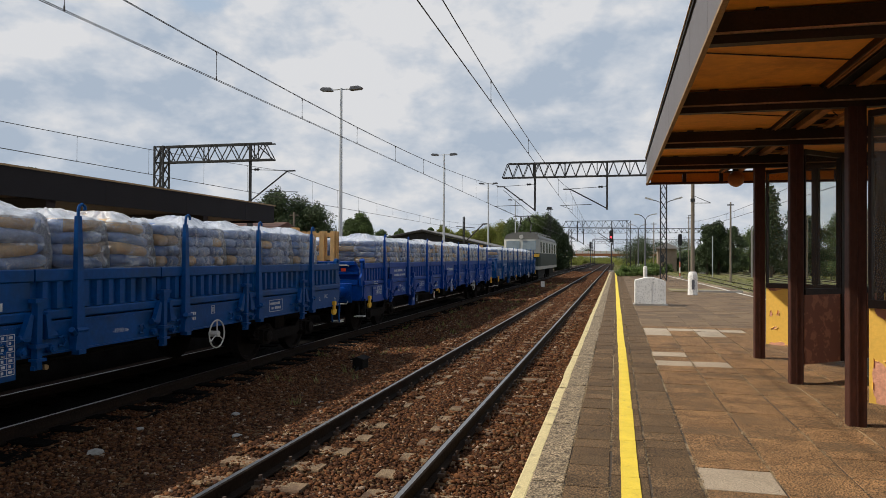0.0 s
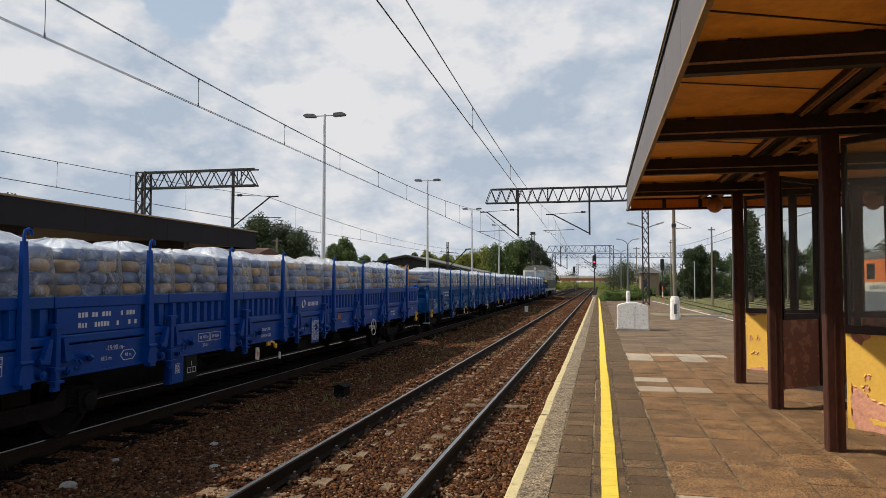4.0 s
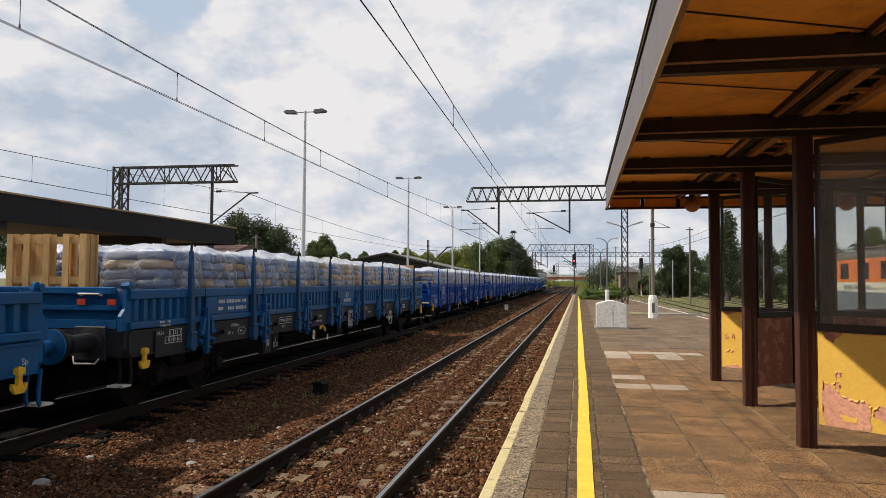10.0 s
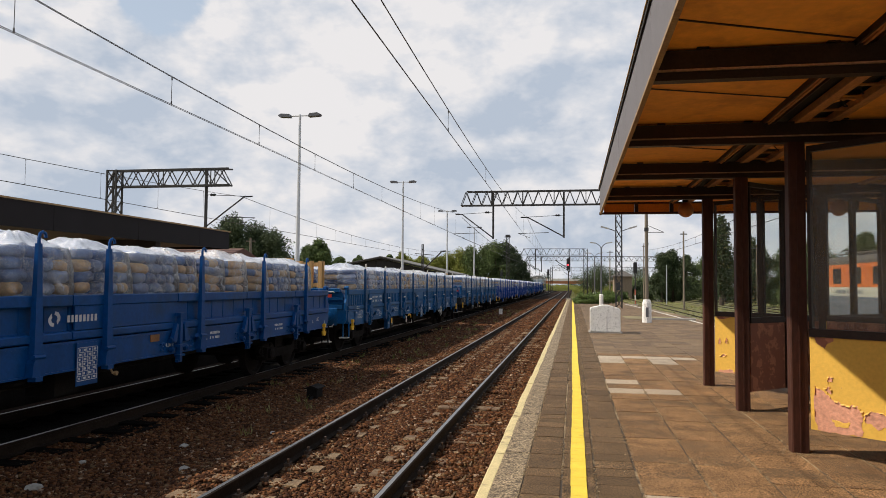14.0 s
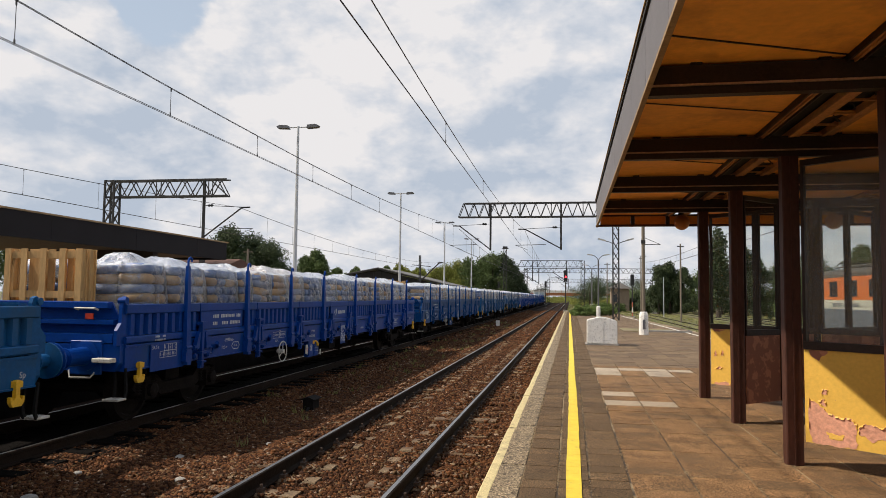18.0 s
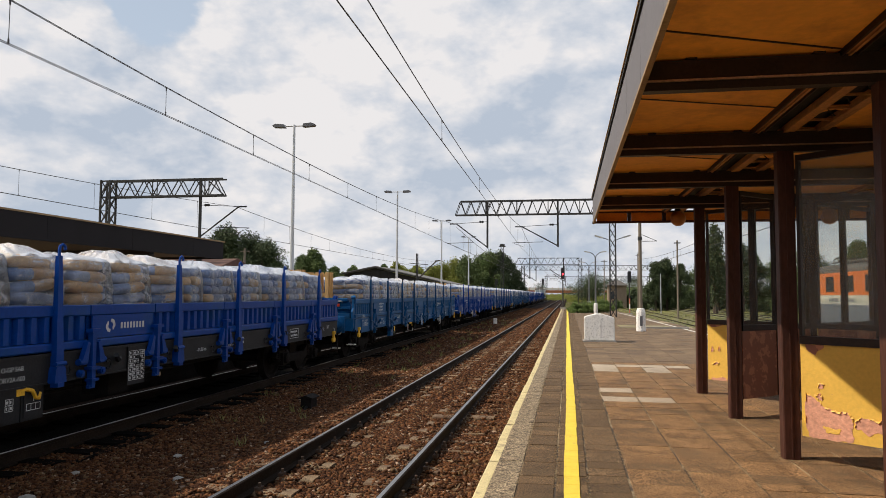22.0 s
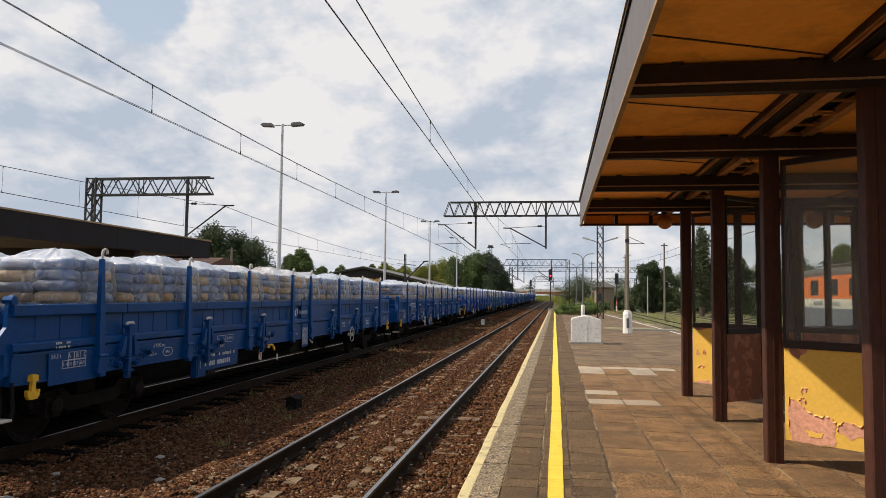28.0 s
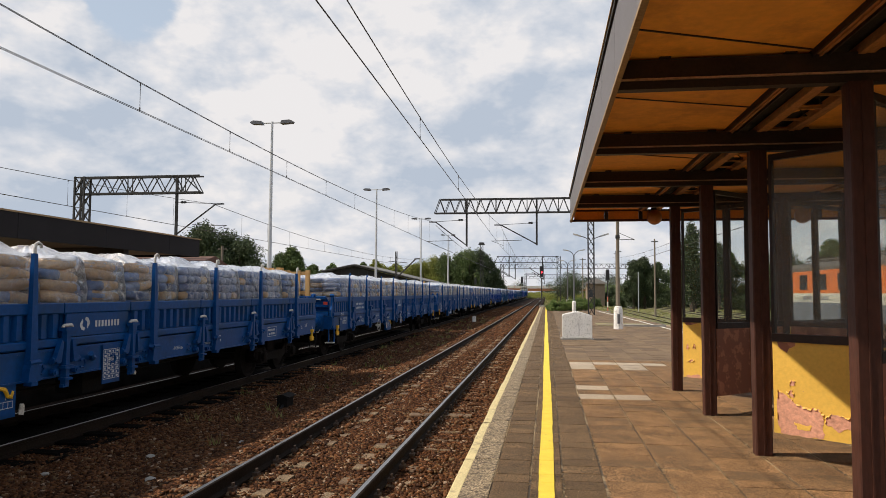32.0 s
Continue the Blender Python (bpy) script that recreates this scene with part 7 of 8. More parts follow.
def locomotive(label, m, upper, band, lower, stripe, roof, L=19.2, zb=(1.45, 2.25)):
    """A boxy electric locomotive: rounded cab ends, banded body, roof gear and bogies."""
    lo = thing("locomotive", label, "locomotive", m)
    h = L / 2 - .6
    def band_bm(z0, z1, inset=0.0, slope=0.0):
        bm = bmesh.new()
        w = 1.48 - inset
        r = .75
        def outline(e):
            return [(-w, -h + r + e), (-w + .12, -h + .32 + e), (-w + .42, -h + .1 + e), (-.5, -h + e), (.5, -h + e), (w - .42, -h + .1 + e), (w - .12, -h + .32 + e), (w, -h + r + e), (w, h - r - e), (w - .12, h - .32 - e), (w - .42, h - .1 - e), (.5, h - e), (-.5, h - e), (-w + .42, h - .1 - e), (-w + .12, h - .32 - e), (-w, h - r - e)]
        a = [bm.verts.new((x, y, z0)) for x, y in outline(0)]
        b = [bm.verts.new((x, y, z1)) for x, y in outline(slope)]
        n = len(a)
        bm.faces.new(a)
        bm.faces.new(b[::-1])
        for i in range(n):
            bm.faces.new((a[i], b[i], b[(i + 1) % n], a[(i + 1) % n]))
        return bm
    part("skirt", band_bm(.95, zb[0]), lower, lo)
    part("lower_body", band_bm(zb[0] + .002, zb[1]), band, lo)
    part("upper_body", band_bm(zb[1] + .002, 3.35, 0, .28), upper, lo)
    bm = bmesh.new()
    prism(bm, [(-1.40, 3.352), (1.40, 3.352), (1.36, 3.55), (1.18, 3.74), (.8, 3.86), (.3, 3.92), (-.3, 3.92), (-.8, 3.86), (-1.18, 3.74), (-1.36, 3.55)], -h + .55, h - .55)
    part("roof", bm, roof, lo)
    bm = bmesh.new()
    for y in (-4.4, -2.2, 0.2, 2.4, 4.6):
        box(bm, -.7, .7, y - .7, y + .7, 3.9, 4.06)
    for x in (-1.0, 1.0):
        tube(bm, (x, -6.5, 3.95), (x, 6.5, 3.95), .04, 6)
    part("roof_gear", bm, roof, lo)
    pantograph(lo, -h + 2.6, 3.9, True)
    pantograph(lo, h - 2.6, 3.9, False)
    for s in (-1, 1):
        for x0, x1 in ((-1.18, -.12), (.12, 1.18)):
            bm = bmesh.new()
            box(bm, x0, x1, -.03, .03, -.36, .36, pose(0, s * (h - .13), 2.86, s * 14.5, 0, 0))
            part("windscreen", bm, CABGLASS, lo)
        bm = bmesh.new()
        for x in (-1.0, 1.0):
            tube(bm, (x, s * (h - .02), 1.75), (x, s * (h + .07), 1.75), .12, 12)
        tube(bm, (0, s * (h - .3), 3.55), (0, s * (h - .1), 3.55), .16, 12)
        part("headlamps", bm, PALEM, lo)
        bm = bmesh.new()
        box(bm, -1.46, 1.46, s * h - .012 if s > 0 else -h - .012, s * h + .012 if s > 0 else -h + .012, 1.95, 2.2)
        part("end_stripe", bm, stripe, lo)
        for x in (-.875, .875):
            piece("buffer", cached("buffer", buffer_bm, SOOT), lo, (Matrix.Identity(4) if s > 0 else Matrix.Rotation(math.pi, 4, "Z")) @ Matrix.Translation((x, h + .02, 1.05)))
        bm = bmesh.new()
        box(bm, -1.2, 1.2, s * 5.3 - 2.3, s * 5.3 + 2.3, .35, .94)
        bogie = part("bogie", bm, SOOT, lo)
        for y in (-1.7, 0, 1.7):
            bm = bmesh.new()
            for sx in (-1, 1):
                lathe(bm, [(.58, -.06), (.56, .06), (.2, .08)], 22, Matrix.Translation((sx * .75, s * 5.3 + y, .56)) @ Matrix.Rotation(radians(90) * sx, 4, "Y"))
            part("wheelset", bm, IRON, bogie)
    for sx in (-1, 1):
        for y in (-7.75, 7.75):
            bm = bmesh.new()
            box(bm, sx * 1.465, sx * 1.492, y - .4, y + .4, 2.3, 3.15) if sx > 0 else box(bm, -1.492, -1.465, y - .4, y + .4, 2.3, 3.15)
            part("cab_window", bm, DARKGLASS, lo)
        for y in (-5.5, -2.7, 0, 2.7, 5.5):
            bm = bmesh.new()
            xa, xb = (1.465, 1.492) if sx > 0 else (-1.492, -1.465)
            box(bm, xa, xb, y - .6, y + .6, 2.3, 3.15)
            part("side_window" if y in (-2.7, 2.7) else "louvre", bm, DARKGLASS, lo)
    bm = bmesh.new()
    box(bm, -.9, .9, -1.8, 1.8, .4, .95)
    part("equipment_box", bm, SOOT, lo)
    return lo


LOCO = locomotive("grey and dark green electric locomotive with a yellow end stripe", pose(TX, 80, TZ), LOCOGREY, LOCOGREEN, LOCOGREY, LOCOYEL, LOCOTOP, zb=(1.2, 2.25))
PARKED = locomotive("orange, cream and slate electric locomotive parked on a side track", pose(18.48, 38.0, -.2), LOCOORANGE, LOCOWHITE, LOCOBLUE, LOCOORANGE, LOCOROOF, zb=(1.62, 2.12))
bm = bmesh.new()
box(bm, -1.497, -1.482, -8.6, 8.6, .3, 1.60)
part("side_skirt", bm, LOCOBLUE, PARKED)
piece("company_name", cached("company_name", lambda: bars_bm(1, 4.2, .22, .3, 66), LOCOBLUE), PARKED, pose(-1.486, 4.0, 1.87, 0, 0, 0), "unreadable dark company name")

# ---- far platform ----
def far_platform():
    p = thing("platform_far", "low concrete platform behind the goods train", "platform", kind="structure")
    bm = bmesh.new()
    box(bm, -14.6, -7.2, -25, 110, -0.8, PZ - .1)
    part("platform_core", bm, SLABFAR, p)
    # the face's near-black colour stands for shade behind the wagons
    bm = bmesh.new()
    box(bm, -7.2, -7.05, -25, 110, -0.7, PZ - .09)
    part("kerb", bm, PLATWALL, p, "platform face coloured dark for the shade behind the train")
    c = thing("platform_canopy", "long dark-edged platform canopy with a brown soffit", "canopy")
    bm = bmesh.new()
    box(bm, -13.4, -8.54, -20, 21.5, 3.02, 3.12)
    part("soffit", bm, SOFFIT, c)
    bm = bmesh.new()
    box(bm, -13.4, -8.56, -20, 21.48, 3.125, 3.46)
    part("roof_deck", bm, FELT, c)
    y = -20
    while y < 21.4:
        bm = bmesh.new()
        box(bm, -8.54, -8.50, y + .004, min(y + 3.05, 21.5) - .004, 2.95, 3.49)
        part("fascia_sheet", bm, DARKFASCIA, c)
        y += 3.05
    bm = bmesh.new()
    box(bm, -13.4, -8.545, 21.5, 21.54, 2.95, 3.49)
    part("end_fascia", bm, DARKFASCIA, c)
    bm = bmesh.new()
    box(bm, -8.56, -8.47, -20, 21.56, 3.492, 3.53)
    part("roof_lip", bm, RUSTEDGE, c)
    for y in (-16, -10.5, -5, 1, 6.5, 12.2, 17.8):
        bm = bmesh.new()
        box(bm, -13.2, -8.7, y - .12, y + .12, 2.8, 3.015)
        part("cross_beam", bm, BROWNDARK, c)
        bm = bmesh.new()
        box(bm, -11.15, -10.85, y - .12, y + .12, PZ - .1, 2.8)
        part("column", bm, BROWNDARK, c)


far_platform()


def house(name, label, category, x0, x1, y0, y1, z0, eave, ridge, wall, roof, along="y", wins=()):
    h = thing(name, label, category)
    bm = bmesh.new()
    box(bm, x0, x1, y0, y1, z0, eave)
    part("wall", bm, wall, h)
    bm = bmesh.new()
    o = .5
    if along == "y":
        prism(bm, [(x0 - o, eave - .1), (x1 + o, eave - .1), ((x0 + x1) / 2 + .06, ridge), ((x0 + x1) / 2 - .06, ridge)], y0 - o, y1 + o, "y")
    elif along == "x":
        prism(bm, [(y0 - o, eave - .1), (y1 + o, eave - .1), ((y0 + y1) / 2 + .06, ridge), ((y0 + y1) / 2 - .06, ridge)], x0 - o, x1 + o, "x")
    else:
        a = [bm.verts.new(p) for p in ((x0 - o, y0 - o, eave), (x1 + o, y0 - o, eave), (x1 + o, y1 + o, eave), (x0 - o, y1 + o, eave))]
        t = bm.verts.new(((x0 + x1) / 2, (y0 + y1) / 2, ridge))
        bm.faces.new(a[::-1])
        for i in range(4):
            bm.faces.new((a[i], a[(i + 1) % 4], t))
    part("roof", bm, roof, h)
    for wx0, wx1, wz0, wz1 in wins:
        bm = bmesh.new()
        box(bm, wx0, wx1, y0 - .03, y0 + .04, wz0, wz1)
        part("window", bm, DARKGLASS, h)
    return h


# goods shed: dark open gable with a long grey roof
def shed():
    s = thing("goods_shed", "dark timber goods shed with a shallow grey roof", "shed")
    bm = bmesh.new()
    prism(bm, [(-27.4, -.4), (-11.9, -.4), (-11.9, 3.0), (-20.75, 4.95), (-27.4, 3.85)], 85, 85.4)
    part("gable_wall", bm, SHEDDARK, s)
    for k in range(14):
        bm = bmesh.new()
        x = -26.9 + k * 1.1
        top = 4.95 - (x + 20.75) * .22 if x > -20.75 else 4.95 + (x + 20.75) * .165
        box(bm, x - .05, x + .05, 84.93, 84.995, -.4, top - .12)
        part("wall_batten", bm, SHEDDARK, s)
    bm = bmesh.new()
    prism(bm, [(-27.6, 3.75), (-20.75, 5.1), (-11.6, 3.05), (-11.6, 3.2), (-20.75, 5.27), (-27.6, 3.92)], 84.6, 98)
    part("roof", bm, ROOFTIN, s)
    bm = bmesh.new()
    prism(bm, [(-27.65, 3.68), (-20.75, 5.03), (-11.55, 2.98), (-11.55, 3.1), (-20.75, 5.17), (-27.65, 3.82)], 84.5, 84.6)
    part("barge_board", bm, SHEDDARK, s)
    bm = bmesh.new()
    box(bm, -12.1, -11.9, 85.4, 98, -.4, 3.0)
    part("side_wall", bm, SHEDDARK, s)
    for y in range(88, 98, 3):
        bm = bmesh.new()
        box(bm, -11.9, -11.75, y - .15, y + .15, -.4, 2.95)
        part("side_post", bm, SHEDDARK, s)


shed()
house("low_house", "low house with a red tiled roof behind the train", "house", -33, -26.2, 100, 110, -.4, 4.1, 4.9, RENDER, TILE, "y")
house("brick_house", "brick house with a tiled roof beyond the far canopy", "house", -24.0, -18.2, 38.5, 44.5, -.4, 3.2, 4.0, TILE, TILE, "x")
house("signal_house", "beige-brown railway hut with a dark hipped roof", "hut", 9.2, 12.2, 125, 129, -.5, 3.5, 4.6, HUTWALL, LOCOROOF, "hip", ((9.5, 10.2, 1.2, 2.4),))
house("white_building", "small white flat building under the road bridge", "building", 8.4, 10.7, 300, 306, -.5, 3.4, 3.6, BRIDGEW, ROOFTIN, "x")


def road_bridge():
    b = thing("road_bridge", "distant road bridge with an orange girder and pale parapet", "bridge")
    bm = bmesh.new()
    box(bm, -70, 60, 500, 508, 3.1, 4.9)
    part("girder", bm, BRIDGE, b, "rust orange girder")
    bm = bmesh.new()
    box(bm, -70, 60, 499.5, 499.9, 4.95, 6.6)
    part("parapet", bm, BRIDGEW, b)
    for x in (-40, -16, 9.0, 34):
        bm = bmesh.new()
        box(bm, x - .8, x + .8, 501, 507, -.5, 3.1)
        part("pier", bm, BRIDGEW, b)
    bm = bmesh.new()
    for x in range(-68, 60, 4):
        box(bm, x - .1, x + .1, 499.4, 499.5, 4.95, 7.0)
    part("railing", bm, BRIDGE, b)


road_bridge()


def signal(x, y, base, top, label, lit, striped=False):
    s = thing("railway_signal", label, "railway signal", pose(x, y, base))
    h = top - base
    seg = (h - 1.4) / 6
    for i in range(6):
        bm = bmesh.new()
        tube(bm, (0, 0, i * seg), (0, 0, (i + 1) * seg), .07, 8)
        part("mast_band", bm, (STRIPEW if i % 2 else STRIPER) if striped and i < 3 else STEEL, s)
    bm = bmesh.new()
    prism(bm, [(-.22, h - 1.35), (.22, h - 1.35), (.22, h - .12), (.14, h), (-.14, h), (-.22, h - .12)], -.1, .05)
    part("signal_head", bm, SIGNALB, s)
    for i in range(4):
        bm = bmesh.new()
        m = Matrix.Translation((0, -.1, h - .2 - i * .3)) @ Matrix.Rotation(radians(90), 4, "X")
        lathe(bm, [(.09, 0), (.09, .12), (.085, .12)], 12, m)
        part("lens_hood", bm, SIGNALB, s)
    if lit:
        bm = bmesh.new()
        lathe(bm, [(.10, 0), (.10, .02)], 14, Matrix.Translation((0, -.225, h - .78)) @ Matrix.Rotation(radians(90), 4, "X"))
        part("lit_lens", bm, REDLIGHT, s, "glowing red lens")
    bm = bmesh.new()
    box(bm, -.3, .3, -.3, .3, -.3, .18)
    part("base", bm, CONC, s)


signal(1.86, 85.0, PZ, 5.05, "dark signal mast showing a red light at the platform end", True)
signal(9.75, 89.0, -.45, 4.75, "unlit black signal on a part-striped mast by the side track", False, True)
signal(-2.7, 150.0, -.45, 5.2, "unlit black signal beside the main line", False)
signal(-9.2, 118.0, -.45, 4.4, "black signal on a thin mast beside the goods line", False)


def post_thing(x, y, h, w, mat, label, base=-.46):
    p = thing("marker_post", label, "post", pose(x, y, base))
    bm = bmesh.new()
    box(bm, -w, w, -w, w, 0, h)
    part("post", bm, mat, p)
    bm = bmesh.new()
    box(bm, -w * 1.6, w * 1.6, -w * 1.6, w * 1.6, 0, .12)
    part("foot", bm, CONC, p)


post_thing(15.0, 113, 1.9, .35, GALV, "grey relay cabinet on the grass")
post_thing(13.75, 92, 5.0, .045, GALV, "grey steel post on the grass")
post_thing(-2.75, 52, .55, .12, WHITE, "white kilometre stone between the tracks", -.4)
post_thing(17.5, 88, 6.0, .08, CONC, "grey concrete post among the bushes")
post_thing(23.2, 75, 6.4, .09, CONC, "grey concrete post beyond the side tracks")


def line_pole(x, y, h, arm):
    p = thing("line_pole", "grey line pole with a small crossarm", "pole", pose(x, y, -.46), group="poles beyond the side tracks")
    bm = bmesh.new()
    lathe(bm, [(.10, 0), (.07, h)], 8)
    part("shaft", bm, POLEC, p)
    bm = bmesh.new()
    box(bm, -arm, arm, -.06, .06, h - .3, h - .2)
    part("cross_arm", bm, LUMIN, p)


for a in ((12.6, 70, 7.5, .3), (11.6, 95, 8.0, .4), (12.9, 112, 8.6, .3), (8.2, 118, 8.0, .5), (28.5, 85, 7.5, .7), (25.0, 95, 7.4, .6)):
    line_pole(*a)


def side_track(name, x, y0, y1, z):
    t = thing(name, "rusty side track in dry grass", "railway track", kind="structure")
    for sx in (-.7535, .7535):
        part("rail", rail_mesh(x + sx, z, y0, y1), [RAIL, RAILTOP], t)
    bm = bmesh.new()
    box(bm, x - 1.5, x + 1.5, y0, y1, z - .5, z - .07)
    part("bed", bm, GRASSM, t, "weedy ballast")


side_track("track_3", 12.0, 12, 330, -.25)
side_track("track_4", 18.48, 20, 330, -.2)
side_track("track_5", 22.3, 20, 200, -.2)
side_track("track_6", -17.4, -10, 330, -.25)
bm = bmesh.new()
box(bm, 6.2, 8.2, 36.0, 36.3, PZ, PZ + .09)
tagged(part("low_kerb", bm, CONC), "low pale concrete kerb across the platform", "kerb")
bm = bmesh.new()
box(bm, 5.0, 7.6, 36.4, 39.5, PZ - .02, PZ + .02)
tagged(part("grass_patch", bm, DRYPATCH), "patch of dry trodden grass on the platform", "grass", kind="stuff")


def scrap_heap(x, y, seed):
    rnd = random.Random(seed)
    h = thing("scrap_heap", "heap of dark scrap and tarpaulin beside the tracks", "scrap heap", pose(x, y, -.46))
    for i in range(9):
        bm = bmesh.new()
        bmesh.ops.create_icosphere(bm, subdivisions=1, radius=rnd.uniform(.35, .8))
        for v in bm.verts:
            v.co *= 1 + .4 * noise.noise(v.co * 1.7 + Vector((i, seed, 0)))
            v.co.z = max(v.co.z * .7, -.1)
        o = part("lump", bm, SOOT if i % 4 else MARK, h)
        o.matrix_basis = pose(rnd.uniform(-1.6, 1.6), rnd.uniform(-1, 1), .15 + rnd.uniform(0, .25))


scrap_heap(20.8, 128, 2)
scrap_heap(17.5, 132, 3)


# ---- plants ----
def leaf_mass(name, mat, blobs, count, size, seed, flat=1.0):
    """A crown of many small leaf cards spread through uneven blobs (x, y, z, r)."""
    rng = np.random.default_rng(seed)
    blobs = np.array(blobs, float)
    wts = blobs[:, 3] ** 2
    idx = rng.choice(len(blobs), count, p=wts / wts.sum())
    d = rng.normal(size=(count, 3))
    d /= np.linalg.norm(d, axis=1)[:, None]
    rad = blobs[idx, 3] * (0.3 + 0.95 * rng.uniform(0, 1, count) ** 0.8) * (1 + .18 * np.sin(d[:, 0] * 5 + idx) * np.cos(d[:, 2] * 6 + idx))
    c = blobs[idx, :3] + d * rad[:, None] * np.array([1, 1, flat])
    a = rng.normal(size=(count, 3)); a /= np.linalg.norm(a, axis=1)[:, None]
    b = np.cross(a, rng.normal(size=(count, 3))); b /= np.linalg.norm(b, axis=1)[:, None]
    s = size * rng.uniform(.6, 1.3, count)[:, None]
    P = np.stack([c - a * s, c + b * s * .6, c + a * s, c - b * s * .6], 1).reshape(-1, 3)
    me = bpy.data.meshes.new(name)
    me.from_pydata(P.tolist(), [], (np.arange(count * 4).reshape(-1, 4)).tolist())
    me.materials.append(mat)
    return me


def crown_blobs(kind, h, r, seed):
    rnd = random.Random(seed)
    out = []
    if kind == "round":
        for i in range(46):
            a = rnd.uniform(0, 6.28); u = rnd.uniform(.1, 1) ** .6
            zz = h * rnd.uniform(.30, .97)
            k = math.sin(math.pi * min(1, max(0, (zz / h - .22) / .80)))
            out.append((r * u * .92 * k * math.cos(a), r * u * .92 * k * math.sin(a), zz, r * rnd.uniform(.16, .34)))
    elif kind == "dense":
        for i in range(60):
            a = rnd.uniform(0, 6.28); u = rnd.uniform(.1, 1) ** .6
            zz = h * rnd.uniform(.08, .96)
            k = math.sin(math.pi * min(1, max(0, (zz / h + .25) / 1.27)))
            out.append((r * u * k * math.cos(a), r * u * k * math.sin(a), zz, r * rnd.uniform(.2, .38)))
    elif kind == "poplar":
        for i in range(18):
            f = (i + .5) / 18
            zz = h * (.12 + .84 * f)
            k = math.sin(math.pi * (.12 + .85 * f)) ** .7
            out.append((rnd.uniform(-.3, .3) * r * k, rnd.uniform(-.3, .3) * r * k, zz, r * .62 * k + .15))
    elif kind == "bush":
        for i in range(30):
            a = rnd.uniform(0, 6.28); u = rnd.uniform(0, 1) ** .6
            out.append((r * u * .92 * math.cos(a), r * u * .92 * math.sin(a), h * rnd.uniform(.12, .85 - .4 * u), min(h * .3, r * rnd.uniform(.14, .26))))
    return out


TREES = {}


def tree(x, y, h, r, kind, mat, label, seed, base=-.46, count=16000, size=None, group=""):
    key = (kind, mat.name, seed)
    if key not in TREES:
        hh, rr = 10.0, 10.0 * r / h
        size0 = (size if size else (.38 if kind == "bush" else .0125 * 10.0))
        crown = leaf_mass("crown", mat, crown_blobs(kind, hh, rr, seed), count, size0 * (10.0 / h if size else 1), seed)
        bm = bmesh.new()
        tube(bm, (0, 0, 0), (.1, 0, hh * .45), .28, 8, .18)
        tube(bm, (.1, 0, hh * .45), (0, .1, hh * .85), .18, 8, .05)
        rnd = random.Random(seed)
        for i in range(7):
            a = rnd.uniform(0, 6.28)
            z = hh * rnd.uniform(.25, .6)
            tube(bm, (.08, 0, z), (rr * .6 * math.cos(a), rr * .6 * math.sin(a), z + hh * .2), .09, 6, .03)
        TREES[key] = (crown, mesh_of("trunk", bm, BARK))
    crown, trunk = TREES[key]
    t = thing("tree" if kind != "bush" else "bush", label, "tree" if kind != "bush" else "bush", pose(x, y, base, 0, 0, seed * 47 % 360), group=group)
    k = h / 10.0
    rnd2 = random.Random(int(x * 7 + y))
    sc = Matrix.Diagonal((k * rnd2.uniform(.92, 1.1), k * rnd2.uniform(.92, 1.1), k, 1))
    piece("trunk", trunk, t, sc)
    piece("crown", crown, t, sc)
    return t


G1 = "trees behind the goods train"
for i, (x, y, h, r) in enumerate(((-28.3, 60, 8.0, 3.0), (-26.6, 62, 7.6, 2.4), (-31.2, 63, 5.9, 2.2), (-24.4, 60, 6.7, 1.5), (-29.8, 62, 7.4, 2.5))):
    tree(x, y, h, r, "round", LEAFDARK, "dark green leafy tree rising above the train", 1 + i % 3, group=G1)
for i, (x, y, h, r) in enumerate(((-24.3, 70, 6.0, 1.7), (-23.3, 70, 6.8, 1.3), (-22.2, 74, 5.0, 1.3))):
    tree(x, y, h, r, "round", LEAFMID, "green leafy tree rising above the train", 4 + i % 2, group=G1)
for i, (x, y, h, r) in enumerate(((-34.5, 110, 6.3, 1.5), (-31.8, 112, 7.0, 1.4), (-27.4, 114, 7.2, 1.0), (-24.8, 112, 7.4, 1.4), (-22.4, 116, 7.0, 1.6), (-19.8, 118, 6.9, 1.8), (-37, 116, 6.4, 2.2), (-33.6, 112, 5.9, 1.6), (-30, 116, 5.9, 1.8))):
    tree(x, y, h, r, "round", LEAFYEL if i in (3, 4, 5) else LEAFMID, "small tree beyond the shed", 6 + i % 3, group=G1)
for i, (x, y, h, r) in enumerate(((-32.5, 150, 8.2, 2.4), (-29.5, 152, 8.0, 2.4), (-26.6, 150, 7.8, 2.2), (-24.0, 152, 8.0, 2.6), (-21.4, 150, 7.6, 2.4))):
    tree(x, y, h, r, "round", LEAFYEL, "yellow-green tree behind the shed roof", 9 + i % 2, group=G1)
for i, (x, y, h, r) in enumerate(((-18.6, 122, 7.4, 2.6), (-16.6, 121, 8.1, 2.6), (-14.4, 120, 8.4, 2.6), (-12.3, 121, 8.8, 2.7), (-10.4, 120, 9.3, 2.6), (-8.9, 121, 9.4, 2.4), (-7.5, 122, 8.4, 2.2), (-6.4, 124, 6.3, 1.9), (-15.2, 125, 8.0, 2.8), (-11.4, 125, 8.8, 2.8))):
    tree(x, y, h, r, "dense", LEAFYEL if i in (0, 1) else (LEAFMID if i < 5 else LEAFDARK), "dense tree beside the line", 11 + i % 4, group=G1)
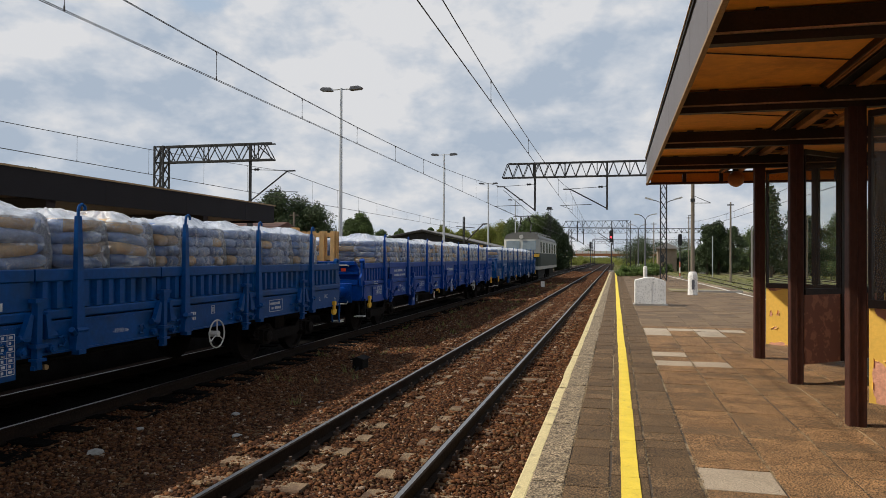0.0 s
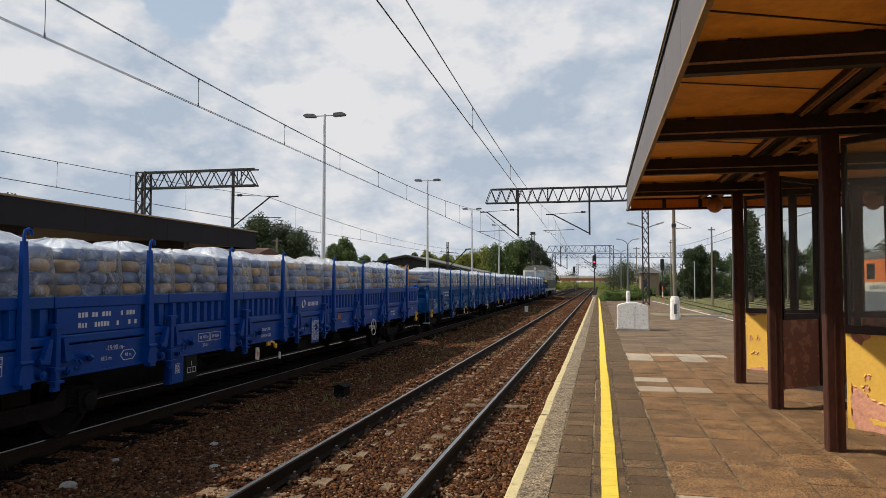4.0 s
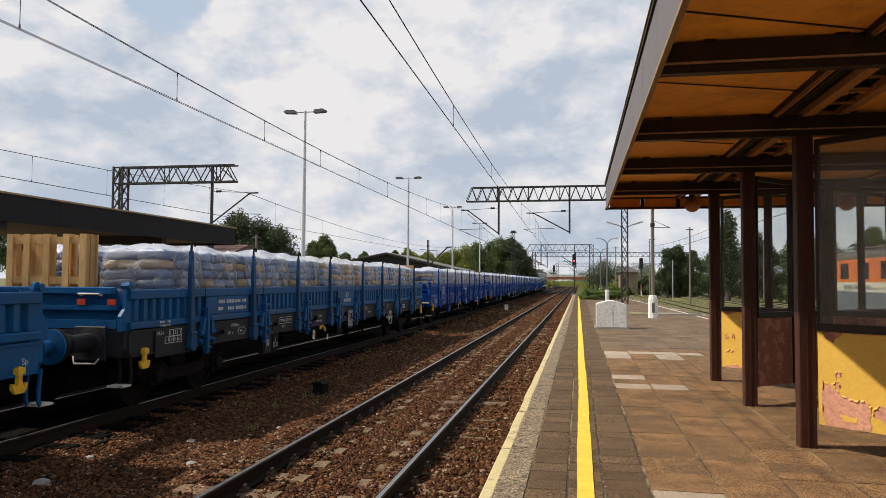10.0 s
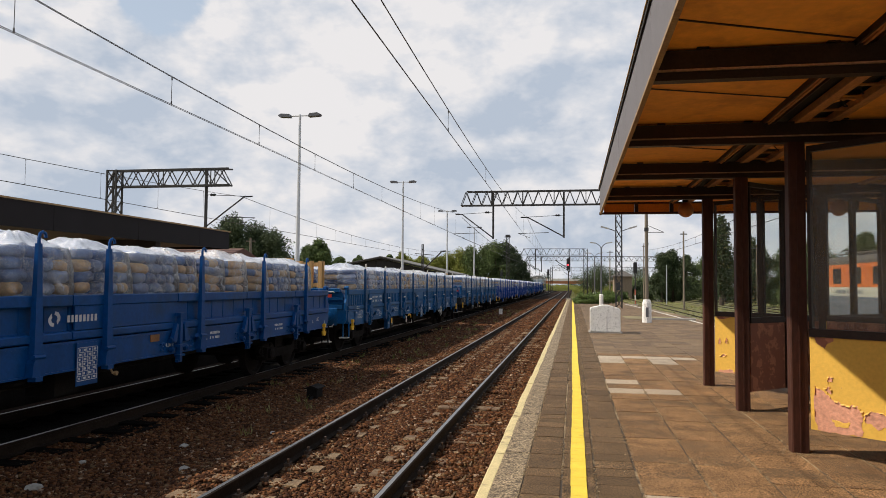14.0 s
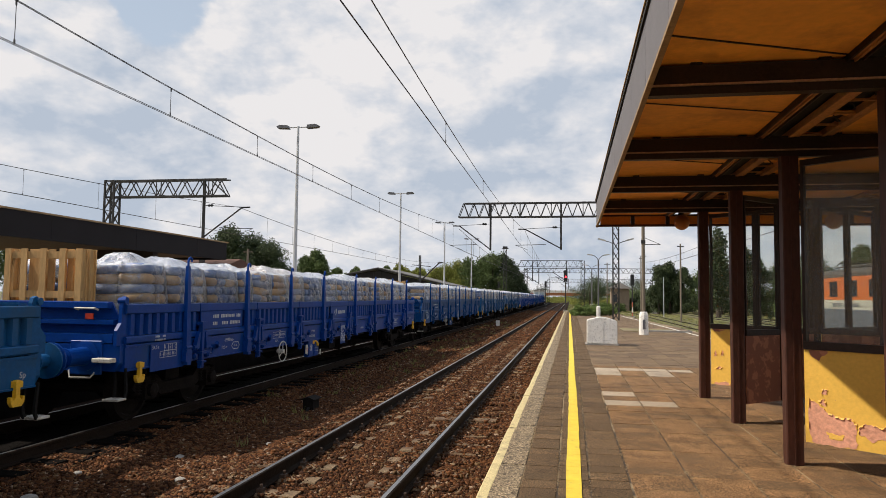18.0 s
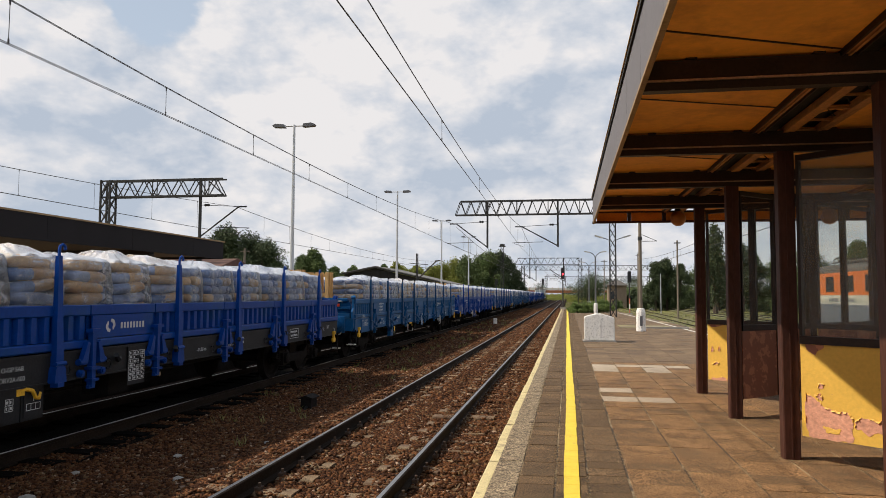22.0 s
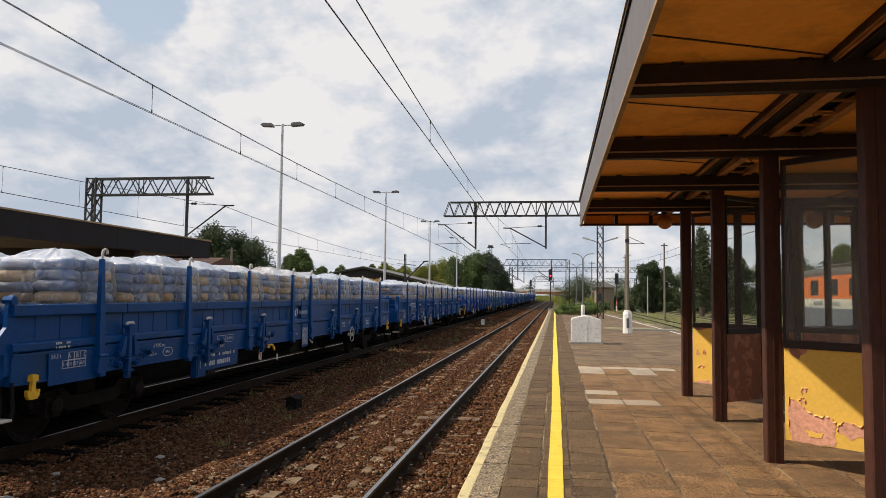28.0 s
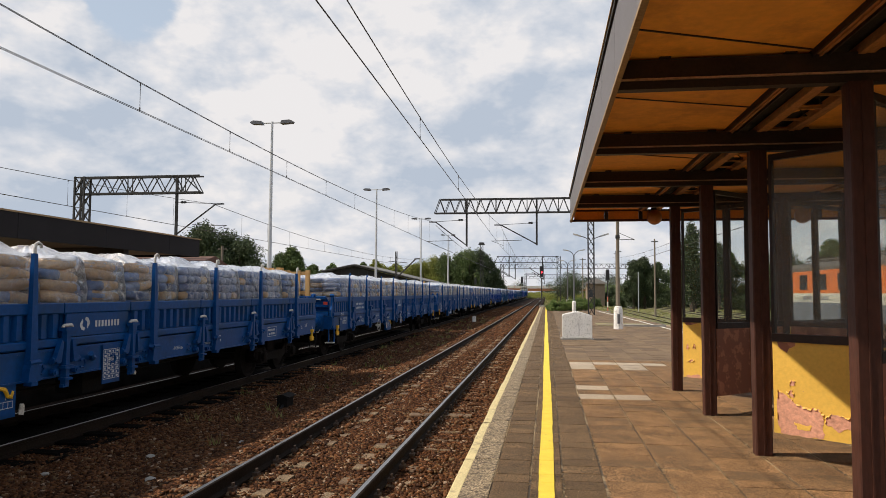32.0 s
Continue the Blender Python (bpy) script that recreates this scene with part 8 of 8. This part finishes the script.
for i, (x, y, h, r) in enumerate(((-42, 95, 8, 3.5), (-50, 60, 8, 3.5), (-41, 46, 8.5, 3.4))):
    tree(x, y, h, r, "round", LEAFMID, "green tree far behind the platform canopy", 2 + i, group=G1)

G2 = "trees beyond the side tracks"
for i, (x, y, h, r) in enumerate(((15.2, 110, 7.2, 1.6), (17.0, 111, 7.7, 1.9), (18.9, 110, 6.8, 1.7), (16.2, 113, 7.4, 1.9))):
    tree(x, y, h, r, "dense", LEAFDARK, "dark round tree beyond the side tracks", 2 + i % 3, group=G2)
tree(19.8, 90, 11.3, 1.45, "poplar", LEAFDARK, "tall dark poplar beyond the side tracks", 21, group=G2, count=9000)
for i, (x, y, h, r) in enumerate(((27.5, 110, 9.6, 1.9), (29.6, 112, 8.2, 2.2), (32.5, 110, 8.4, 2.6), (24.5, 112, 7.5, 2.4), (36, 108, 9, 3), (41, 104, 9.5, 3.4), (45, 95, 9, 3.2), (22.4, 118, 6.6, 2.6))):
    tree(x, y, h, r, "dense", LEAFDARK if i % 3 == 0 else LEAFMID, "green tree beyond the parked locomotive", 3 + i % 4, group=G2)
for i, (x, y, h, r) in enumerate(((13.8, 132, 4.0, 2.6), (16.0, 128, 4.4, 3.0), (19.0, 127, 4.6, 3.2), (22.2, 124, 4.6, 3.2), (25.5, 121, 4.6, 3.2), (28.7, 119, 4.4, 3.2), (32, 116, 4.4, 3.2), (35.2, 112, 4.4, 3.2), (38.5, 108, 4.6, 3.4), (42, 104, 5, 3.6), (46, 98, 5, 3.6), (50, 90, 5, 4), (14.6, 118, 2.6, 1.5), (10.0, 121, 2.0, 1.0), (13.4, 124, 2.4, 1.1), (26.3, 90, 2.6, 1.2))):
    tree(x, y, h, r, "bush", LEAFMID if i % 2 else LEAFDARK, "leafy bush along the edge of the yard", 31 + i % 4, group="bushes along the yard", count=6000)
for i, (x, y, h, r) in enumerate(((-6, 470, 3.4, 9), (4, 460, 3.0, 8), (14, 450, 3.4, 9), (26, 400, 4, 10), (-18, 470, 3.6, 10), (40, 380, 8, 12), (-34, 400, 9, 12), (10, 480, 3.2, 9), (-2, 490, 3.4, 8), (30, 300, 6, 7), (42, 260, 7, 7), (-26, 480, 4, 10), (18, 480, 3.4, 9))):
    tree(x, y, h, r, "bush", LEAFYEL if i not in (3, 5, 6, 9, 10) else LEAFMID, "distant bushes beneath the road bridge", 34 + i % 2, group="distant bushes", count=6000)
for i, (x, y, h, r) in enumerate(((2.0, 560, 9, 7), (22, 560, 12, 9), (-20, 560, 10, 9), (-45, 560, 13, 11), (48, 560, 16, 11), (34, 560, 13, 8), (7.6, 200, 6.6, 2.6), (9.5, 205, 7.4, 2.8))):
    tree(x, y, h, r, "round", LEAFDARK, "distant tree near the road bridge", 41 + i % 2, group="distant trees")


for i, (x, y, h, r) in enumerate(((4.2, 215, 2.0, 2.2), (7.0, 230, 2.4, 2.6), (3.6, 250, 2.0, 2.0), (-2.8, 270, 1.6, 1.2), (-10.6, 225, 2.6, 2.4), (-12.5, 250, 3.0, 3.0), (-11.0, 280, 3.0, 3.0), (-14, 300, 3.4, 4), (5.5, 290, 2.6, 3.0), (10, 270, 3.0, 3.4), (13.5, 240, 3.0, 3.2), (12, 320, 3.2, 4), (3.6, 330, 2.6, 2.4), (-9.5, 330, 3.2, 2.6), (17, 210, 3.4, 3.4), (-3.5, 370, 2.8, 4), (-7, 390, 3.0, 5), (-1.5, 400, 2.8, 4), (-12, 380, 3.2, 5))):
    tree(x, y, h, r, "bush", LEAFYEL, "yellow-green bush near the end of the tracks", 31 + i % 4, group="bushes near the bridge", count=6000)


def juniper():
    for i, (x, y, r, h) in enumerate(((3.6, 66.2, 1.15, 1.05), (4.7, 66.6, 1.2, 1.25), (5.6, 66.8, 1.0, 1.1), (3.0, 66.5, .7, .6))):
        blobs = crown_blobs("bush", h * 1.25, r, 60 + i)
        me = leaf_mass("foliage", LEAFBUSH, blobs, 7000, .05, 70 + i)
        t = thing("juniper_bush", "low spreading green juniper on the platform", "bush", pose(x, y, PZ), group="juniper bushes on the platform")
        piece("foliage", me, t)
        bm = bmesh.new()
        tube(bm, (0, 0, 0), (0, 0, h * .5), .06, 6, .03)
        part("stem", bm, BARK, t)


juniper()


def grass_field():
    """Dry tufts over the yard beyond the platform and along the far end of the tracks."""
    rng = np.random.default_rng(5)
    n = 34000
    x = rng.uniform(8.6, 38, n)
    y = 28 + 105 * rng.uniform(0, 1, n) ** 1.3
    m = (x > 10.4 - (y - 8) * .035)
    x2 = rng.uniform(-9, 9, 14000); y2 = rng.uniform(88, 220, 14000)
    m2 = (np.abs(x2) > 1.3) & (np.abs(x2 - TX) > 1.8)
    x, y = np.concatenate([x[m], x2[m2]]), np.concatenate([y[m], y2[m2]])
    n = len(x)
    a = rng.uniform(0, 6.28, n); h = rng.uniform(.025, .085, n) * np.where(rng.uniform(0, 1, n) > .97, 2.2, 1); w = .012 + .0007 * y
    bed = (np.abs(x - 12) < 1.5) | (np.abs(x - 18.48) < 1.5) | (np.abs(x - 22.3) < 1.5)
    z0 = np.where(bed, -.33, -.46)
    P = np.stack([np.stack([x - w * np.cos(a), y - w * np.sin(a), z0], -1), np.stack([x + w * np.cos(a), y + w * np.sin(a), z0], -1), np.stack([x + rng.normal(0, .08, n), y + rng.normal(0, .08, n), z0 + h], -1)], 1).reshape(-1, 3)
    me = bpy.data.meshes.new("grass_tufts")
    me.from_pydata(P.tolist(), [], np.arange(n * 3).reshape(-1, 3).tolist())
    me.materials.append(BLADE)
    tagged(new("grass_tufts", me), "dry green and straw grass over the yard", "grass", kind="stuff")


grass_field()


# ---- moving things ----
def track_x(y):
    return TX - 0.12 * (max(y, 0) / 70) ** 2


def travelled(t):
    """Where the rear end of the fourth wagon is, as the train gathers speed."""
    u = t / 10
    return -23.54 + 70.39 * u + 1.756 * u ** 2 - .177 * u ** 3 + .0455 * u ** 4


def ride(y, half):
    a, b = track_x(y + half), track_x(y - half)
    return pose((a + b) / 2, y, TZ, 0, 0, math.degrees(math.atan((b - a) / (2 * half))))


def motions():
    times = [i for i in range(33)]
    for i, w in enumerate(WAGONS):
        walk(w, [(t, ride(travelled(t) - 19.9 * (i - 3) + 9.17, 7.2)) for t in times])
    walk(LOCO, [(t, ride(travelled(t) + 3 * 19.9 + 18.6 + 1.24 + 9.6, 5.3)) for t in times])


motions()
